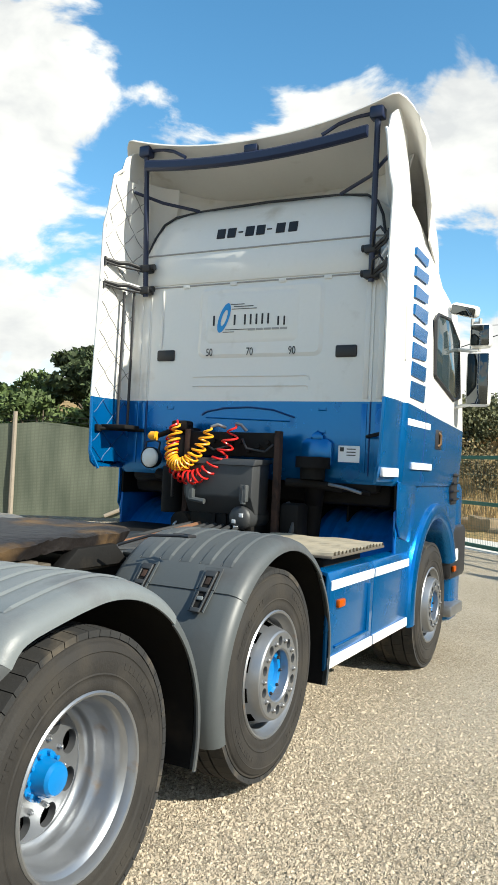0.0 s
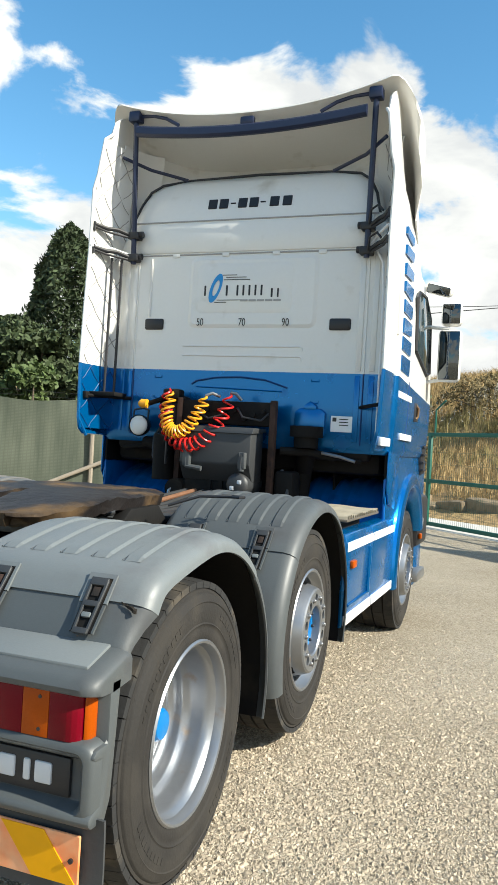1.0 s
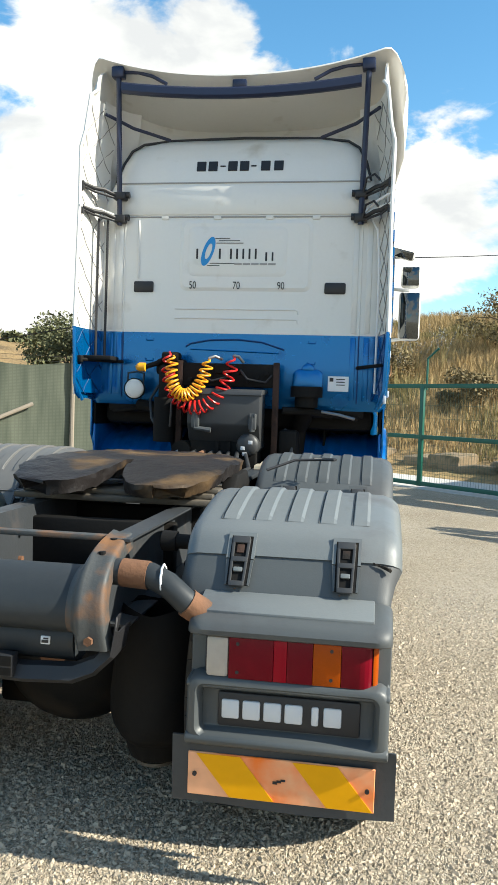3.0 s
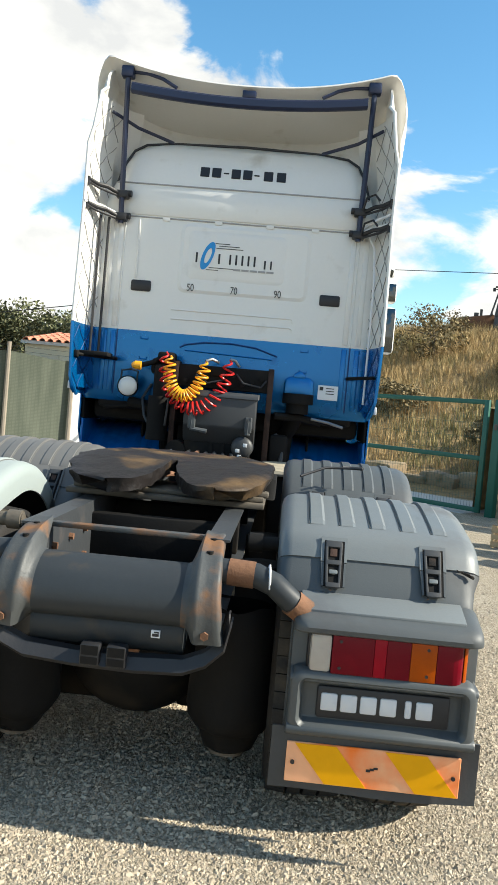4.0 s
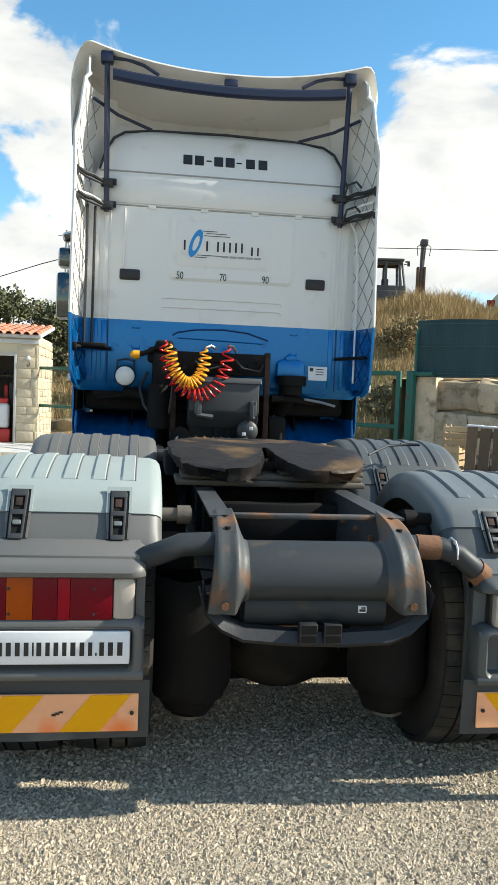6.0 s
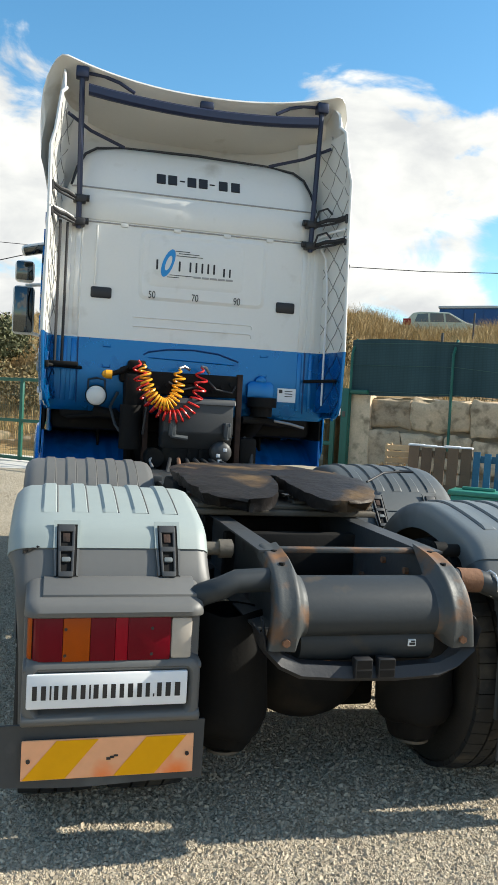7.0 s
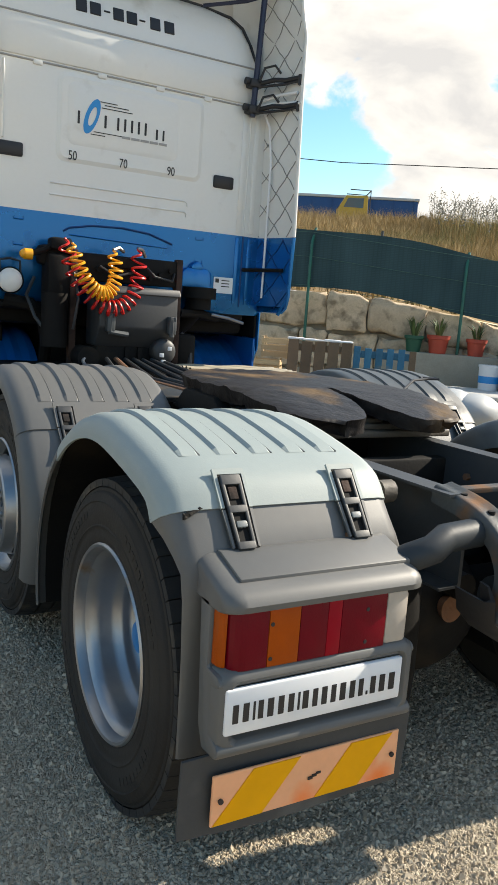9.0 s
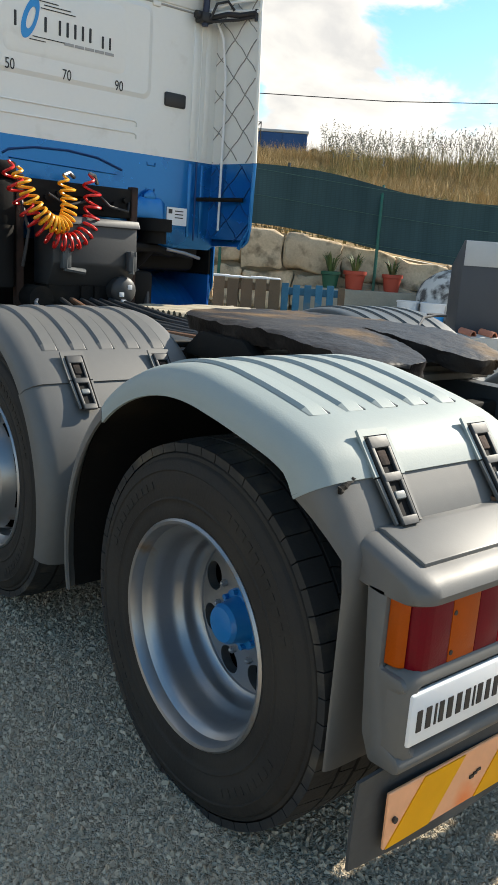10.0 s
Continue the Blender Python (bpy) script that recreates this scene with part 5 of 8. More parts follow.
def mudguard(s, cy, cz, R, rear, front, m_top, m_low, label, bottoms, tail, deep=1.0):
    """A cover over the wheel with five pressed ribs, and the lower sections before and behind it."""
    bm = B()
    arch_shell(bm, s, cy, cz, R, rear, front, 40, deep, square=tail)
    cover = part("mudguard", bm, m_top, truck, label, smooth=0.7)
    for x in (0.665, 0.775, 0.885, 0.995, 1.105):
        bm = B()
        rows = []
        n = 24
        lift = np.interp(x, [0.585, 0.75, 0.9, 1.05, 1.18], [0, 0.003, 0.004, 0.003, 0]) + 0.0008
        for k in range(n + 1):
            a = rear - 13 - (rear - 13 - 62) * k / n
            h = 0.0075 * min(1, k / 0.8, (n - k) / 0.8)
            rows.append([(s * (x + dx), *arch_at(a, cy, cz, R, dz + lift, tail)) for dx, dz in ((-0.026, 0), (-0.022, h), (0.020, h), (0.030, 0))])
        grid(bm, rows)
        part("rib", bm, m_top, cover, smooth=0.3)
        # line in the lower section's colour stands in for the rib's shade
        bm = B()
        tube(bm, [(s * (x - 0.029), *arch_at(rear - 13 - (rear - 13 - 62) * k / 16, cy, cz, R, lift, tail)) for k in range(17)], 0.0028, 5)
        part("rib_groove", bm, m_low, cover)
    # grimy underside: a black liner, added to keep the arch's inside in shade
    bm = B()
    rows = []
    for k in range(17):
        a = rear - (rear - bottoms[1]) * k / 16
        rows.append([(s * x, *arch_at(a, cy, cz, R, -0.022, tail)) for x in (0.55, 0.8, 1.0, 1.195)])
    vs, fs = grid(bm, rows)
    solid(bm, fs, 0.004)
    part("arch_liner", bm, M_ENGINE, cover, "grimy black liner that darkens the underside")
    # front section
    bm = B()
    arch_shell(bm, s, cy, cz, R - 0.006, front + 0.5, bottoms[1], 14)
    part("front_section", bm, m_low, cover, smooth=0.7)
    if not tail:
        bm = B()
        arch_shell(bm, s, cy, cz, R - 0.006, bottoms[0], rear - 0.5, 14)
        part("rear_section", bm, m_low, cover, smooth=0.7)
    else:
        y0, z0 = arch_at(rear - 0.3, cy, cz, R, -0.006, True)
        bm = B()
        rows = []
        back = (0.100, 0.112, 0.108) if s > 0 else (0.078, 0.060, 0.050)
        for y, z, a, deep in ((y0, z0, 148, deep * 0.9), (y0 - 0.034, z0 - 0.046, 150, deep * 0.8), (y0 - 0.064, z0 - 0.090, 152, deep * 0.6), (y0 - 0.084, z0 - 0.135, 162, 0.4),
                              (y0 - back[0], z0 - 0.21, 176, 0.25), (y0 - back[1], 0.66, 182, 0.15), (y0 - back[2], 0.385, 180, 0.15)):
            a = radians(a)
            cap = np.interp(z, [0.40, 0.70, z0 - 0.06, z0], [1.182, 1.190, 1.215, 1.243])
            rows.append([(s * (max(x, 0.60 if z < 0.86 else 0.534) if x < 1.1 else 1.1 + (x - 1.1) * (cap - 1.1) / 0.143), y + dr * deep * math.cos(a), z + dr * deep * math.sin(a)) for x, dr in SEC])
        vs, fs = grid(bm, rows)
        solid(bm, fs, 0.008)
        low = part("rear_section", bm, m_low, cover, smooth=0.7)
    if tail:
        # split and folded lip where the corner of the moulding has been torn
        bm = B()
        xc = 1.205 if s > 0 else 1.19
        rows = []
        for k in range(9):
            f = k / 8
            w = 0.007 * (1 - f) + 0.002
            e = noise.noise_vector(Vector((k * 0.9, s * 3.1, 0.4))) * 0.007
            x, y, z = xc - 0.055 * f, y0 - 0.006 - 0.012 * (1 - f), z0 + 0.004 - 0.016 * (1 - f)
            rows.append([(s * x, y + w * 0.5, z + w * 0.6 + e.x), (s * x + e.y, y - w * 0.7, z + w * 0.35 + e.z), (s * x, y - w + e.x, z - w * 0.8), (s * x, y + w * 0.2, z - w)])
        vs, _ = grid(bm, rows, True)
        bm.faces.new(vs[0]), bm.faces.new(vs[-1])
        part("torn_corner", bm, M_ENGINE, low, "torn plastic corner with a dark gap", smooth=0)
        p, tilt = ((cy - 0.514, cz + R - 0.163) if s > 0 else (cy - 0.507, cz + R - 0.152)), -37.5
    else:
        p, tilt = arch_at(rear - 1, cy, cz, R, 0.010, False), rear - 180
    for x in ((0.725, 1.065) if s > 0 else (0.693, 1.045)):
        latch(s, x, p, tilt, cover, m_top, m_low, 1.08 if not tail else 0.88 if s > 0 else 1.0)
    return cover


rr = mudguard(1, 0.70, 0.50, 0.655, 137, 50, M_GREY, M_GREY_D, "grey plastic mudguard with pressed ribs", (0, -14), True)
rl = mudguard(-1, 0.715, 0.53, 0.652, 135, 50, M_MINT, M_GREY_W, "pale mint-grey plastic mudguard with pressed ribs", (0, -14), True, 1.25)
mudguard(1, 2.09, 0.555, 0.66, 138, 44, M_GREY_D, M_GREY_D, "dark grey plastic mudguard with pressed ribs", (196, -17), False)
mudguard(-1, 2.09, 0.56, 0.635, 138, 44, M_GREY_W, M_GREY_W, "warm grey plastic mudguard with pressed ribs", (196, -17), False)

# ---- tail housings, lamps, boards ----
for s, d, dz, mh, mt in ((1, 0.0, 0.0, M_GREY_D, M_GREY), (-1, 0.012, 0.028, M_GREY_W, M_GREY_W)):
    x0, x1 = (0.605, 1.215) if s > 0 else (0.588, 1.172)
    ox = 0.0 if s > 0 else -0.016
    bm = B()
    prof = [(0.11, 0.82), (0.055, 0.82), (0.055, 0.655), (0.0, 0.652), (-0.012, 0.64), (-0.012, 0.628), (0.0, 0.622), (0.025, 0.618), (0.025, 0.500), (-0.01, 0.488), (-0.022, 0.478), (-0.022, 0.462), (-0.01, 0.450), (0.06, 0.445), (0.085, 0.50)]
    prism(bm, [(y + d, z + dz) for y, z in prof], "x", s * x0, s * x1, 0.008)
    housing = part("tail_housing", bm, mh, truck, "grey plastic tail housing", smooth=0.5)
    # rounded hood over the lamp
    bm = B()
    cap = [(0.175, 0.80), (0.175, 0.868), (0.168, 0.880), (0.15, 0.885), (0.13, 0.884), (0.06, 0.862), (0.01, 0.846), (-0.012, 0.838), (-0.028, 0.826), (-0.037, 0.810), (-0.034, 0.795), (-0.018, 0.788), (0.055, 0.786)]
    rr = 0.05
    ends = [(rr * (1 - math.cos(radians(a))), 1 - 0.26 * (1 - math.sin(radians(a)))) for a in (0, 15, 30, 45, 60, 75, 90)]
    secs = [(x0 + e, k) for e, k in ends] + [(x1 - e, k) for e, k in ends[::-1]]
    up = 0.0 if s > 0 else 0.018
    rows = [[(s * x, 0.12 + (y - 0.12) * k + d, 0.79 + (z - 0.79) * k + dz + up) for y, z in cap] for x, k in secs]
    vs, _ = grid(bm, rows, True)
    bm.faces.new(vs[0]), bm.faces.new(vs[-1])
    part("hood", bm, mh, housing, smooth=0.7)
    # lid in mt, on the right side a lighter grey than the body
    bm = B()
    prism(bm, [(0.17 + d, 0.890 + dz + up), (0.125 + d, 0.8915 + dz + up), (0.018 + d, 0.857 + dz + up), (0.018 + d, 0.843 + dz + up), (0.17 + d, 0.875 + dz + up)], "x", s * (x0 + 0.02), s * (x1 - 0.055), 0.004)
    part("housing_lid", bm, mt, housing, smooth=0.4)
    for x in (0.72, 1.05):
        bm = B()
        cyl(bm, (s * x, 0.146 + d, 0.895 + dz + up), 0.011, 0.010, "z", 10)
        part("bolt", bm, M_RUST, housing)
    # moulded frame round the badge recess
    bm = B()
    rows = []
    for ins, yy in ((0.0, 0.05), (0.004, -0.006), (0.014, -0.016), (0.030, -0.018), (0.040, -0.008), (0.046, 0.024)):
        xa, xb, za, zb = x0 + ins, x1 - ins, 0.452 + dz + ins * 0.9, 0.668 + dz - ins * 0.9
        rows.append([(s * px, yy + d, pz) for px, _, pz in rounded(xa, xb, za, zb, max(0.012, 0.04 - ins * 0.4), 0)])
    grid(bm, rows, True)
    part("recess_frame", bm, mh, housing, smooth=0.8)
    # lamp
    bm = B()
    box(bm, min(s * (0.655 + 2.2 * ox), s * (1.165 + ox)), max(s * (0.655 + 2.2 * ox), s * (1.165 + ox)), 0.02 + d, 0.07 + d, 0.652 + dz, 0.792 + dz + up, 0.008)
    lamp = part("tail_lamp", bm, M_BLACK, truck, "red, orange and clear rear lamp cluster")
    for a, b, m in ((0.663, 0.733, M_CLEAR), (0.734, 0.868, M_REDL), (0.869, 0.908, M_REDB), (0.909, 0.985, M_REDL), (0.986, 1.068, M_ORANGE), (1.069, 1.160, M_REDL)):
        bm = B()
        if s < 0:
            a, b = a + ox - (1.16 - a) * 0.045, b + ox - (1.16 - b) * 0.045
        if b > 1.12:
            # outermost lens, rounded towards the flank
            prism(bm, [(s * px, py + d) for px, py in ((a, -0.012), (b - 0.036, -0.012), (b - 0.022, -0.009), (b - 0.010, -0.001), (b - 0.003, 0.010), (b, 0.024), (b, 0.03), (a, 0.03))], "z", 0.662 + dz, 0.786 + dz + up, 0.002)
        else:
            box(bm, min(s * a, s * b), max(s * a, s * b), -0.012 + d, 0.03 + d, 0.662 + dz, 0.786 + dz + up, 0.012 if m is M_CLEAR else 0.0015)
        part("lens", bm, m, lamp)
    bm = B()
    prism(bm, [(s * (1.1615 + ox), 0.014 + d), (s * (1.170 + ox), 0.020 + d), (s * (1.176 + ox), 0.030 + d), (s * (1.178 + ox), 0.0545 + d), (s * (1.1615 + ox), 0.0545 + d)], "z", 0.664 + dz, 0.784 + dz + up, 0.003)
    part("lens", bm, M_ORANGE, lamp)
    for x, z in ((0.76, 0.768), (0.76, 0.682), (1.04, 0.768), (1.04, 0.682)):
        bm = B()
        cyl(bm, (s * x, -0.0115 + d, z + dz), 0.0055, 0.004, "y", 8)
        part("screw", bm, M_BLACK, lamp)
    # mudflap and marking board
    dz = min(dz, 0.006)
    bm = B()
    rows = []
    for k in range(9):
        u = k / 8
        x = 0.565 + 0.675 * u
        rows.append([(s * x, 0.02 + d + 0.008 * math.sin(u * 5 + z * 9), z + dz) for z in (0.47, 0.40, 0.33, 0.262 + 0.004 * math.sin(u * 7))])
    vs, fs = grid(bm, rows)
    solid(bm, fs, 0.008)
    flap = part("mudflap", bm, M_FLAP, truck, "dark rubber mudflap")
    zb0, zb1 = 0.292 + dz, 0.424 + dz
    xa, xb = 0.617 + ox, 1.180 + ox
    bm = B()
    box(bm, min(s * xa, s * xb), max(s * xa, s * xb), -0.002 + d, 0.006 + d, zb0, zb1, 0.002, seg=1)
    board = part("marking_board", bm, M_BOARD_O, truck, "faded orange and yellow striped marking board")
    W = xb - xa
    slant = 0.105
    for f in (0.045, 0.565):
        bm = B()
        u0, u1 = xa + f * W, xa + (f + 0.24) * W
        hi = [(u0, zb1 - 0.003), (min(u1, xb), zb1 - 0.003)]
        lo = [(min(u1 + slant, xb - 0.002), zb0 + 0.003), (u0 + slant, zb0 + 0.003)]
        prism(bm, [(s * x, z) for x, z in hi + lo], "y", -0.0045 + d, -0.001 + d)
        part("stripe", bm, M_BOARD_Y, board, smooth=0)
    for x in (xa + 0.022, xb - 0.022):
        bm = B()
        cyl(bm, (s * x, -0.006 + d, zb0 + 0.066), 0.007, 0.006, "y", 8)
        part("rivet", bm, M_INK, board)
    bm = B()
    for k in range(3):
        box(bm, min(s * 0.878, s * 0.892) + k * 0.012, max(s * 0.878, s * 0.892) + k * 0.012, -0.0052 + d, -0.003 + d, zb0 + 0.058 + 0.005 * k, zb0 + 0.066 + 0.004 * k)
    part("print_bars", bm, M_INK, board, smooth=0)
    if s > 0:
        # maker's badge, as plain blocks
        bm = B()
        box(bm, 0.70, 1.13, 0.012, 0.028, 0.505, 0.612, 0.008)
        badge = part("badge_plate", bm, M_BLACK, truck, "black badge plate with pale blocks")
        w = 0.060
        for k in range(6):
            x = 0.735 + k * 0.064 - (0.012 if k > 4 else 0)
            ww = 0.022 if k == 4 else w - 0.006
            bm = B()
            box(bm, x - ww / 2 + 0.005, x + ww / 2 + 0.005, 0.006, 0.016, 0.532, 0.590, 0.006)
            part("badge_block", bm, M_SILVER, badge)
    else:
        bm = B()
        box(bm, -1.156, -0.636, -0.024 + d, -0.006 + d, 0.540, 0.654, 0.006)
        plate = part("number_board", bm, M_PLATE, truck, "white plate with a row of black bars")
        x = -1.140
        for k in range(19):
            ww = (0.024, 0.025, 0.009, 0.022, 0.026, 0.025, 0.025, 0.009, 0.026, 0.023, 0.025, 0.023, 0.027, 0.025, 0.022, 0.008, 0.025, 0.027, 0.029)[k]
            hh = 0.010 if k == 15 else 0.046
            bm = B()
            box(bm, x + 0.10 * ww, x + 0.72 * ww, -0.0258 + d, -0.023 + d, 0.571, 0.571 + hh, 0.0, seg=1)
            part("plate_bar", bm, M_INK, plate, smooth=0)
            x += ww + 0.0035

# ---- chassis ----
for s in (1, -1):
    bm = B()
    prism(bm, [(s * 0.28, 0.74), (s * 0.283, 1.03), (s * 0.365, 1.03), (s * 0.365, 1.022), (s * 0.293, 1.018), (s * 0.293, 0.748), (s * 0.365, 0.745), (s * 0.365, 0.737)], "y", 0.16, 6.0)
    rail = part("frame_rail", bm, M_RAIL, truck, "grey channel-section frame rail")
    for y in (0.28, 0.5, 0.72, 0.94):
        for z in (0.82, 0.93):
            bm = B()
            cyl(bm, (s * 0.275, y, z), 0.014, 0.02, "x", 6)
            part("bolt", bm, M_RUST, rail)
# rear cross member: one pressed sheet, a rolled middle that runs out into two ridged end brackets
MID = [(0.085, 0.955), (0.05, 0.960), (0.0, 0.943), (-0.045, 0.910), (-0.070, 0.865), (-0.076, 0.825), (-0.064, 0.790), (-0.036, 0.768), (0.01, 0.757)]
END = [(0.25, 1.035), (0.12, 1.020), (0.03, 0.992), (-0.045, 0.944), (-0.084, 0.880), (-0.092, 0.835), (-0.091, 0.795), (-0.088, 0.762), (-0.084, 0.735)]


def press_line(pts, n=33):
    t = np.linspace(0, len(pts) - 1, n)
    p = np.array(pts)
    q = np.stack([np.interp(t, range(len(pts)), p[:, i]) for i in (0, 1)], 1)
    for _ in range(3):
        q[1:-1] = q[1:-1] * 0.5 + (q[:-2] + q[2:]) * 0.25
    return q


def press_rows(cols):
    """Columns (distance from the middle, rise, drop of the outer flange) to rows of points."""
    mid, end = press_line(MID), press_line(END)
    rows = []
    for a, side, rise in cols:
        w = smooth01((a - 0.246) / 0.034)
        q = mid * (1 - w) + end * w
        d = np.gradient(q, axis=0)
        nrm = np.stack([d[:, 1], -d[:, 0]], 1) / np.linalg.norm(d, axis=1)[:, None]
        nrm *= np.sign(nrm[16, 0]) * -1
        q = q + nrm * rise
        f = np.linspace(0, 1, len(q))
        x = a if a < 0.235 else 0.235 + (a - 0.235) * (1 + 0.34 * f)
        rows.append([(side * float(xx), float(y), float(z)) for xx, (y, z) in zip(x if a >= 0.235 else [a] * len(q), q)])
    return rows


bm = B()
cols = [(abs(-0.24 + 0.02 * k), -1 if k < 12 else 1, 0.0) for k in range(25)]
vs, fs = grid(bm, press_rows(cols))
solid(bm, fs, 0.007)
cross = part("cross_member", bm, M_CHASSIS, truck, "dark grey rolled steel cross member", smooth=0.8)
for s in (1, -1):
    bm = B()
    cols = [(0.240, 0.0), (0.250, 0.001), (0.258, 0.003), (0.265, 0.007), (0.271, 0.010), (0.278, 0.011), (0.286, 0.009), (0.296, 0.005), (0.308, 0.003), (0.322, 0.004), (0.334, 0.004), (0.341, 0.001), (0.345, -0.007), (0.346, -0.02), (0.346, -0.05)]
    vs, fs = grid(bm, press_rows([(a, s, r) for a, r in cols]))
    solid(bm, fs, 0.007)
    br = part("frame_bracket", bm, M_RUSTY, truck, "rust-streaked steel end bracket", smooth=0.8)
    for y, z, ax in ((0.16, 1.028, "z"), (0.05, 1.004, "z"), (-0.09, 0.765, "y")):
        bm = B()
        if ax == "z":
            # solid dark disc: the hole's shade as colour
            cyl(bm, (s * 0.310, y, z - 0.002), 0.011, 0.010, "z", 10)
            part("bolt_hole", bm, M_ENGINE, br)
        else:
            cyl(bm, (s * 0.325, y - 0.008, z), 0.014, 0.014, "y", 6)
            part("bolt", bm, M_RUST, br)
    bm = B()
    tube(bm, [(s * 0.345, 0.06, 0.945), (s * 0.47, 0.055, 0.94), (s * 0.53, 0.035, 0.92), (s * 0.585, 0.03 + (0.03 if s < 0 else 0), 0.875 + (0.02 if s < 0 else 0)), (s * 0.65, 0.06 + (0.04 if s < 0 else 0), 0.825 + (0.02 if s < 0 else 0))], [0.042, 0.041, 0.04, 0.04, 0.04], 14)
    arm = part("lamp_carrier_tube", bm, M_CHASSIS, truck, "bent steel tube")
    for run in ([(0.375, 0.0588, 0.944), (0.462, 0.0555, 0.9405)], [(0.590, 0.032, 0.871), (0.612, 0.042, 0.854), (0.640, 0.056, 0.833)]):
        if s > 0:
            bm = B()
            tube(bm, run, 0.0445, 14)
            part("rust_band", bm, M_RUST, arm)
    if s > 0:
        bm = B()
        tube(bm, [(0.505 + 0.003 * k, 0.047 + 0.049 * math.cos(k), 0.93 + 0.049 * math.sin(k)) for k in [j * 0.7 for j in range(10)]], 0.004, 5)
        part("wire_tie", bm, M_TAPE, arm)
    bm = B()
    cyl(bm, (s * 0.50, 0.35, 1.0), 0.026, 0.16, "x", 12)
    cyl(bm, (s * 0.45, 0.35, 1.0), 0.036, 0.05, "x", 12)
    part("mudguard_bracket", bm, M_OAK if s < 0 else M_ENGINE, truck)
# top tie bar
bm = B()
box(bm, -0.29, 0.29, 0.225, 0.268, 1.008, 1.026, 0.004)
part("tie_bar", bm, M_RUSTY, truck)
# underrun bar
bm = B()
rows = []
pts = [(-0.40, 0.80), (-0.385, 0.735), (-0.33, 0.68), (-0.255, 0.645), (-0.1, 0.632), (0.1, 0.627), (0.26, 0.635), (0.33, 0.665), (0.385, 0.72), (0.40, 0.80)]
for x, z in pts:
    rows.append([(x, -0.02, z + 0.035), (x, -0.05, z + 0.03), (x, -0.065, z), (x, -0.05, z - 0.012), (x, 0.06, z - 0.005)])
vs, fs = grid(bm, rows)
solid(bm, fs, 0.006)
under = part("underrun_bar", bm, M_BLACK, truck, "dark bowed steel underrun bar", smooth=0.6)
for x in (-0.035, 0.05):
    bm = B()
    box(bm, x - 0.032, x + 0.032, -0.085, -0.04, 0.63, 0.70, 0.006)
    blk = part("tow_socket", bm, M_BLACK, under)
    # solid dark plates: the shade inside the socket openings as colour
    bm = B()
    box(bm, x - 0.027, x + 0.027, -0.087, -0.08, 0.636, 0.659)
    box(bm, x - 0.027, x + 0.027, -0.087, -0.08, 0.665, 0.695)
    part("socket_hole", bm, M_ENGINE, blk)
bm = B()
cyl(bm, (0, 0.045, 0.735), 0.075, 0.50, "x", 32)
tank = part("rear_air_tank", bm, M_CHASSIS, truck, "dark grey air tank", smooth=0.5)
bm = B()
box(bm, 0.148, 0.178, -0.035, -0.020, 0.725, 0.750, 0.002)
tag_ = part("type_plate", bm, M_PLATE, tank)
bm = B()
box(bm, 0.152, 0.174, -0.0365, -0.034, 0.730, 0.739)
box(bm, 0.158, 0.174, -0.0365, -0.034, 0.741, 0.746)
part("print_bars", bm, M_INK, tag_, smooth=0)
# axles
for y, z in ((0.69, 0.5), (2.09, 0.56), (5.02, 0.48)):
    bm = B()
    cyl(bm, (0, y, z), 0.07, 1.9, "x", 16)
    if y < 1:
        ball(bm, (0.0, y, z - 0.03), 0.27, 1.08, 0.85, 0.98, 24, 16)
    ax = part("axle", bm, M_ENGINE, truck)
    if y < 1:
        bm = B()
        cyl(bm, (-0.01, y - 0.225, z + 0.03), 0.050, 0.05, "y", 20, 0.035)
        part("differential_cap", bm, M_RUST, ax, "rusty differential cap")
for s in (1, -1):
    for y in (0.95, 1.75):
        bm = B()
        cyl(bm, (s * 0.47, y, 0.68), 0.11, 0.26, "z", 18)
        cyl(bm, (s * 0.47, y, 0.60), 0.125, 0.08, "z", 18)
        part("air_bellows", bm, M_RUBBER, truck)
    bm = B()
    rings = ((0.125, 0.76), (0.140, 0.73), (0.150, 0.68), (0.154, 0.58), (0.157, 0.46), (0.158, 0.37), (0.152, 0.325), (0.136, 0.295), (0.118, 0.285), (0.112, 0.265), (0.098, 0.235), (0.088, 0.215), (0.070, 0.208), (0.001, 0.208))
    grid(bm, [[(s * 0.405 + r * math.cos(q * math.pi / 14), 0.40 + r * math.sin(q * math.pi / 14), z) for q in range(28)] for r, z in rings], True)
    for v in bm.verts:
        v.co += noise.noise_vector(v.co * 9 + Vector((s * 4, 0, 0))) * 0.022
    bel = part("air_bellows", bm, M_ENGINE, truck, "black rubber air suspension bellows", smooth=0.8)
    bm = B()
    cyl(bm, (s * 0.405, 0.40, 0.203), 0.068, 0.012, "z", 24)
    part("bellows_foot", bm, M_OAK, bel)
    bm = B()
    box(bm, s * 0.46 - 0.05, s * 0.46 + 0.05, 0.40, 0.80, 0.22, 0.30, 0.02)
    part("bellows_arm", bm, M_ENGINE, truck)
    # inner wheel house panel, added to stop sun slipping past the front tyre
    bm = B()
    box(bm, s * 0.72 - 0.01, s * 0.72 + 0.01, 4.30, 5.75, 0.42, 1.30, 0.01)
    part("wheel_house_wall", bm, M_ENGINE, truck)
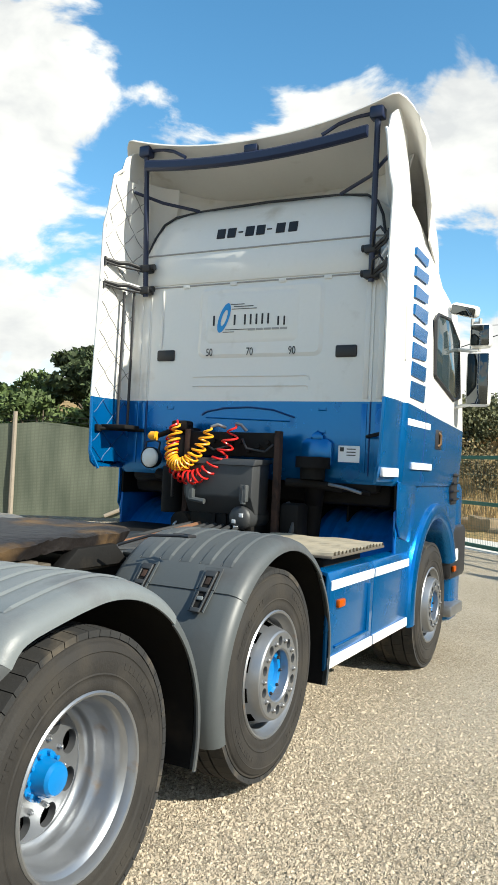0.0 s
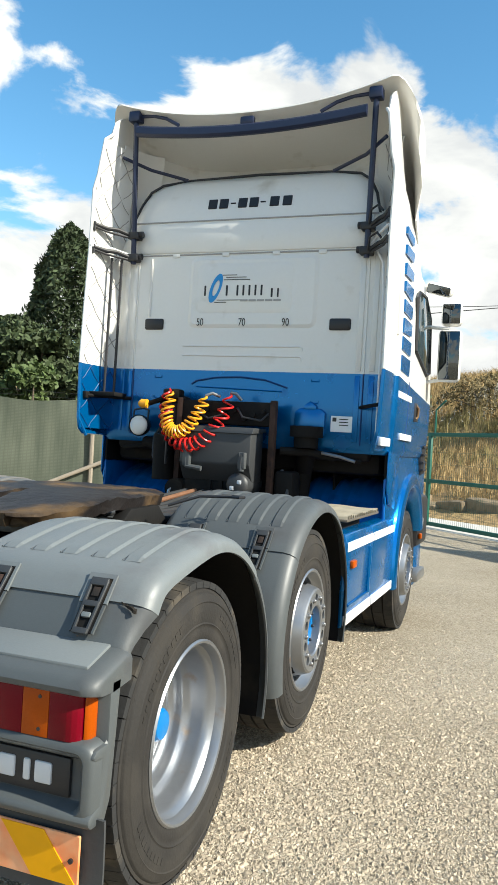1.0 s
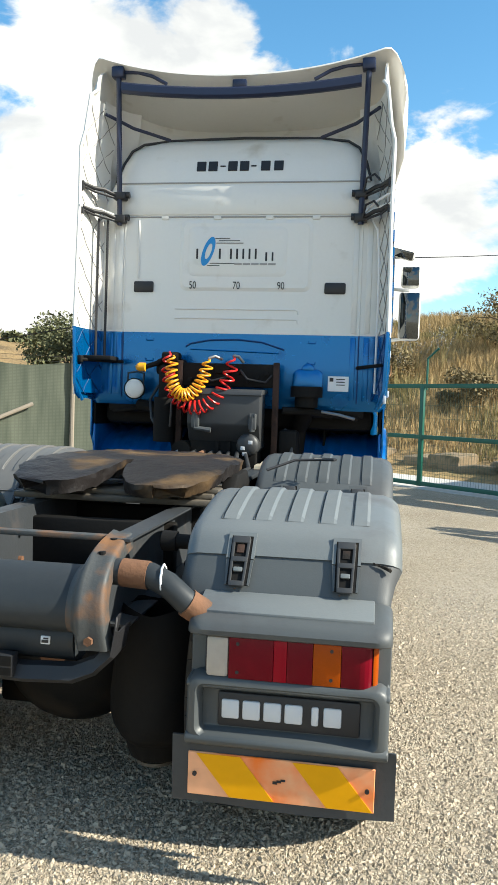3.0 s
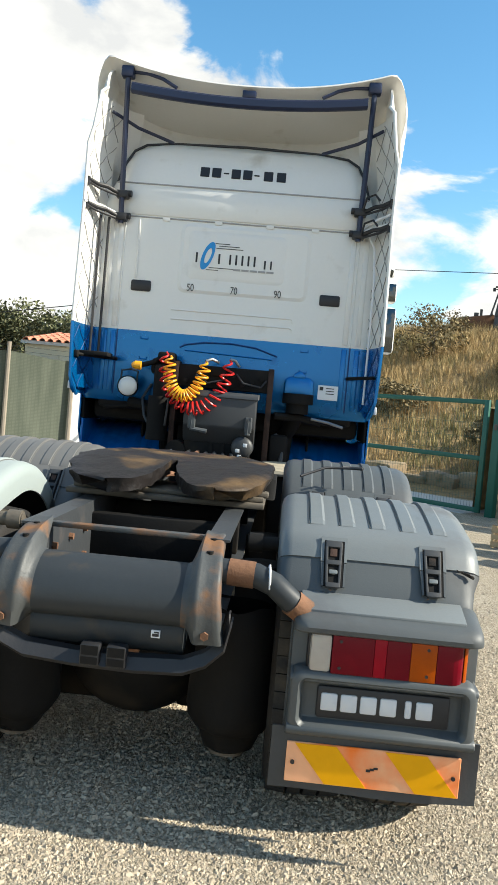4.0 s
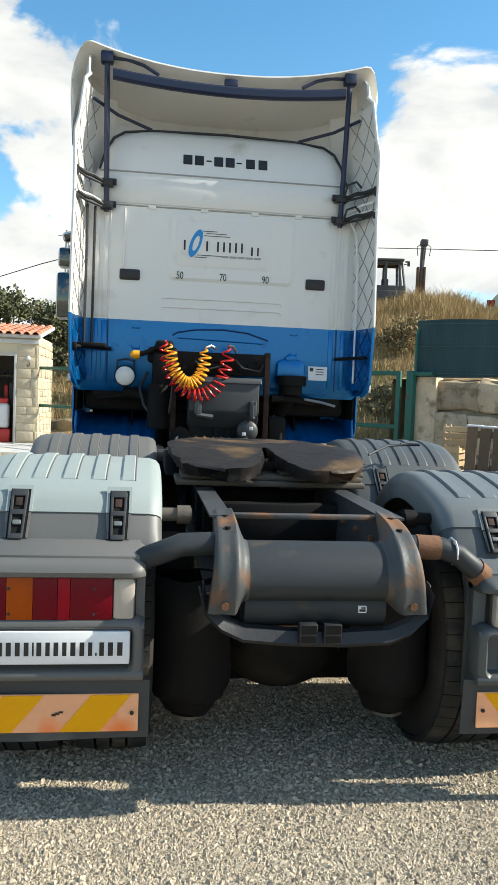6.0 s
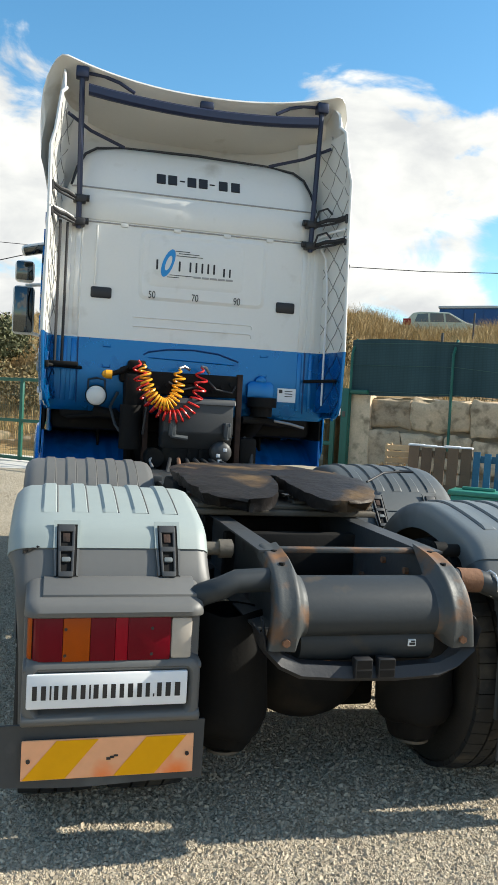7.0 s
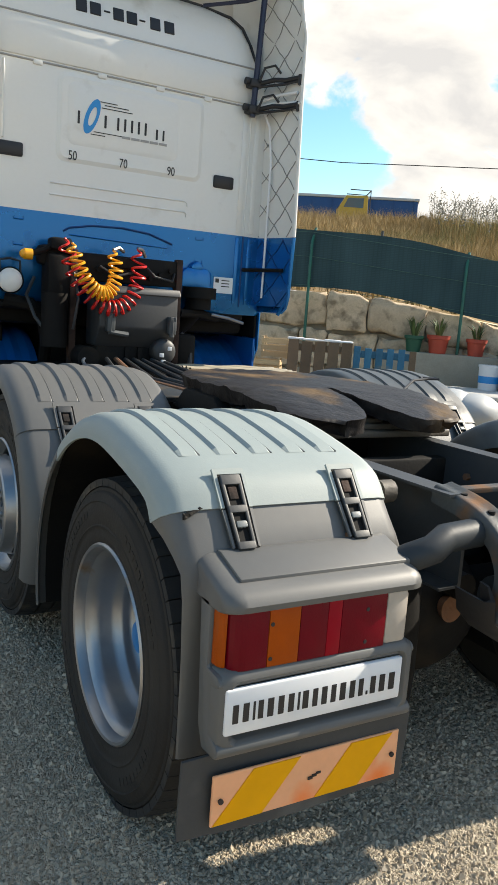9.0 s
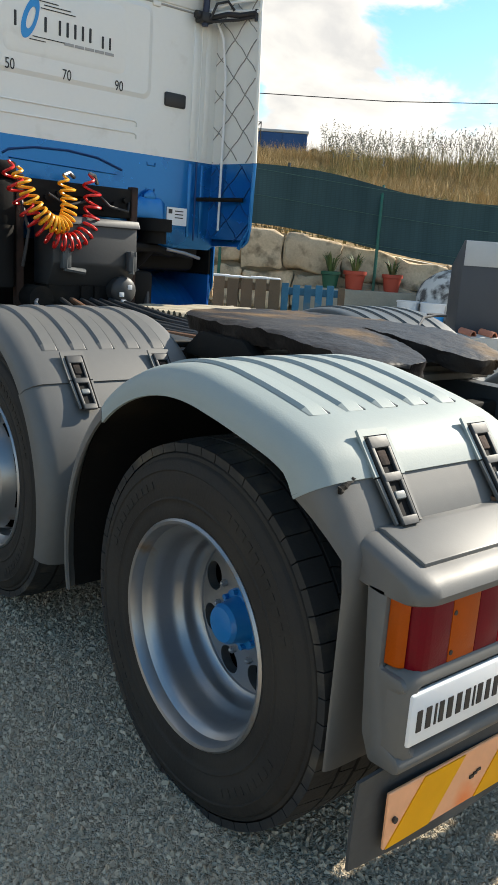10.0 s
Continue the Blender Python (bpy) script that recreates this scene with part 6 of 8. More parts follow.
# boxes added to hide sunlit gravel beyond the axle; the gap leaves one patch
for x0, x1 in ((-0.46, 0.06), (0.135, 0.46)):
    bm = B()
    box(bm, x0, x1, 0.93, 1.02, 0.13, 0.44, 0.03)
    tube(bm, [(x0, 0.97, 0.44), ((x0 + x1) / 2, 0.95, 0.52), (x1, 0.97, 0.44)], 0.03)
    part("axle_link", bm, M_ENGINE, truck)
for y in (0.85, 1.35, 2.4, 3.2):
    bm = B()
    box(bm, -0.335, 0.335, y, y + 0.07, 0.76, 0.98, 0.01)
    part("frame_crossbar", bm, M_ENGINE, truck)
bm = B()
box(bm, -0.30, 0.30, 2.7, 5.6, 0.62, 0.95, 0.04)
box(bm, -0.42, 0.42, 4.3, 5.8, 0.36, 1.44, 0.06)
cyl(bm, (0, 1.6, 0.62), 0.05, 2.4, "y", 12)
part("gearbox", bm, M_ENGINE, truck)

# fifth wheel
def plate_z(x, y):
    return 1.205 - 0.068 * max(0.0, (1.30 - y) / 0.45) ** 1.3


bm = B()
ys = [0.845, 0.852, 0.866, 0.89, 0.92, 0.97, 1.03, 1.10, 1.17, 1.24, 1.30, 1.36, 1.45, 1.55, 1.65, 1.75, 1.85, 1.93, 2.0, 2.05, 2.08]
for s in (1, -1):
    rows = []
    for y in ys:
        xi = np.interp(y, [0.845, 0.852, 0.866, 0.89, 0.95, 1.08, 1.17, 1.30, 1.36], [0.215, 0.165, 0.135, 0.110, 0.075, 0.036, 0.024, 0.018, 0.0])
        xo = np.interp(y, [0.845, 0.852, 0.866, 0.89, 0.97, 1.12, 1.30, 1.5, 1.72, 1.90, 2.02, 2.08], [0.245, 0.290, 0.335, 0.375, 0.425, 0.468, 0.480, 0.487, 0.475, 0.43, 0.34, 0.18])
        rows.append([(s * (xi + (xo - xi) * f), y, plate_z(0, y) - 0.012 * max(0.0, f - 0.9) * 10) for f in (0, 0.06, 0.2, 0.4, 0.6, 0.8, 0.94, 1)])
    vs, fs = grid(bm, rows)
bmesh.ops.remove_doubles(bm, verts=bm.verts, dist=1e-4)
bmesh.ops.recalc_face_normals(bm, faces=bm.faces)
solid(bm, list(bm.faces), 0.058)
bmesh.ops.subdivide_edges(bm, edges=[e for e in bm.edges if e.calc_length() > 0.05], cuts=2, use_grid_fill=True)
for v in bm.verts:
    # caked grease: rough flanks, smoother top
    rough = 0.16 + 0.84 * smooth01((1.215 - v.co.z - 0.068 * max(0.0, (1.30 - v.co.y) / 0.45) ** 1.3) / 0.03)
    v.co += noise.noise_vector(v.co * 13) * 0.011 * rough + noise.noise_vector(v.co * 38) * 0.009 * rough
if max(v.co.z for v in bm.verts) > 1.25:
    bmesh.ops.translate(bm, vec=(0, 0, -0.07), verts=bm.verts)
fifth = part("fifth_wheel", bm, M_GREASE, truck, "greasy black iron coupling plate", smooth=0.5)
for s in (1, -1):
    bm = B()
    prism(bm, [(1.30, 1.05), (1.42, 1.145), (1.70, 1.15), (1.82, 1.05)], "x", s * 0.43, s * 0.50, 0.01)
    part("fifth_wheel_bracket", bm, M_ENGINE, fifth)
bm = B()
box(bm, -0.455, 0.455, 1.02, 1.34, 1.035, 1.062, 0.006)
box(bm, -0.43, 0.45, 1.06, 1.30, 1.063, 1.085, 0.005)
box(bm, -0.45, 0.45, 1.36, 1.80, 1.03, 1.052, 0.006)
for x in (-0.35, 0.1, 0.42):
    box(bm, x - 0.05, x + 0.05, 1.10, 1.20, 1.08, 1.105, 0.008)
part("mounting_plate", bm, M_OAK, truck, "grimy tan mounting plate")
for k in range(7):
    x = -0.25 + 0.08 * k
    bm = B()
    tube(bm, [(x, 2.05, 1.05 + 0.01 * (k % 3)), (x + 0.05, 2.5, 1.04), (x - 0.05 + 0.02 * k, 3.0, 1.05), (x * 0.8, 3.55, 1.12)], 0.014 + 0.003 * (k % 2))
    part("air_pipe", bm, M_RUST if k == 1 else M_BOX, truck)
for a in ((-0.45, -0.2, 2.1, 3.2, 1.06), (0.2, 0.42, 2.1, 2.8, 1.06), (-0.55, -0.42, 2.35, 2.6, 1.09)):
    bm = B()
    box(bm, a[0], a[1], a[2], a[3], 1.03, a[4], 0.008)
    part("frame_cover", bm, M_CHASSIS, truck)
bm = B()
tube(bm, [(0.62, 1.55, 1.165), (0.75, 1.62, 1.215), (0.88, 1.66, 1.22), (0.94, 1.64, 1.222), (0.95, 1.68, 1.222), (0.88, 1.70, 1.222), (0.84, 1.67, 1.222)], 0.007)
part("release_handle", bm, M_INK, fifth)

# catwalk behind the cab
bm = B()
box(bm, 0.36, 1.195, 2.78, 3.74, 1.050, 1.066, 0.004)
walkway = part("catwalk", bm, M_OAK, truck, "beige ribbed tread plate")
for k in range(15):
    y = 2.80 + k * 0.063
    bm = B()
    rows = []
    for j in range(25):
        x = 0.365 + 0.0345 * j
        w = 0.004 * math.sin(j * 1.9 + k * 0.4)
        h = 0.004 * math.sin(j * 0.55 + k * 1.3)
        rows.append([(x, y + 0.001, 1.066), (x, y + 0.006 + w, 1.082 + h), (x, y + 0.020 + w, 1.089 + h), (x, y + 0.034 + w, 1.082 + h), (x, y + 0.040, 1.066)])
    grid(bm, rows)
    part("tread_rib", bm, M_CHEQ, walkway)
bm = B()
box(bm, 0.44, 1.12, 2.85, 3.5, 0.55, 1.052, 0.03)
part("tool_locker", bm, M_ENGINE, truck)
bm = B()
box(bm, -1.12, -0.44, 2.85, 4.1, 0.50, 1.05, 0.05)
part("fuel_tank", bm, M_ENGINE, truck)

# side skirts with tapes
for s in (1, -1):
    skirt_parts = []
    for y0, y1 in ((2.70, 3.46), (3.47, 4.25)):
        bm = B()
        prism(bm, [(s * 1.19, 0.44), (s * 1.215, 0.45), (s * 1.225, 0.93), (s * 1.205, 0.985), (s * 1.13, 1.0), (s * 1.13, 0.99), (s * 1.19, 0.96)], "y", y0, y1, 0.006)
        sk = part("side_skirt", bm, M_BLUE, truck, "blue side skirt panel")
        for z0, z1 in ((0.885, 0.94), (0.455, 0.515)):
            bm = B()
            box(bm, s * 1.2225 - 0.006, s * 1.2225 + 0.006, y0 + 0.01, y1 - 0.01, z0, z1, 0.002, seg=1)
            part("reflective_tape", bm, M_TAPE, sk, "white reflective tape")
        if y0 < 3:
            bm = B()
            tube(bm, [(s * 1.222, 3.36, 0.56), (s * 1.224, 3.36, 0.86)], 0.012)
            tube(bm, [(s * 1.221, 2.80, 0.56), (s * 1.221, 3.36, 0.56)], 0.008)
            part("pressed_line", bm, M_BLUE, sk)
            bm = B()
            box(bm, s * 1.23 - 0.015, s * 1.23 + 0.015, 2.80, 2.90, 0.78, 0.825, 0.008)
            part("side_marker", bm, M_ORANGE, sk, "orange side marker lamp")

# front wheel arches and cab foot
for s in (1, -1):
    cy, cz = 5.02, 0.52
    bm = B()
    rows = []
    for k in range(29):
        a = radians(22 + 166 * k / 28)
        row = []
        for x, r in ((1.02, 0.575), (1.20, 0.575), (1.235, 0.59), (1.25, 0.62), (1.25, 0.66), (1.235, 0.69), (1.21, 0.70)):
            row.append((s * x, cy + r * 1.05 * math.cos(a), cz + 0.02 + r * 1.12 * math.sin(a)))
        rows.append(row)
    vs, fs = grid(bm, rows)
    solid(bm, fs, 0.008)
    arch = part("wheel_arch", bm, M_BLUE_M, truck, "bright blue wheel arch", smooth=0.7)
    bm = B()
    rows = []
    for k in range(25):
        a = radians(24 + 161 * k / 24)
        y, z = cy + 0.70 * 1.04 * math.cos(a), cz + 0.70 * 1.07 * math.sin(a)
        yt = min(max(cy + 1.05 * math.cos(a), 3.99), 5.9)
        rows.append([(s * 1.215, y, z), (s * 1.20, (y + yt) / 2, (z + 1.48) / 2 if z > 0.9 else z + 0.1), (s * 1.185, yt, 1.48 if 20 < math.degrees(a) < 160 else max(z, 0.6) + (0.9 if yt < 4.2 else 0.5) * 0.6)])
    vs, fs = grid(bm, rows)
    solid(bm, fs, 0.01)
    part("arch_panel", bm, M_BLUE, arch, smooth=0.7)
    bm = B()
    prism(bm, [(3.98, 1.20), (4.06, 1.10), (4.30, 1.05), (4.42, 1.2), (4.42, 1.49), (3.98, 1.49)], "x", s * 1.192, s * 1.205, 0.004)
    part("cab_foot", bm, M_BLUE, arch, smooth=0.5)
    # ribbed inner wing
    bm = B()
    rows = []
    for k in range(13):
        a = radians(95 + 85 * k / 12)
        rows.append([(s * x, cy + 0.80 * math.cos(a) - 0.30, cz + 0.66 * math.sin(a) + 0.08 + (0.012 if j % 2 else 0)) for j, x in enumerate([0.50 + 0.052 * i for i in range(14)])])
    vs, fs = grid(bm, rows)
    solid(bm, fs, 0.006)
    part("inner_wing", bm, M_BLUE_I, arch, smooth=0.3)
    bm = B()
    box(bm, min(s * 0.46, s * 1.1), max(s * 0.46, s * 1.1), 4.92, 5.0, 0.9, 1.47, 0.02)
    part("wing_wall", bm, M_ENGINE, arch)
    # side wall in two strips: black above, blue below
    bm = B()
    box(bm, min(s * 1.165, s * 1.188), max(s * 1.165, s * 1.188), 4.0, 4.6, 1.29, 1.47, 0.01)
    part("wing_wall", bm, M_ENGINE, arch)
    bm = B()
    box(bm, min(s * 1.165, s * 1.188), max(s * 1.165, s * 1.188), 4.0, 4.6, 0.95, 1.285, 0.01)
    part("wing_wall", bm, M_BLUE_I, arch)
    # bumper end and step
    bm = B()
    box(bm, min(s * 0.6, s * 1.21), max(s * 0.6, s * 1.21), 5.68, 6.25, 0.62, 1.1, 0.05)
    bump = part("bumper_end", bm, M_BLACK, truck)
    bm = B()
    box(bm, min(s * 0.9, s * 1.22), max(s * 0.9, s * 1.22), 5.66, 5.9, 0.78, 0.9, 0.02)
    part("bumper_trim", bm, M_TAPE, bump)
    bm = B()
    box(bm, s * 1.22 - 0.012, s * 1.22 + 0.012, 5.70, 5.78, 0.70, 0.75, 0.006)
    part("side_marker", bm, M_ORANGE, bump)
    bm = B()
    box(bm, min(s * 0.9, s * 1.23), max(s * 0.9, s * 1.23), 5.65, 6.1, 0.30, 0.40, 0.02)
    part("step", bm, M_STEEL, bump)
bm = B()
box(bm, -1.16, 1.16, 5.9, 6.3, 0.2, 1.5, 0.08)
part("front_panel", bm, M_BLUE, truck)
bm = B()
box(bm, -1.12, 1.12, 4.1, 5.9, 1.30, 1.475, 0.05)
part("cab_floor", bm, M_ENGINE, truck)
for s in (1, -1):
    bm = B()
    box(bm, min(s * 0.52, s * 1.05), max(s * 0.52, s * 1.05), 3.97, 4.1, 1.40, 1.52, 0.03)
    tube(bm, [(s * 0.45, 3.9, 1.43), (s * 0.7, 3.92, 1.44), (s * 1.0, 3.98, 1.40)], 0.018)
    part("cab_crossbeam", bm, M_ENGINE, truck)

# gear rack behind the cab
bm = B()
box(bm, 0.35, 0.394, 3.72, 3.78, 1.03, 1.815, 0.004)
rack_ob = part("equipment_rack", bm, M_RUST_D, truck, "rust-streaked black steel rack")
bm = B()
box(bm, -0.407, -0.363, 3.72, 3.78, 1.03, 1.815, 0.004)
part("rack_post", bm, M_RUST_D, rack_ob)
bm = B()
box(bm, -0.37, 0.36, 3.73, 3.80, 1.62, 1.80, 0.012)
for k in range(9):
    cyl(bm, (-0.30 + 0.075 * k, 3.72, 1.70 + 0.03 * ((k * 7) % 3 - 1)), 0.018, 0.04, "y", 8)
box(bm, -0.10, 0.02, 3.70, 3.74, 1.72, 1.79, 0.01)
part("rack_beam", bm, M_ENGINE, rack_ob)
bm = B()
prism(bm, [(3.55, 1.28), (3.52, 1.33), (3.53, 1.56), (3.58, 1.585), (3.80, 1.585), (3.80, 1.2), (3.6, 1.2)], "x", -0.27, 0.285, 0.012)
bbox = part("battery_box", bm, M_BOX, truck, "charcoal plastic battery box", smooth=0.4)
bm = B()
prism(bm, [(3.515, 1.555), (3.54, 1.60), (3.82, 1.605), (3.82, 1.575), (3.53, 1.555)], "x", -0.285, 0.30, 0.006)
part("box_lid", bm, M_BOX, bbox, smooth=0.4)
for x in (-0.20, 0.235):
    bm = B()
    box(bm, x - 0.028, x + 0.028, 3.482, 3.53, 1.30, 1.42, 0.008)
    tube(bm, [(x, 3.50, 1.40), (x, 3.50, 1.30), (x + (0.12 if x < 0 else -0.0), 3.50, 1.285)], 0.020)
    for k in (-1, 1):
        box(bm, x + k * 0.016 - 0.006, x + k * 0.016 + 0.006, 3.48, 3.52, 1.39, 1.42, 0.002)
    part("box_clip", bm, M_GREY_D, bbox, "grey plastic clip")
bm = B()
box(bm, -0.26, 0.26, 3.60, 3.85, 0.98, 1.21, 0.02)
box(bm, -0.06, -0.03, 3.58, 3.62, 0.99, 1.2)
box(bm, 0.03, 0.06, 3.58, 3.62, 0.99, 1.2)
part("box_support", bm, M_ENGINE, truck)
bm = B()
cyl(bm, (0.20, 3.68, 1.185), 0.085, 0.30, "y", 24)
ball(bm, (0.20, 3.53, 1.185), 0.085, 1, 0.45, 1)
at = part("air_tank", bm, M_BOX, truck, "dark air tank with two stickers", smooth=0.6)
for x, z in ((0.17, 1.16), (0.225, 1.205), (0.185, 1.115)):
    bm = B()
    box(bm, x - 0.016, x + 0.016, 3.493, 3.51, z - 0.014, z + 0.014, 0.002)
    part("sticker", bm, M_SILVER, at)
bm = B()
cyl(bm, (-0.32, 3.66, 1.12), 0.075, 0.2, "y", 20)
cyl(bm, (-0.505, 3.74, 1.35), 0.085, 0.35, "z", 16)
box(bm, -0.56, -0.40, 3.72, 3.90, 1.45, 1.78, 0.03)
tube(bm, [(-0.47, 4.1, 1.0), (-0.48, 4.0, 1.2), (-0.53, 3.92, 1.36), (-0.62, 3.9, 1.44), (-0.78, 3.95, 1.46)], 0.045, 10)
part("valve_block", bm, M_ENGINE, truck)
# exhaust and intake on the other side
bm = B()
cyl(bm, (0.60, 3.86, 1.60), 0.125, 0.08, "z", 22)
cyl(bm, (0.60, 3.86, 1.53), 0.09, 0.10, "z", 22)
tube(bm, [(0.60, 3.9, 1.5), (0.57, 4.0, 1.4), (0.52, 4.1, 1.3), (0.50, 4.1, 1.05)], 0.07, 12)
tube(bm, [(0.42, 3.8, 1.45), (0.62, 3.86, 1.45), (0.80, 3.95, 1.42)], 0.03)
box(bm, 0.40, 0.55, 3.75, 3.95, 1.03, 1.3, 0.03)
part("air_intake", bm, M_ENGINE, truck, "black intake stack")
bm = B()
tube(bm, [(0.72, 3.88, 1.45), (0.86, 3.86, 1.43), (0.98, 3.85, 1.40)], 0.012)
part("brake_pipe", bm, M_STEEL, truck)
# work lamp
bm = B()
lathe_pts = [(0.085, 0.0), (0.085, 0.03), (0.075, 0.07), (0.03, 0.09)]
rows = []
for r, o2 in lathe_pts:
    rows.append([(-0.777 + r * math.cos(2 * math.pi * k / 28), 3.80 + o2, 1.585 + r * math.sin(2 * math.pi * k / 28)) for k in range(28)])
grid(bm, rows, True)
tube(bm, [(-0.84, 3.82, 1.62), (-0.84, 3.84, 1.71), (-0.77, 3.86, 1.725), (-0.71, 3.84, 1.71), (-0.71, 3.82, 1.62)], 0.008)
wl = part("work_lamp", bm, M_BLACK, truck, "round black work lamp with a clear lens")
bm = B()
ball(bm, (-0.777, 3.805, 1.585), 0.078, 1, 0.35, 1, 24, 12)
part("lens", bm, M_LENS_W, wl)
# coupling head with yellow cap
bm = B()
box(bm, -0.60, -0.36, 3.78, 3.90, 1.70, 1.83, 0.03)
box(bm, -0.54, -0.40, 3.72, 3.84, 1.80, 1.88, 0.02)
tube(bm, [(-0.70, 3.75, 1.75), (-0.58, 3.76, 1.79), (-0.48, 3.78, 1.86), (-0.40, 3.76, 1.83)], 0.02)
head = part("coupling_bracket", bm, M_ENGINE, truck)
bm = B()
cyl(bm, (-0.69, 3.72, 1.755), 0.035, 0.05, "x", 16)
ball(bm, (-0.715, 3.72, 1.755), 0.03)
part("coupling_cap", bm, M_HOSE_Y, head, "yellow coupling cap")


def coil(name, a, b, sag, rad, turns, hose_r, m, label, sy=0.0):
    """A spiral hose hung between two points."""
    a, b = Vector(a), Vector(b)
    n = turns * 12
    low = Vector((0, -0.28, -sag * 1.33))
    path = [(1 - t) ** 3 * a + 3 * t * (1 - t) ** 2 * (a + low) + 3 * t * t * (1 - t) * (b + low) + t ** 3 * b for t in [k / n for k in range(n + 1)]]
    pts = []
    for k, p in enumerate(path):
        d = (path[min(k + 1, n)] - path[max(k - 1, 0)]).normalized()
        u = Vector((0, 1, 0))
        v = d.cross(u).normalized()
        an = 2 * math.pi * k / 12
        g = min(1.0, k / 10, (n - k) / 10)
        pts.append(p + (u * math.cos(an) + v * math.sin(an)) * rad * g)
    bm = B()
    tube(bm, pts, hose_r, 6)
    return part(name, bm, m, truck, label, smooth=1.0)


coil("air_hose", (-0.425, 3.66, 1.85), (-0.145, 3.66, 1.83), 0.30, 0.044, 19, 0.0085, M_HOSE_Y, "yellow coiled air hose")
coil("air_hose", (-0.465, 3.69, 1.88), (0.04, 3.70, 1.86), 0.42, 0.048, 18, 0.0085, M_HOSE_R, "red coiled air hose")
bm = B()
tube(bm, [(0.04, 3.70, 1.86), (0.08, 3.71, 1.855), (0.115, 3.74, 1.81)], 0.012)
part("hose_end", bm, M_STEEL, truck)
bm = B()
tube(bm, [(-0.145, 3.66, 1.83), (-0.10, 3.68, 1.85), (-0.05, 3.72, 1.83)], 0.012)
part("hose_end", bm, M_STEEL, truck)
# pipes and cables in the dark space behind the cab
for pts, r, m in (([(-0.60, 3.9, 1.62), (-0.66, 3.86, 1.50), (-0.62, 3.78, 1.36), (-0.52, 3.7, 1.22)], 0.012, M_BOX),
                  ([(0.44, 3.80, 1.30), (0.52, 3.78, 1.22), (0.50, 3.75, 1.08)], 0.02, M_BOX),
                  ([(-0.30, 3.60, 1.18), (-0.36, 3.56, 1.10), (-0.34, 3.5, 1.05)], 0.012, M_STEEL),
                  ([(-0.42, 3.62, 1.66), (-0.40, 3.56, 1.50), (-0.42, 3.6, 1.30)], 0.010, M_BLACK),
                  ([(0.10, 3.70, 1.75), (0.16, 3.66, 1.68), (0.30, 3.68, 1.66), (0.34, 3.74, 1.72)], 0.009, M_BLACK),
                  ([(-0.22, 3.70, 1.72), (-0.12, 3.67, 1.66), (0.02, 3.69, 1.70)], 0.009, M_BLACK)):
    bm = B()
    tube(bm, pts, r, 8)
    part("pipe", bm, m, truck)


# ---- fences and gate ----
def fence_post(parent, p, h, r, m, lean=(0, 0), name="post"):
    bm = B()
    tube(bm, [(p[0], p[1], -0.1), (p[0] + lean[0] * 0.5, p[1] + lean[1] * 0.5, h / 2), (p[0] + lean[0], p[1] + lean[1], h)], [r, r * 0.97, r * 0.9], 8)
    return part(name, bm, m, parent)


screen = thing("screen_fence", "faded green screening cloth on timber posts", "fence")
bm = B()
rows = []
for k in range(61):
    u = -14 + 19.0 * k / 60
    p = LP + LE * u
    row = []
    for j in range(9):
        z = 0.10 + 2.25 * j / 8
        d = 0.05 * noise.noise(Vector((u * 0.9, z * 0.8, 1))) + 0.02 * math.sin(u * 3)
        row.append((p.x + LN.x * d, p.y + LN.y * d, z + (0.05 * math.sin(u * 2.4) if j == 8 else 0)))
    rows.append(row)
vs, fs = grid(bm, rows)
solid(bm, fs, 0.004)
part("cloth", bm, M_NET_L, screen, smooth=1.0)
for u in (-12.2, -7.6, -2.75, 0.9, 3.2, 4.9):
    p = LP + LE * u - LN * 0.09
    fence_post(screen, p, 2.62, 0.06, M_POST_W, (random.uniform(-0.05, 0.05), 0))
for a, b in (((-0.5, 0.15), (2.2, 1.35)),):
    p0, p1 = LP + LE * a[0] - LN * 0.15, LP + LE * b[0] - LN * 0.12
    bm = B()
    tube(bm, [(p0.x, p0.y, a[1]), (p1.x, p1.y, b[1])], 0.05)
    part("brace", bm, M_POST_W, screen)
bm = B()
for z in (2.42, 2.54):
    tube(bm, [(LP + LE * u - LN * 0.05) + Vector((0, 0, z)) for u in (-12.2, -7.6, -2.75, 0.9, 4.9)], 0.004, 4)
part("wire", bm, M_CABLE, screen)

netf = thing("net_fence", "dark green screening net on green steel posts above the wall", "fence")
bm = B()
rows = []
for k in range(71):
    u = 0.02 + 19.7 * k / 70
    row = []
    for j in range(7):
        z = wall_top(u) + 0.02 + 0.98 * j / 6
        d = 0.12 + 0.04 * noise.noise(Vector((u * 1.1, z, 5)))
        p = wall_pt(u, -d, z + (0.025 * math.sin(u * 2.2) if j == 6 else 0) - (0.03 * math.sin(u * 1.3 + 1) if j == 0 else 0))
        row.append(p)
    rows.append(row)
vs, fs = grid(bm, rows)
solid(bm, fs, 0.004)
part("net", bm, M_NET_G, netf, smooth=1.0)
for u in (0.04, 1.87, 4.45, 7.0, 9.6):
    bm = B()
    p = wall_pt(u, -0.20)
    h = wall_top(u) - 1.66
    tube(bm, [(p.x, p.y, 0.95), (p.x, p.y, 2.38 + h), (p.x + 0.02, p.y + 0.02, 2.45 + h), (p.x + 0.14, p.y + 0.12, 2.68 + h)], 0.026)
    part("post", bm, M_GATE, netf)
bm = B()
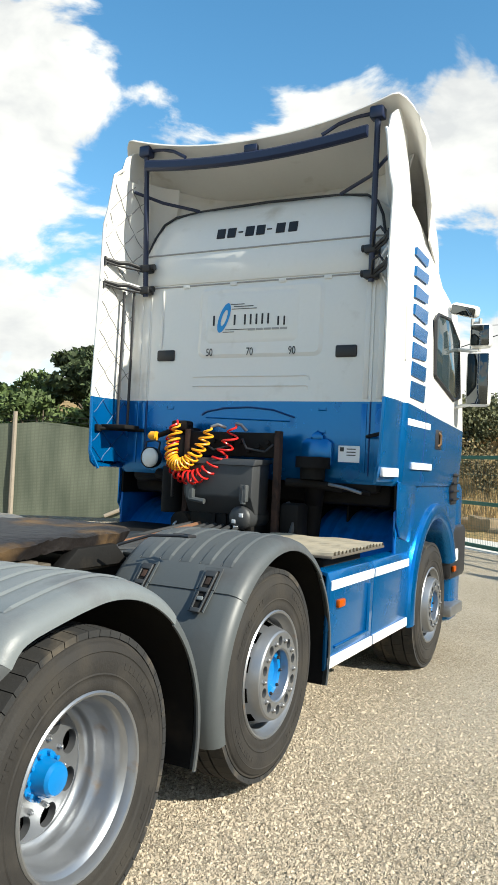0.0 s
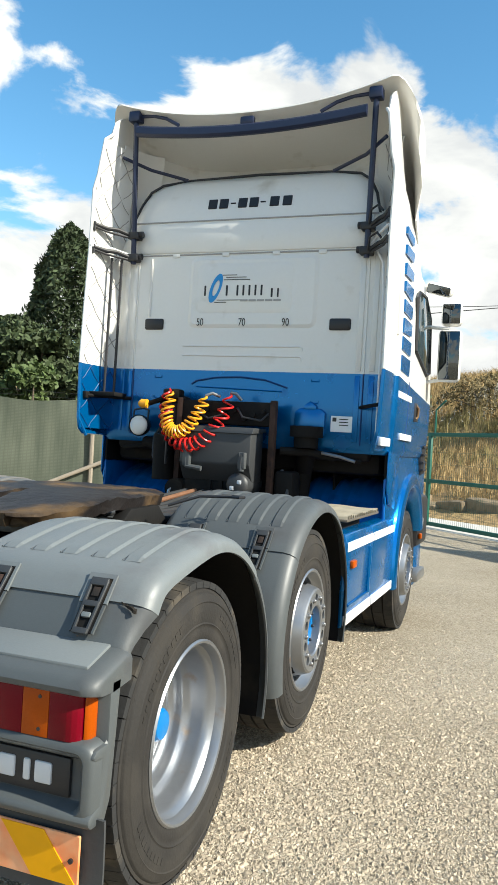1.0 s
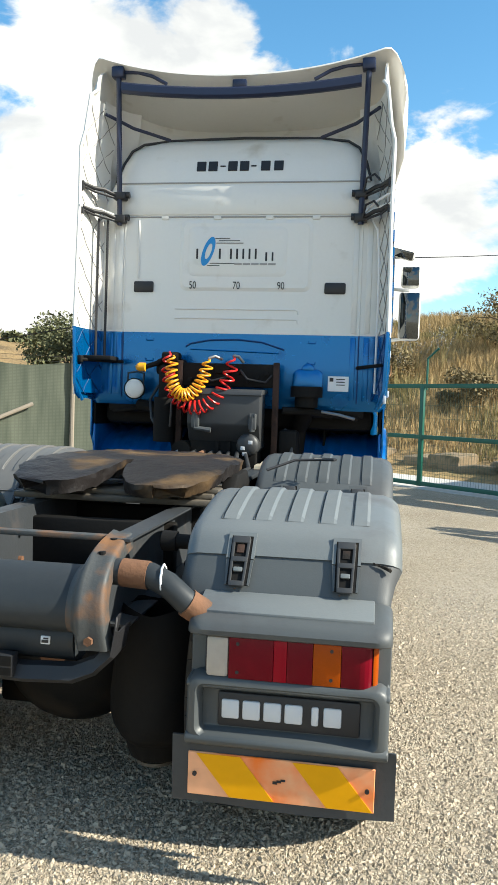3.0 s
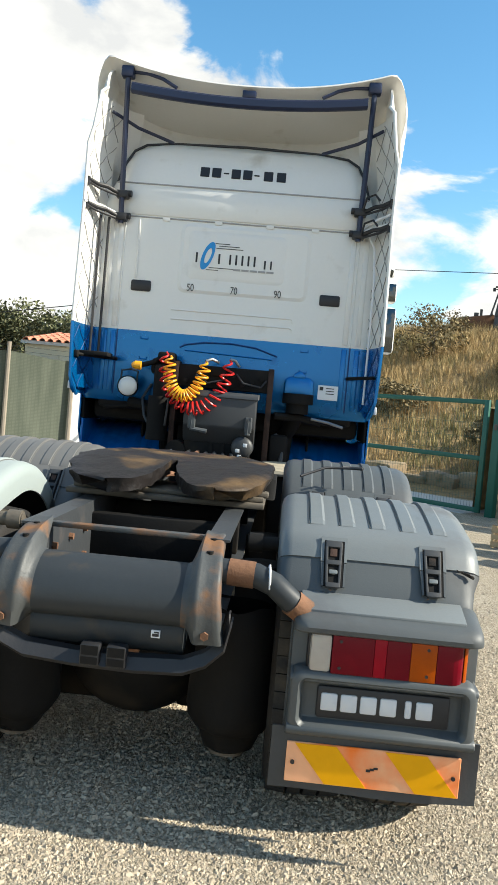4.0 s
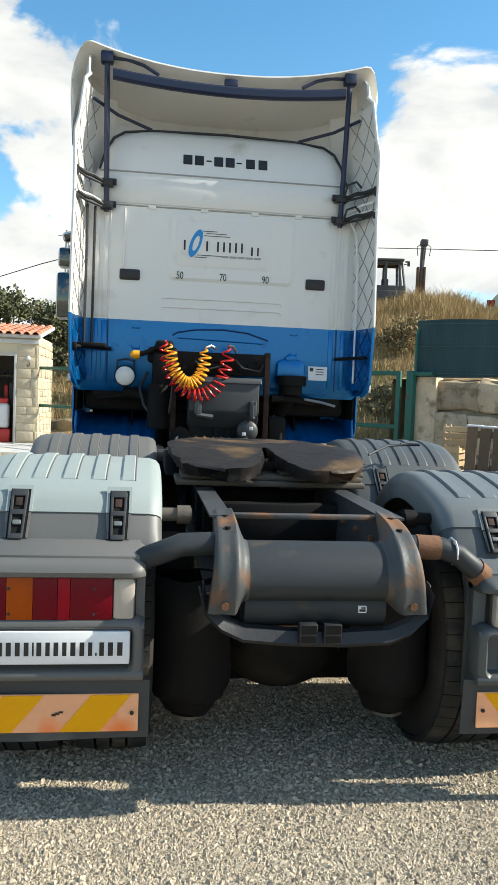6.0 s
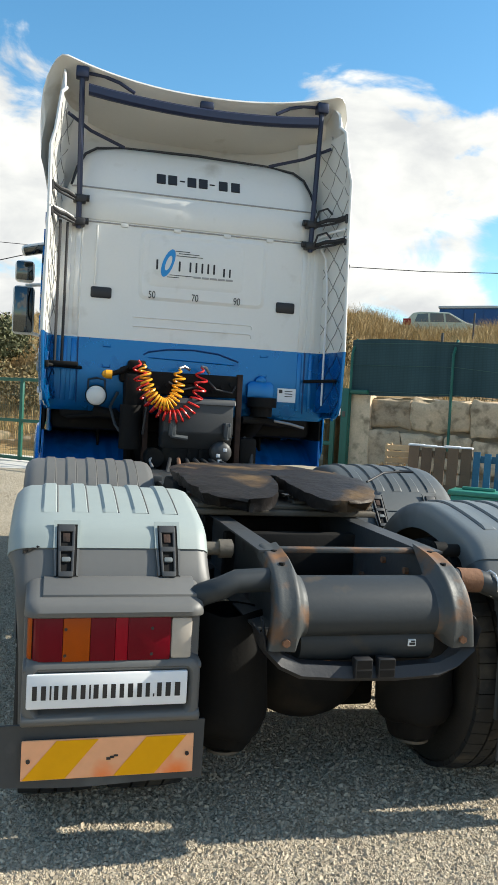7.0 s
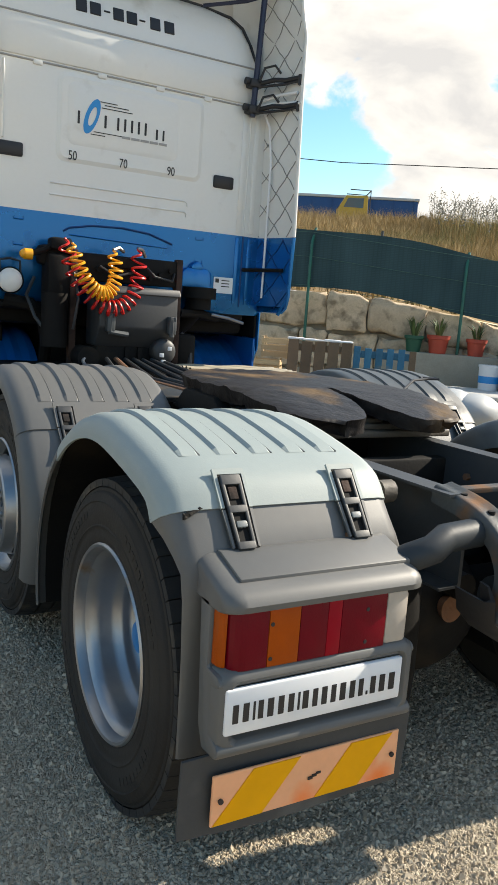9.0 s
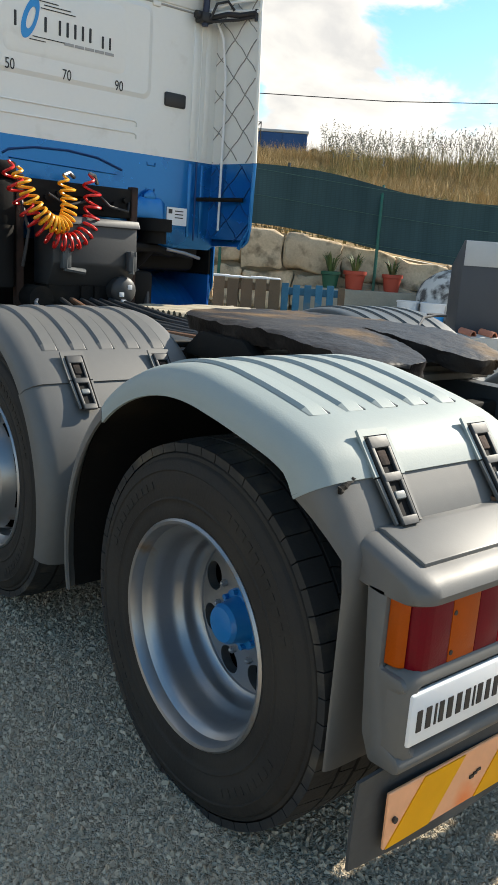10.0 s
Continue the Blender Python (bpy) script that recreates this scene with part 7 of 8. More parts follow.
for z in (0.06, 0.54, 0.94):
    tube(bm, [wall_pt(u, -0.17, wall_top(u) + z) for u in (0.04, 1.87, 4.45, 7.0, 9.6, 14)], 0.004, 5)
part("wire", bm, M_WIRE_G, netf)
for u, d, h in ((-1.6, 6.0, 1.3), (1.0, 3.0, 1.1), (3.0, 3.0, 1.15), (0.2, 12, 1.2)):
    stake = thing("fence_stake", "thin rusty stake in the grassy bank", "stake", "stakes on the bank")
    z = slope_z(u, d)
    bm = B()
    p = wall_pt(u, d)
    tube(bm, [(p.x, p.y, z - 0.2), (p.x + 0.03, p.y, z + h)], 0.03)
    part("shaft", bm, M_RUSTY, stake)

gate = thing("yard_gate", "green steel gate with wire mesh infill, closed", "gate")
G0, GE = Vector((4.06, 11.24, 0)), Vector((-0.7071, 0.7071, 0))
GN = Vector((0.7071, 0.7071, 0))


def gp(s, z, d=0.0):
    p = G0 + GE * s + GN * d
    return (p.x, p.y, z)


def bar(name, s0, s1, z0, z1, w, m=M_GATE, parent=None):
    bm = B()
    box(bm, s0, s1, -w, w, z0, z1, 0.006, Matrix.Translation(G0) @ Matrix.Rotation(radians(135), 4, "Z"))
    return part(name, bm, m, parent or gate)


for z0, z1 in ((1.93, 2.01), (0.95, 1.03), (0.05, 0.13)):
    bar("rail", 0.12, 10.8, z0, z1, 0.03)
for s in (0.12, 2.88, 5.7, 8.3, 10.8):
    bar("stile", s - 0.045, s + 0.045, 0.04, 2.01, 0.032)
bar("gate_post", -0.20, -0.06, 0.0, 2.02, 0.07)
bar("lock", -0.15, -0.09, 1.50, 1.60, 0.085, M_OAK)
bar("hinge", -0.55, -0.20, 1.93, 2.00, 0.05)
for s in (2.88, 5.7):
    bm = B()
    tube(bm, [gp(s, 1.9, 0.1), gp(s, 2.5, 0.1), gp(s - 0.2, 2.7, 0.18)], 0.022)
    part("top_arm", bm, M_GATE, gate)
bm = B()
for k in range(178):
    s = 0.16 + k * 0.06
    tube(bm, [gp(s, 0.1), gp(s, 1.95)], 0.0026, 3, False)
for z in (0.3, 0.5, 0.7, 1.1, 1.35, 1.6):
    tube(bm, [gp(0.12, z), gp(10.8, z)], 0.0026, 3, False)
part("wire_mesh", bm, M_WIRE_G, gate, smooth=0)

pillar = thing("stone_pillar", "square pillar clad in pale stone at the gate", "pillar")
bm = B()
box(bm, -0.21, 0.21, -0.21, 0.21, 0, 1.92, 0.02, Matrix.Translation((4.50, 11.22, 0)) @ Matrix.Rotation(radians(-38), 4, "Z"))
part("shaft", bm, M_STONE, pillar)

# ---- yard clutter along the wall ----
CM = Matrix.Translation((3.58, 7.27, 0)) @ Matrix.Rotation(math.atan2(-0.625, 0.781), 4, "Z")


def pallet(m, wood, w, h, label, count, gap, lean=6, blue=0):
    ob = thing("pallet", label, "pallet", "pallets leaning by the wall")
    ob.matrix_world = m
    mr = Matrix.Rotation(radians(-lean), 4, "X")
    bw = (w - gap * (count - 1)) / count
    for k in range(count):
        x = k * (bw + gap)
        bm = B()
        box(bm, x, x + bw, -0.011, 0.011, 0.0 + 0.01 * (k % 2), h - 0.012 * ((k * 3) % 4) * 0.5, 0.003, mr, seg=1)
        part("slat", bm, M_WOOD if (blue and k == count - 1) else wood, ob)
    for z in (0.08, h / 2, h - 0.14):
        bm = B()
        box(bm, 0, w, 0.013, 0.10, z, z + 0.09, 0.004, mr, seg=1)
        part("bearer", bm, wood, ob)
    return ob


pallet(CM, M_WOOD, 0.84, 1.17, "weathered grey wooden pallet standing on its side", 5, 0.035)
pallet(CM @ Matrix.Translation((0.86, 0.02, 0)), M_WOOD_B, 0.80, 1.14, "blue painted wooden pallet standing on its side", 6, 0.055, 6, 1)
white_sheet = small_thing("plastic_sheet", "white plastic sheet bundled over the pallets", "sheet", lambda b: [box(b, -0.02 + 0.16 * k, 0.20 + 0.16 * k, 0.12, 0.22 + 0.01 * k, 1.155, 1.19 - 0.006 * (k % 3), 0.015, CM, 2) for k in range(5)], M_BAG_W)
for k, (du, dd, z0) in enumerate(((-0.30, 0.10, 0.0), (-0.26, 0.16, 0.30), (-0.28, 0.12, 0.60), (-0.20, 0.3, 0.88))):
    cr = thing("fruit_crate", "small pale wooden fruit crate, empty", "crate", "stack of fruit crates")
    cm = CM @ Matrix.Translation((du, dd, z0))
    for j in range(3):
        for y in (0, 0.28):
            bm = B()
            box(bm, -0.18, 0.18, y - 0.005, y + 0.005, 0.02 + 0.09 * j, 0.085 + 0.09 * j, 0.002, cm, seg=1)
            part("slat", bm, M_WOOD_L, cr)
        for x in (-0.18, 0.18):
            bm = B()
            box(bm, x - 0.005, x + 0.005, 0, 0.28, 0.02 + 0.09 * j, 0.085 + 0.09 * j, 0.002, cm, seg=1)
            part("slat", bm, M_WOOD_L, cr)
    for x in (-0.165, 0.165):
        for y in (0.015, 0.265):
            bm = B()
            box(bm, x - 0.014, x + 0.014, y - 0.012, y + 0.012, 0, 0.29, 0, cm)
            part("corner_post", bm, M_WOOD_L, cr)


def potted(u, d, z, r, h, m, label, spikes, grow):
    ob = thing("plant_pot", label, "plant pot", "plant pots on the ledge")
    p = wall_pt(u, d)
    bm = B()
    rows = []
    for rr, zz in ((r * 0.75, 0.0), (r * 0.95, h * 0.78), (r * 1.08, h * 0.80), (r * 1.1, h), (r * 0.98, h), (r * 0.9, h * 0.85), (0.001, h * 0.85)):
        rows.append([(p.x + rr * math.cos(2 * math.pi * k / 20), p.y + rr * math.sin(2 * math.pi * k / 20), z + zz) for k in range(20)])
    vs, _ = grid(bm, rows, True)
    bm.faces.new(vs[0])
    part("pot", bm, m, ob)
    bm = B()
    for k in range(spikes):
        a = random.uniform(0, 6.28)
        l = random.uniform(0.6, 1.0) * grow
        o = random.uniform(0.2, 0.75) * l
        c = Vector((math.cos(a), math.sin(a), 0))
        q = Vector((-c.y, c.x, 0)) * 0.016
        base = Vector((p.x, p.y, z + h * 0.85)) + c * 0.03
        pts = [base, base + c * o * 0.4 + Vector((0, 0, l * 0.6)), base + c * o + Vector((0, 0, l * 0.85))]
        a0, b0, a1, b1, t1 = [bm.verts.new(v) for v in (pts[0] - q, pts[0] + q, pts[1] - q * 0.8, pts[1] + q * 0.8, pts[2])]
        bm.faces.new((a0, b0, b1, a1)), bm.faces.new((a1, b1, t1))
    part("leaves", bm, M_LEAF, ob, smooth=0)


potted(3.72, -0.26, 1.0, 0.15, 0.27, M_POT_G, "spiky green plant in a dark green pot", 26, 0.45)
potted(4.12, -0.26, 1.0, 0.18, 0.30, M_POT_R, "spiky green plant in a red pot", 30, 0.42)
potted(4.74, -0.26, 1.0, 0.16, 0.28, M_POT_R, "spiky green plant in a small red pot", 24, 0.36)


def bucket(u, d, z, r, h, label):
    ob = thing("bucket", label, "bucket", "buckets by the wall")
    p = wall_pt(u, d)
    bm = B()
    cyl(bm, (p.x, p.y, z + h / 2), r * 0.9, h, "z", 20, r)
    cyl(bm, (p.x, p.y, z + h + 0.012), r * 1.06, 0.03, "z", 20)
    part("tub", bm, M_BAG_W, ob)
    bm = B()
    cyl(bm, (p.x, p.y, z + h * 0.45), r * 0.965, h * 0.3, "z", 20)
    part("label_band", bm, M_LOGO, ob)


bucket(4.9, -1.0, 0.52, 0.17, 0.36, "white plastic paint bucket with a lid")
bucket(5.25, -1.2, 0.52, 0.19, 0.36, "white plastic paint bucket with a blue label")
bucket(5.6, -1.3, 0.52, 0.12, 0.2, "small white plastic bucket")
bench = thing("workbench", "white slab bench by the wall", "bench")
bm = B()
mb = Matrix.Translation(wall_pt(4.7, -1.35)) @ Matrix.Rotation(math.atan2(-0.625, 0.781), 4, "Z")
box(bm, -0.6, 2.6, -0.9, 0.55, 0.44, 0.52, 0.02, mb)
part("top", bm, M_CONC, bench)
for x in (-0.5, 2.4):
    bm = B()
    box(bm, x - 0.08, x + 0.08, -0.8, 0.45, 0.0, 0.44, 0.01, mb)
    part("trestle", bm, M_CONC, bench)
rock = B()
bmesh.ops.create_icosphere(rock, subdivisions=4, radius=0.52)
for v in rock.verts:
    v.co *= 1 + 0.06 * noise.noise(v.co * 2.5)
bmesh.ops.translate(rock, vec=wall_pt(5.6, -0.75, 0.9), verts=rock.verts)
rk = tagged(link("boulder", rock, M_ROCK_W), "round white boulder mottled with dark lichen", "boulder")
ped = small_thing("boulder_block", "rough stone block under the boulder", "stone block", lambda b: box(b, -0.4, 0.4, -0.3, 0.3, 0, 0.45, 0.04, Matrix.Translation(wall_pt(5.6, -0.75)) @ Matrix.Rotation(0.6, 4, "Z")), M_STONE)
bin_ = thing("rubbish_bin", "slate-grey wheeled bin with a pale flap", "bin")
mb2 = Matrix.Translation((5.9, 4.85, 0)) @ Matrix.Rotation(radians(-35), 4, "Z")
bm = B()
prism(bm, [(-0.35, 0.2), (0.05, 0.2), (0.05, 1.49), (-0.31, 1.77), (-0.35, 1.77)], "x", -0.50, 0.62, 0.02)
bmesh.ops.transform(bm, matrix=mb2, verts=bm.verts)
part("body", bm, M_BIN, bin_)
bm = B()
prism(bm, [(-0.362, 1.49), (-0.347, 1.49), (-0.347, 1.765), (-0.356, 1.765)], "x", -0.485, 0.60, 0.004)
bmesh.ops.transform(bm, matrix=mb2, verts=bm.verts)
part("flap", bm, M_LID, bin_)
for x, y in ((0.4, -0.3), (0.4, 0.0), (-0.4, -0.3), (-0.4, 0.0)):
    bm = B()
    cyl(bm, mb2 @ Vector((x, y, 0.12)), 0.12, 0.06, "y", 16)
    part("wheel", bm, M_RUBBER, bin_)
tub = thing("storage_tub", "green plastic tub with a rimmed lid beside the pallets", "tub")
mt3 = CM @ Matrix.Translation((1.05, -0.55, 0))
bm = B()
prism(bm, [(-0.26, 0), (0.26, 0), (0.31, 0.62), (-0.31, 0.62)], "y", -0.2, 0.2, 0.02)
bmesh.ops.transform(bm, matrix=mt3, verts=bm.verts)
part("body", bm, M_GREENBOX, tub)
bm = B()
box(bm, -0.34, 0.34, -0.23, 0.23, 0.62, 0.68, 0.015, mt3)
box(bm, -0.2, 0.2, -0.03, 0.03, 0.68, 0.72, 0.01, mt3)
part("lid", bm, M_GREENBOX, tub)
old = thing("old_tyre", "old black tyre leaning by the tub", "tyre")
bm = B()
lathe(bm, [(0.19, -0.02), (0.24, 0.0), (0.30, 0.0), (0.335, -0.03), (0.34, -0.1), (0.335, -0.17), (0.30, -0.2), (0.24, -0.2), (0.19, -0.18)], (0, 0, 0), 1, 32, True)
bmesh.ops.transform(bm, matrix=CM @ Matrix.Translation((1.75, -0.55, 0.34)) @ Matrix.Rotation(radians(70), 4, "Z"), verts=bm.verts)
part("casing", bm, M_RUBBER, old)
bm = B()
lathe(bm, [(0.19, -0.02), (0.17, -0.04), (0.15, -0.09), (0.02, -0.09)], (0, 0, 0), 1, 24)
bmesh.ops.transform(bm, matrix=CM @ Matrix.Translation((1.75, -0.55, 0.34)) @ Matrix.Rotation(radians(70), 4, "Z"), verts=bm.verts)
part("rim", bm, M_LID, old)
for k in range(3):
    tl = thing("roof_tile", "curved terracotta roof tile in a row on the ground block", "roof tile", "spare roof tiles")
    bm = B()
    c = Vector((5.10 + 0.19 * k, 4.52 - 0.135 * k, 0.75))
    rows = [[(c.x + 0.06 * math.cos(a) + dx, c.y + dy, c.z + 0.06 * math.sin(a)) for a in [math.pi * i / 6 for i in range(7)]] for dx, dy in ((-0.12, -0.16), (0.14, 0.20))]
    vs, fs = grid(bm, rows)
    solid(bm, fs, 0.012)
    part("shell", bm, M_TILE, tl)
small_thing("tile_block", "pale block that carries spare roof tiles", "block", lambda b: box(b, -0.42, 0.75, -0.22, 0.22, 0, 0.745, 0.02, Matrix.Translation((5.30, 4.38, 0)) @ Matrix.Rotation(radians(-38), 4, "Z")), M_CONC)
small_thing("grey_tarpaulin", "grey tarpaulin heap behind the pallets", "tarpaulin", lambda b: [ball(b, CM @ Vector((1.9 + 0.3 * k, 0.5, 0.35)), 0.36, 1.2, 0.9, 1.0 - 0.12 * k) for k in range(3)], M_LID)

# ---- vehicles on the bank ----
def on_bank(x, y):
    v = Vector((x, y, 0)) - WP
    return slope_z(v.dot(WE), v.dot(WN))


def hatchback():
    ob = thing("car", "pale green hatchback car parked in the grass on the bank", "car")
    bm = B()
    side = [(-2.0, 0.35), (-2.05, 0.75), (-1.95, 0.95), (-1.55, 1.42), (-1.2, 1.48), (0.1, 1.45), (0.95, 0.98), (1.75, 0.82), (1.98, 0.6), (1.98, 0.35)]
    prism(bm, side, "y", -0.82, 0.82, 0.06)
    part("body", bm, M_CARPAINT, ob)
    for s in (-1, 1):
        for q in ([(-1.45, 1.0), (-1.32, 1.36), (-0.85, 1.40), (-0.80, 1.0)], [(-0.72, 1.0), (-0.75, 1.40), (-0.15, 1.40), (-0.08, 1.0)], [(0.0, 1.0), (-0.06, 1.39), (0.1, 1.38), (0.72, 1.0)]):
            bm = B()
            prism(bm, q, "y", s * 0.80, s * 0.83)
            part("window", bm, M_GLASS, ob)
        bm = B()
        box(bm, -1.98, -1.62, s * 0.81 - 0.02, s * 0.81 + 0.02, 0.85, 1.15, 0.01)
        part("tail_light", bm, M_REDB, ob)
        for x in (-1.25, 1.3):
            bm = B()
            cyl(bm, (x, s * 0.76, 0.3), 0.3, 0.18, "y", 24)
            part("wheel", bm, M_RUBBER, ob)
    ob.matrix_world = pose(15.45, 28.95, on_bank(15.7, 28.9) - 0.22, 0, 0, -32) @ Matrix.Scale(0.92, 4)
    return ob


hatchback()


def box_truck():
    ob = thing("box_trailer", "long dark blue covered trailer behind the grass", "trailer")
    bm = B()
    box(bm, -3.85, 3.85, -1.2, 1.2, 0.9, 2.25, 0.04)
    part("body", bm, M_BLUETARP, ob)
    bm = B()
    box(bm, -3.9, 3.9, -1.24, 1.24, 2.25, 2.37, 0.02)
    part("roof_rail", bm, M_LID, ob)
    for k in range(9):
        bm = B()
        box(bm, -3.7 + k * 0.92, -3.65 + k * 0.92, -1.23, -1.19, 0.95, 2.24)
        part("side_pillar", bm, M_BLUETARP, ob)
    for x in (-2.6, 1.8, 2.9):
        for y in (-0.95, 0.95):
            bm = B()
            cyl(bm, (x, y, 0.5), 0.5, 0.3, "y", 20)
            part("wheel", bm, M_RUBBER, ob)
    bm = B()
    box(bm, -3.7, 3.7, -0.4, 0.4, 0.55, 0.9)
    part("chassis", bm, M_ENGINE, ob)
    ob.matrix_world = pose(20.2, 30.25, 4.52, 0, 0, -38.5)


box_truck()


def yellow_truck():
    ob = thing("tipper_truck", "old yellow lorry with a black roof rack", "truck")
    bm = B()
    prism(bm, [(-1.0, 0.5), (-1.0, 1.45), (-0.62, 2.1), (0.7, 2.15), (0.75, 0.5)], "y", -1.0, 1.0, 0.05)
    part("cab", bm, M_YELLOW, ob)
    for s in (-1, 1):
        bm = B()
        prism(bm, [(-0.75, 1.4), (-0.5, 1.95), (0.45, 1.98), (0.45, 1.4)], "y", s * 0.97, s * 1.01)
        part("window", bm, M_GLASS, ob)
        bm = B()
        cyl(bm, (-0.1, s * 0.9, 0.42), 0.42, 0.25, "y", 20)
        part("wheel", bm, M_RUBBER, ob)
        bm = B()
        cyl(bm, (2.8, s * 0.9, 0.42), 0.42, 0.25, "y", 20)
        part("wheel", bm, M_RUBBER, ob)
    bm = B()
    prism(bm, [(-1.03, 1.42), (-0.66, 2.03), (-0.63, 2.05), (-0.9, 1.42)], "y", -0.85, 0.85)
    part("windscreen", bm, M_GLASS, ob)
    bm = B()
    for y in (-0.95, 0.95):
        tube(bm, [(0.85, y, 0.8), (0.85, y, 2.45), (-0.4, y, 2.45)], 0.035)
    tube(bm, [(0.85, -0.95, 2.45), (0.85, 0.95, 2.45)], 0.035)
    part("rack", bm, M_BLACK, ob)
    bm = B()
    box(bm, 0.9, 4.0, -1.0, 1.0, 0.75, 1.05, 0.03)
    box(bm, -0.9, 4.0, -0.4, 0.4, 0.45, 0.75, 0.03)
    part("bed", bm, M_DIGGER, ob)
    ob.matrix_world = pose(18.55, 26.4, on_bank(18.65, 26.35) - 0.14, 0, 0, -30) @ Matrix.Scale(0.68, 4)


yellow_truck()


def digger():
    ob = thing("excavator", "dark excavator cab with a raised rusty boom on the bank", "excavator")
    bm = B()
    for y in (-0.62, 0.62):
        for x0, x1, w in ((-1.06, -0.74, 0.04), (-0.82, -0.62, 0.075), (-0.03, -0.03, 0.07), (0.62, 0.56, 0.06), (0.86, 0.66, 0.055)):
            tube(bm, [(x0, y, 0.45), (x1, y * 0.9, 1.76)], w, 6)
        tube(bm, [(-0.78, y * 0.9, 1.68), (0.70, y * 0.9, 1.68)], 0.075, 6)
        box(bm, -0.86, 0.84, y - 0.03, y + 0.03, 0.30, 0.66, 0.02)
    for x0, x1 in ((-1.0, -0.74), (0.86, 0.66)):
        tube(bm, [(x0, -0.6, 0.55), (x0, 0.6, 0.55)], 0.05, 6)
        tube(bm, [(x1, -0.55, 1.70), (x1, 0.55, 1.70)], 0.05, 6)
    part("cab_frame", bm, M_DIGGER, ob)
    bm = B()
    box(bm, -0.80, 0.78, -0.66, 0.66, 1.76, 1.87, 0.04)
    for x in (-0.86, 0.92):
        box(bm, x - 0.10, x + 0.10, -0.64, -0.52, 1.70, 1.76, 0.01)
    part("cab_roof", bm, M_DIGGER, ob)
    bm = B()
    box(bm, -0.9, 0.9, -0.8, 0.9, -0.3, 0.42, 0.08)
    part("body", bm, M_DIGGER, ob)
    bm = B()
    prism(bm, [(-0.88, -0.35), (-0.88, 0.55), (-1.3, 0.50), (-2.3, 0.36), (-2.75, 0.28), (-2.8, -0.35)], "y", -0.5, 0.5, 0.06)
    hood = part("bonnet", bm, M_RUST, ob, "rust-brown engine bonnet")
    bm = B()
    cyl(bm, (-1.45, -0.3, 0.62), 0.06, 0.30, "z", 8)
    box(bm, -1.75, -1.55, -0.35, -0.1, 0.45, 0.62, 0.03)
    part("exhaust", bm, M_DIGGER, hood)
    bm = B()
    box(bm, -0.16, 0.16, 0.0, 0.3, 0.60, 1.05, 0.05)
    part("seat", bm, M_BLACK, ob)
    for x in (-1.0, 0.95):
        bm = B()
        tube(bm, [(x * 0.8, -0.6, 1.6), (x, -0.75, 1.62)], 0.02)
        box(bm, x - 0.06, x + 0.06, -0.78, -0.74, 1.50, 1.66, 0.01)
        part("mirror", bm, M_BLACK, ob)
    bm = B()
    for x in (1.46, 1.76):
        box(bm, x - 0.05, x + 0.05, -0.16, 0.16, -0.3, 1.60, 0.02)
    box(bm, 1.50, 1.72, -0.10, 0.14, -0.3, 1.2, 0.02)
    part("boom", bm, M_RUST, ob, "rust-brown boom")
    bm = B()
    tube(bm, [(1.61, -0.05, 0.9), (1.64, -0.05, 1.9), (1.68, -0.05, 2.75)], [0.09, 0.11, 0.13], 8)
    box(bm, 1.52, 1.86, -0.2, 0.2, 2.55, 2.85, 0.06)
    for x in (1.42, 1.94):
        tube(bm, [(x, -0.1, 2.1), (x + (0.05 if x > 1.6 else -0.05), -0.1, 2.5), (1.68, -0.1, 2.75)], 0.02, 5)
    part("boom_ram", bm, M_DIGGER, ob)
    for s in (-1, 1):
        bm = B()
        box(bm, -1.5, 1.3, s * 0.9 - 0.22, s * 0.9 + 0.22, -0.9, -0.2, 0.15, seg=3)
        part("track", bm, M_ENGINE, ob)
    ob.matrix_world = pose(10.15, 32.9, 6.0, 0, 0, -12)


digger()
tyres = thing("scrap_tyre_heap", "heap of scrap tyres on the bank", "tyre heap")
for k in range(14):
    bm = B()
    p = wall_pt(3.6 + 0.34 * k, 19.2 + random.uniform(-0.6, 0.8))
    z = on_bank(p.x, p.y)
    lathe(bm, [(0.17, -0.02), (0.28, 0.0), (0.33, -0.06), (0.33, -0.14), (0.28, -0.2), (0.17, -0.18)], (p.x, p.y, z + 0.0 + random.uniform(-0.1, 0.35)), 1, 16, True)
    part("tyre", bm, M_RUBBER, tyres)

# ---- poles and wires ----
pole = thing("lattice_pole", "pale concrete lattice pole beyond the gate", "pole")
bm = B()
for dx in (-0.19, 0.19):
    tube(bm, [(-3.8 + dx, 30.7, -0.3), (-3.8 + dx * 0.8, 30.7, 7.9)], 0.075, 6)
for k in range(16):
    box(bm, -3.97, -3.63, 30.65, 30.75, 0.3 + 0.49 * k, 0.43 + 0.49 * k, 0.01)
part("shaft", bm, M_CONC, pole)
pole2 = thing("far_pole", "thin dark utility pole on the distant hill", "pole")
bm = B()
tube(bm, [(-32.2, 60, 5.5), (-32.2, 60, 9.4)], 0.09, 6)
part("shaft", bm, M_BARK, pole2)
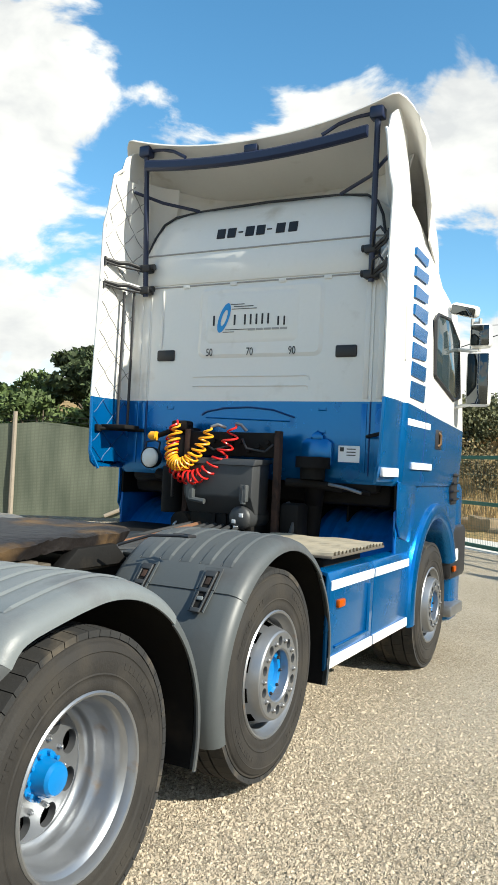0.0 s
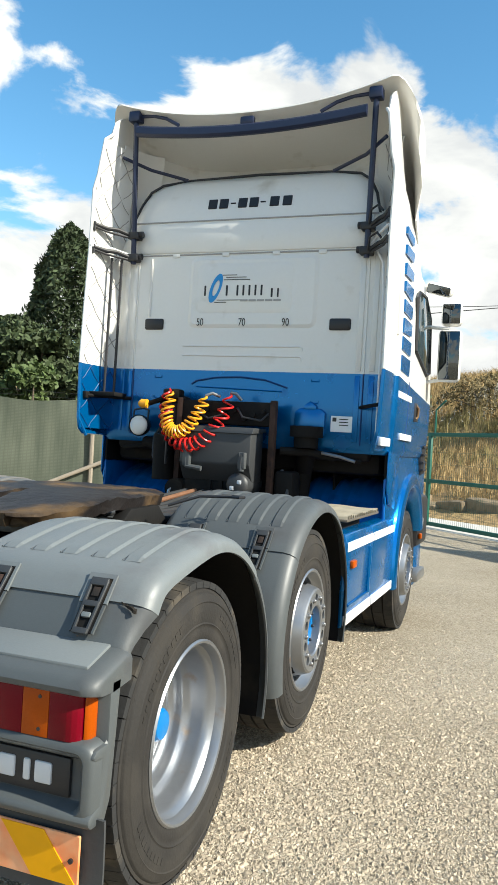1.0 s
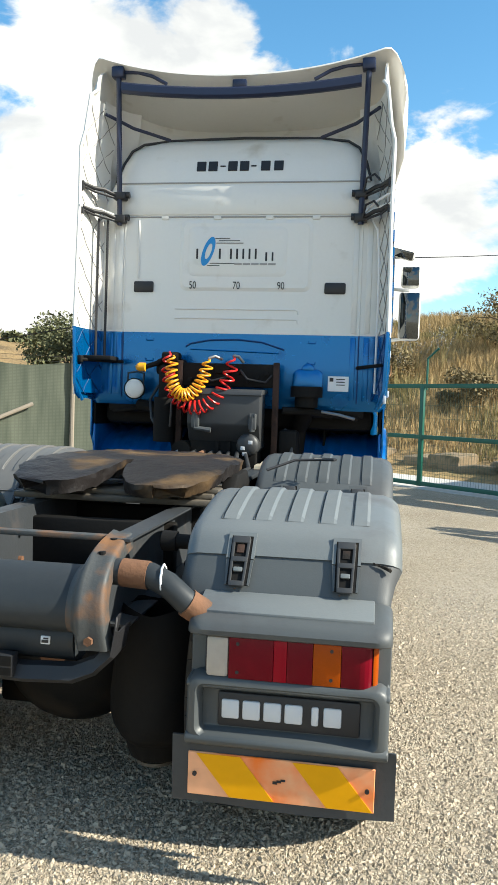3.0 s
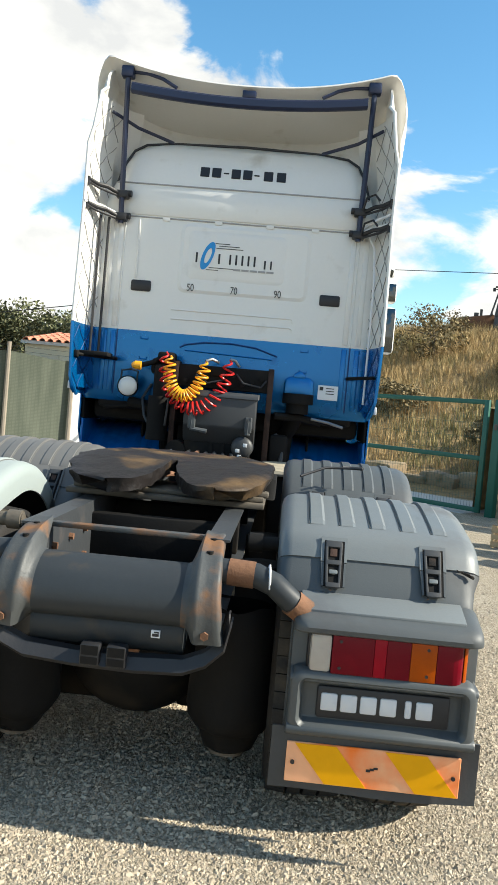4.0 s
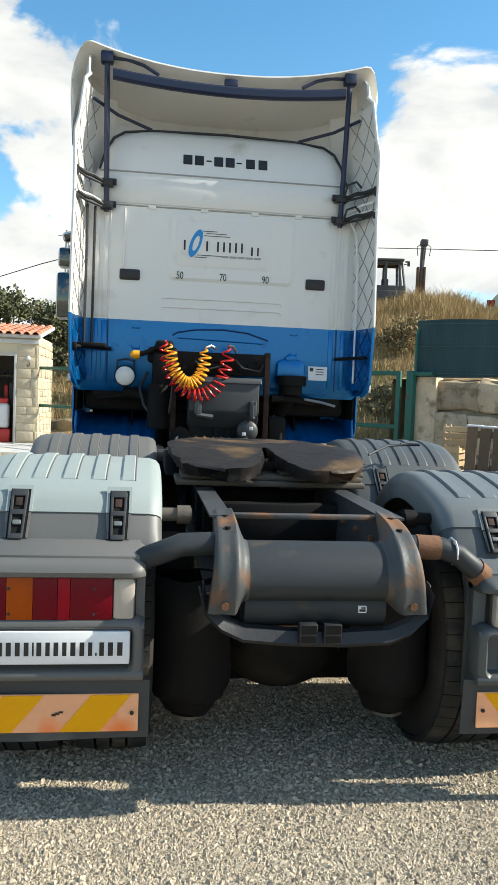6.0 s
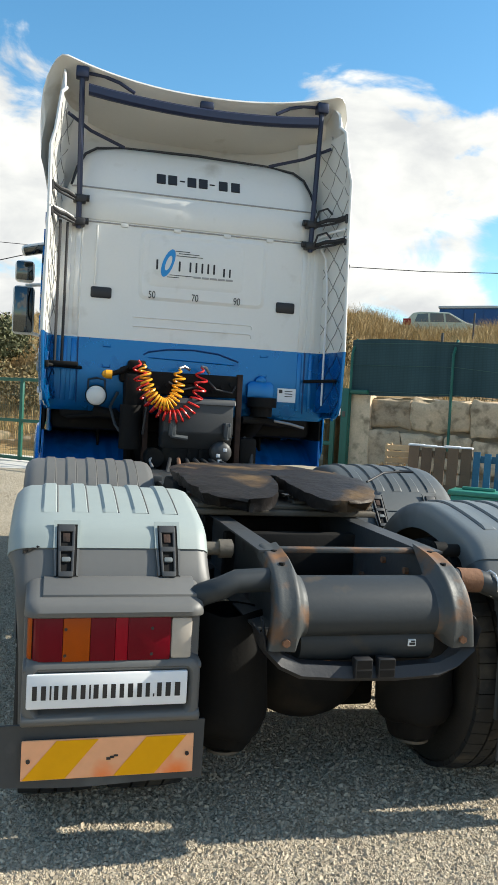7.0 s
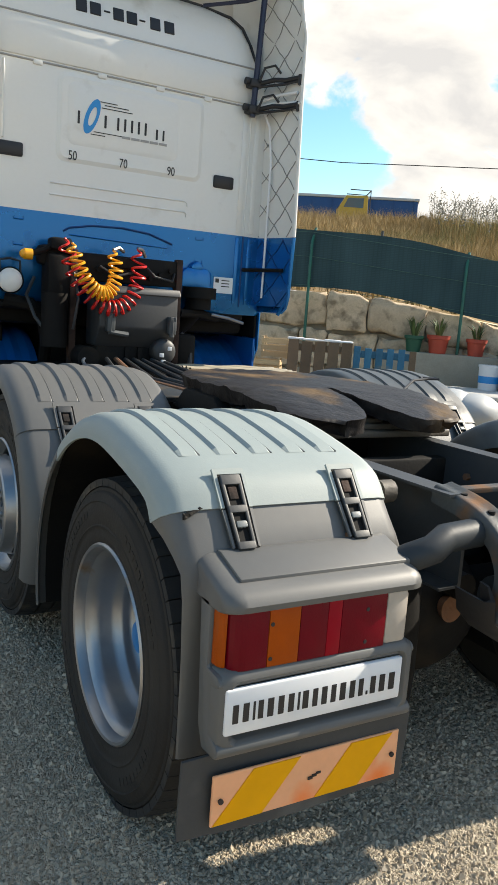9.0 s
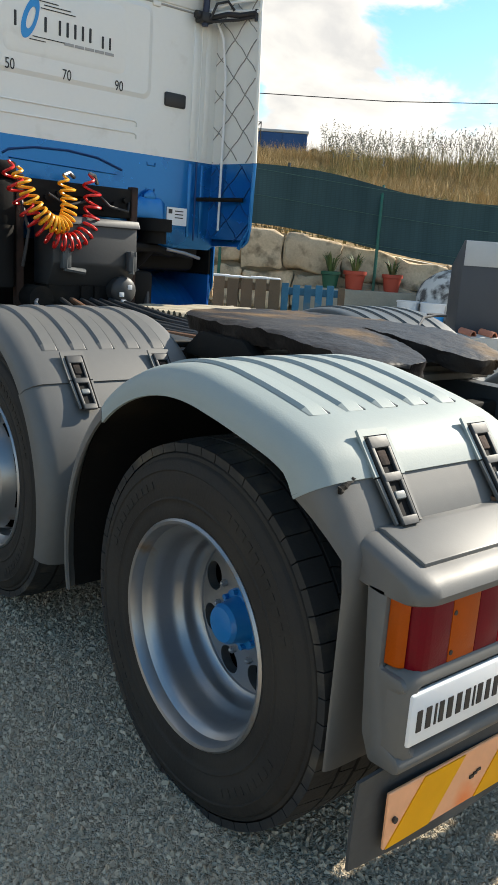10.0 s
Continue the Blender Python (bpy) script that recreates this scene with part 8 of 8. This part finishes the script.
for nm, pts in (("overhead_cable", [(-6, 46, 10.5), (-1.27, 42.0, 9.77), (4.9, 37.0, 8.95), (11.0, 32.15, 8.33), (14.5, 29.35, 7.95), (17.92, 26.65, 7.75), (22.9, 22.67, 7.78), (30, 17.0, 8.2)]), ("overhead_cable", [(-20, 27.5, 1.5 + 1.2), (-7.46, 28, 5.01), (-4.58, 28, 6.08), (-2.2, 28.6, 6.95), (1.6, 33.0, 8.1), (4.9, 37.0, 8.95)])):
    ob = thing(nm, "thin black overhead cable against the sky", "cable", "overhead cables")
    bm = B()
    tube(bm, pts, 0.018, 5)
    part("strand", bm, M_CABLE, ob)


# ---- trees and grass ----
def leaf_cloud(name, m, parent, pts, size, seed, flat=0.6):
    """Many small leaf clumps; pts: (position, spread)."""
    rnd = np.random.RandomState(seed)
    n = len(pts)
    c = np.array(pts)
    k = 3
    v = np.zeros((n, k, 3))
    a = rnd.normal(size=(n, 3))
    a /= np.linalg.norm(a, axis=1)[:, None]
    b = np.cross(a, rnd.normal(size=(n, 3)))
    b /= np.linalg.norm(b, axis=1)[:, None]
    s = size * rnd.uniform(0.5, 1.3, size=(n, 1))
    v[:, 0] = c - a * s
    v[:, 1] = c + b * s * flat
    v[:, 2] = c + a * s
    w = c - b * s * flat
    verts = np.concatenate([v, w[:, None]], axis=1).reshape(-1, 3)
    me = bpy.data.meshes.new(name)
    me.from_pydata(verts.tolist(), [], [(4 * i, 4 * i + 1, 4 * i + 2, 4 * i + 3) for i in range(n)])
    me.materials.append(m)
    ob = new(name, me)
    ob.parent = parent
    return ob


def limbs(parent, base, tips, r, name="trunk"):
    bm = B()
    b = Vector(base)
    top = Vector(tips[0])
    tube(bm, [b, b.lerp(top, 0.35) + Vector((0.05, 0.02, 0)), b.lerp(top, 0.7), top], [r, r * 0.75, r * 0.45, r * 0.12], 8)
    for k, t in enumerate(tips[1:]):
        t = Vector(t)
        s = b.lerp(top, 0.3 + 0.5 * k / max(1, len(tips) - 1))
        tube(bm, [s, s.lerp(t, 0.5) + Vector((0, 0, 0.1)), t], [r * 0.4, r * 0.25, r * 0.08], 6)
    return part(name, bm, M_BARK, parent)


def cypress(x, y, h, rad, z0=0.0):
    ob = thing("cypress_tree", "tall dark green columnar cypress behind the fence", "tree")
    limbs(ob, (x, y, z0), [(x, y, z0 + h * 0.92)], 0.16)
    rnd = np.random.RandomState(4)
    pts = []
    while len(pts) < 24000:
        f = rnd.uniform(0.02, 1)
        prof = (min(1, f / 0.12) ** 0.6) * max(0.0, 1 - (max(0, f - 0.35) / 0.65) ** 2.2) ** 0.6
        a = rnd.uniform(0, 6.2832)
        lump = 0.78 + 0.30 * noise.noise(Vector((math.cos(a) * 2.2, math.sin(a) * 2.2, f * 9)))
        r = rad * prof * lump * rnd.uniform(0.72, 1.03) if prof > 0 else 0
        pts.append((x + r * math.cos(a), y + r * math.sin(a), z0 + f * h + 0.12 * rnd.normal()))
    leaf_cloud("crown", M_LEAF_D, ob, pts, 0.15, 5, 0.35)


def clumpy(name, label, x, y, z0, h, rad, n, m, seed, clumps=16, flat=0.55, leaf=0.13, low=0.25):
    ob = thing(name, label, "tree" if "tree" in name else "bush")
    rnd = np.random.RandomState(seed)
    cs = []
    for k in range(clumps):
        a = rnd.uniform(0, 6.2832)
        f = rnd.uniform(low, 0.95)
        rr = rad * rnd.uniform(0.25, 0.85) * (1 - 0.5 * max(0, f - 0.5))
        cs.append((x + rr * math.cos(a), y + rr * math.sin(a), z0 + f * h, rad * rnd.uniform(0.25, 0.5)))
    limbs(ob, (x, y, z0 - 0.2), [(x, y, z0 + h * 0.85)] + [c[:3] for c in cs[:8]], 0.05 * h ** 0.8)
    pts = []
    for k in range(n):
        c = cs[rnd.randint(len(cs))]
        d = rnd.normal(size=3)
        d /= np.linalg.norm(d)
        r = c[3] * rnd.uniform(0.55, 1.05)
        pts.append((c[0] + d[0] * r, c[1] + d[1] * r, c[2] + d[2] * r * flat))
    leaf_cloud("crown", m, ob, pts, leaf, seed + 1)
    return ob


cypress(-15.6, 24.8, 9.7, 2.1)
clumpy("pine_tree", "dark spreading pine behind the fence", -13.6, 19.6, 0, 5.1, 2.2, 14000, M_LEAF_P, 11, 18, 0.35, 0.13, 0.5)
clumpy("pine_tree", "dark pine with an uneven crown behind the fence", -15.8, 22.0, 0, 5.8, 1.4, 6000, M_LEAF_P, 12, 14, 0.45, 0.13, 0.4)
clumpy("leafy_tree", "light green broadleaf tree behind the fence", -17.0, 19.2, 0, 4.6, 2.0, 11000, M_LEAF, 13, 14, 0.7, 0.12, 0.3)
clumpy("leafy_bush", "light green bush over the fence top", -11.6, 17.4, 0, 3.4, 1.6, 8000, M_LEAF, 14, 14, 0.7, 0.10, 0.3)
clumpy("leafy_bush", "light green bush over the fence top", -14.0, 17.2, 0, 3.5, 1.8, 8000, M_LEAF, 15, 14, 0.7, 0.10, 0.3)
clumpy("olive_bush", "grey-green scrub behind the shed", -8.6, 30.0, 0, 4.6, 2.6, 16000, M_LEAF_O, 16, 26, 0.6, 0.08, 0.3)
clumpy("olive_bush", "grey-green scrub behind the shed", -4.0, 31.0, 0, 4.8, 2.6, 16000, M_LEAF_O, 17, 26, 0.6, 0.08, 0.3)
clumpy("olive_bush", "grey-green scrub behind the shed", -13.0, 33.0, 0, 5.2, 3.0, 16000, M_LEAF_O, 19, 26, 0.6, 0.09, 0.3)
clumpy("slender_tree", "thin light tree with an airy crown behind the shed", -5.9, 28.6, 0, 5.4, 1.1, 1800, M_LEAF_O, 18, 18, 0.9, 0.09, 0.45)
clumpy("slender_tree", "thin light tree with an airy crown behind the shed", -4.3, 29.2, 0, 4.9, 0.9, 1200, M_LEAF_O, 20, 14, 0.9, 0.09, 0.5)
for k, (u, d, h) in enumerate(((-9.5, 14.5, 1.9), (-11.5, 10.0, 1.3), (-7.0, 8.0, 1.1), (-13.5, 6.5, 1.5), (-5.0, 12.5, 1.2), (-15.5, 12.0, 1.6), (-3.0, 6.5, 0.9))):
    p = wall_pt(u, d)
    clumpy("scrub_bush", "thin brown-green scrub on the dry bank", p.x, p.y, slope_z(u, d) - 0.1, h, 0.9 * h, 2600, M_SCRUB, 50 + k, 14, 0.7, 0.06, 0.15)
for k, (x, y) in enumerate(((-25, 55), (-31, 58), (-37, 52), (-19, 57), (-27, 62), (-12, 50))):
    clumpy("far_bush", "dark scrub on the distant hill", x, y, 4.5 + 0.5 * (k % 3), 2.2, 2.6, 1500, M_LEAF_O, 30 + k, 12, 0.5, 0.25, 0.2)


def blades(name, label, m, spots, h0, h1, w, per, seed, bend=0.35):
    """Tufts of thin bent blades at (x, y, z, scale)."""
    rnd = np.random.RandomState(seed)
    verts, faces = [], []
    for x, y, z, s in spots:
        for _ in range(per):
            a = rnd.uniform(0, 6.2832)
            o = rnd.uniform(0, 0.14)
            px, py = x + o * math.cos(a), y + o * math.sin(a)
            h = rnd.uniform(h0, h1) * s
            bx, by = bend * h * math.cos(a) * rnd.uniform(0.2, 1), bend * h * math.sin(a) * rnd.uniform(0.2, 1)
            wx, wy = -math.sin(a + 1) * w, math.cos(a + 1) * w
            i = len(verts)
            verts += [(px - wx, py - wy, z - 0.05), (px + wx, py + wy, z - 0.05), (px + bx * 0.4 + wx * 0.7, py + by * 0.4 + wy * 0.7, z + h * 0.6), (px + bx * 0.4 - wx * 0.7, py + by * 0.4 - wy * 0.7, z + h * 0.6), (px + bx, py + by, z + h)]
            faces += [(i, i + 1, i + 2, i + 3), (i + 3, i + 2, i + 4)]
    me = bpy.data.meshes.new(name)
    me.from_pydata(verts, [], faces)
    me.materials.append(m)
    return tagged(new(name, me), label, "grass", kind="stuff")


rnd = np.random.RandomState(77)
spots, green, tall = [], [], []
for _ in range(24000):
    u, d = rnd.uniform(-26, 17), 0.5 + 20.8 * rnd.uniform() ** 0.8
    if u < -0.6 and d < 4.0:
        continue
    p = wall_pt(u, d)
    q = (p.x, p.y, slope_z(u, d), rnd.uniform(0.6, 1.2))
    pick = noise.noise(Vector((u * 0.35, d * 0.35, 9)))
    (green if pick > 0.22 + 0.1 * rnd.normal() else spots).append(q)
# taller straw on the crest, in front of the parked vehicles
crest = Vector((18.55, 26.4, 0)) - WP
for _ in range(2600):
    u, d = crest.dot(WE) + rnd.uniform(-9, 7), crest.dot(WN) - rnd.uniform(1.0, 4.0)
    p = wall_pt(u, d)
    spots.append((p.x, p.y, slope_z(u, d), rnd.uniform(1.0, 1.9)))
blades("dry_grass", "tall dry straw-coloured grass covering the bank", M_STRAW, spots, 0.15, 0.5, 0.009, 8, 3, 0.8)
blades("green_grass", "patches of greenish grass on the bank", M_STRAW_G, green, 0.12, 0.42, 0.010, 8, 4, 0.8)
reeds = []
for _ in range(420):
    u, d = rnd.uniform(4.8, 16), rnd.uniform(13, 20.5)
    p = wall_pt(u, d)
    reeds.append((p.x, p.y, slope_z(u, d), rnd.uniform(0.8, 1.25)))
for _ in range(70):
    u, d = rnd.uniform(-16, -10), rnd.uniform(9, 14)
    p = wall_pt(u, d)
    reeds.append((p.x, p.y, slope_z(u, d), rnd.uniform(0.7, 1.1)))
blades("reed_stalks", "tall thin reed stalks on the bank", M_STRAW_G, reeds, 0.6, 1.15, 0.009, 6, 6, 0.3)
pl = []
for x, y, z, s in reeds:
    for _ in range(2):
        a = rnd.uniform(0, 6.2832)
        h = rnd.uniform(0.8, 1.25) * s
        lx, ly = 0.15 * math.cos(a), 0.15 * math.sin(a)
        for j in range(9):
            f = j / 8
            pl.append((x + lx * (1 + f) + rnd.normal() * 0.02, y + ly * (1 + f) + rnd.normal() * 0.02, z + h - 0.2 + 0.4 * f))
ob = leaf_cloud("reed_plumes", M_PLUME, None, pl, 0.055, 8, 0.3)
tagged(ob, "feathery pale reed plumes on the bank", "grass", kind="stuff")

# low stones at the foot of the bank beyond the gate
bm = B()
rocks = thing("rock_ledge", "low ledge of rough brown rock beyond the gate", "rock ledge")
for k in range(16):
    u = -13 + 0.85 * k
    bm = B()
    p = wall_pt(u, 3.6 + 0.2 * math.sin(k))
    box(bm, -0.5, 0.5, -0.35, 0.35, -0.1, 0.40 + 0.12 * math.sin(k * 2.1), 0.08, Matrix.Translation(p) @ Matrix.Rotation(-0.68 + 0.15 * math.sin(k * 3), 4, "Z"))
    bmesh.ops.subdivide_edges(bm, edges=bm.edges[:], cuts=1, use_grid_fill=True)
    for v in bm.verts:
        v.co += noise.noise_vector(v.co * 2.2) * 0.10
    part("stone", bm, M_ROCK_B, rocks)

# ---- stones of the retaining wall ----
random.seed(21)
z0 = 0.0
for row, h in enumerate((0.52, 0.60, 0.52)):
    u = 0.24 + 0.05 * (row == 1)
    while u < 14.0:
        w = random.uniform(0.55, 1.15) if row == 2 else random.uniform(0.4, 0.95)
        hh = h * random.uniform(0.86, 1.0)
        bm = B()
        box(bm, 0.01, w - 0.01, 0, 0.34, 0.0, hh - 0.01, 0.03, seg=1)
        bmesh.ops.subdivide_edges(bm, edges=[e for e in bm.edges if e.calc_length() > 0.2], cuts=3, use_grid_fill=True)
        push = random.uniform(-0.14, 0.0)
        for v in bm.verts:
            v.co += noise.noise_vector(v.co * 2.6 + Vector((u * 3, row * 7, 0))) * 0.085
            v.co += noise.noise_vector(v.co * 7 + Vector((u * 3, row * 7, 0))) * 0.042
            v.co.z = (v.co.z + z0) * wall_top(u + v.co.x) / 1.64 - z0
        m = Matrix.Translation(WP) @ Matrix.Rotation(math.atan2(WE.y, WE.x), 4, "Z") @ Matrix.Translation((u, push, z0))
        bmesh.ops.transform(bm, matrix=m, verts=bm.verts)
        part("stone", bm, M_STONE, wall, smooth=0.9)
        u += w
    z0 += h

# stone slabs of the shed's cladding
random.seed(5)


def slabs(lo, hi, z1, place):
    z = 0.03
    while z < z1 - 0.1:
        h = min(random.uniform(0.16, 0.34), z1 - z)
        x = lo
        while x < hi - 0.06:
            w = min(random.uniform(0.22, 0.55), hi - x)
            j = [random.uniform(-0.02, 0.02) for _ in range(8)]
            q = [(x + 0.012 + j[0] * 0.5, z + 0.012 + j[1] * 0.5), (x + w - 0.012 + j[2] * 0.5, z + 0.012 + j[3] * 0.5), (x + w - 0.012 + j[4] * 0.5, z + h - 0.012 + j[5] * 0.5), (x + 0.012 + j[6] * 0.5, z + h - 0.012 + j[7] * 0.5)]
            place(q, random.uniform(0.012, 0.03))
            x += w
        z += h


def front_slab(q, t):
    bm = B()
    prism(bm, q, "y", hy0 - t, hy0 - 0.001, 0.006)
    part("slab", bm, M_SLAB, sw)


def side_slab(q, t):
    bm = B()
    prism(bm, q, "x", hx1 + 0.001, hx1 + t, 0.006)
    part("slab", bm, M_SLAB, sw)


slabs(dx1 + 0.065, hx1, 2.40, front_slab)
slabs(hx0, dx0 - 0.065, 2.40, front_slab)
slabs(hy0, hy1, 2.55, side_slab)

# ---- loose gravel ----
rnd = np.random.RandomState(9)
# a chip: four feet and a ridge of two points
iv = np.array([(-1, -0.8, -0.5), (1, -0.8, -0.5), (1, 0.8, -0.5), (-1, 0.8, -0.5), (-0.45, 0.1, 0.75), (0.5, -0.1, 0.75)])
fi = np.array([(0, 1, 5), (0, 5, 4), (2, 3, 4), (2, 4, 5), (1, 2, 5), (3, 0, 4)])
n = 880000
px = rnd.uniform(-5.0, 5.8, n)
py = rnd.uniform(-2.5, 7.5, n)
keep = rnd.uniform(size=n) < np.clip(1.9 - 0.34 * np.hypot(px * 0.86 + 0.25, py + 0.3), 0.05, 1)
rim = np.minimum(np.minimum(px + 5.0, 5.8 - px), np.minimum(py + 2.5, 7.5 - py))
keep &= rnd.uniform(size=n) < np.clip(rim / 1.1, 0, 1) ** 1.3
px, py = px[keep], py[keep]
n = len(px)
sz = rnd.lognormal(math.log(0.0043), 0.34, n).clip(0.0025, 0.0105)
rot = rnd.uniform(0, 6.2832, n)
jig = 1 + 0.30 * rnd.normal(size=(n, len(iv), 1)).clip(-1.5, 1.5)
sc = np.stack([rnd.uniform(0.8, 1.5, n), rnd.uniform(0.7, 1.1, n), rnd.uniform(0.5, 0.95, n)], 1)
vv = iv[None] * jig * sc[:, None] * sz[:, None, None]
cx, sx = np.cos(rot)[:, None], np.sin(rot)[:, None]
xx = vv[..., 0] * cx - vv[..., 1] * sx + px[:, None]
yy = vv[..., 0] * sx + vv[..., 1] * cx + py[:, None]
zz = vv[..., 2] + (sz * 0.36)[:, None]
allv = np.stack([xx, yy, zz], -1).reshape(-1, 3)
allf = (fi[None] + (np.arange(n) * len(iv))[:, None, None]).reshape(-1, 3)
me = bpy.data.meshes.new("loose_gravel")
me.from_pydata(allv.tolist(), [], allf.tolist())
me.materials.append(M_PEBBLE)
tagged(new("loose_gravel", me), "loose crushed limestone chips", "gravel", kind="stuff")
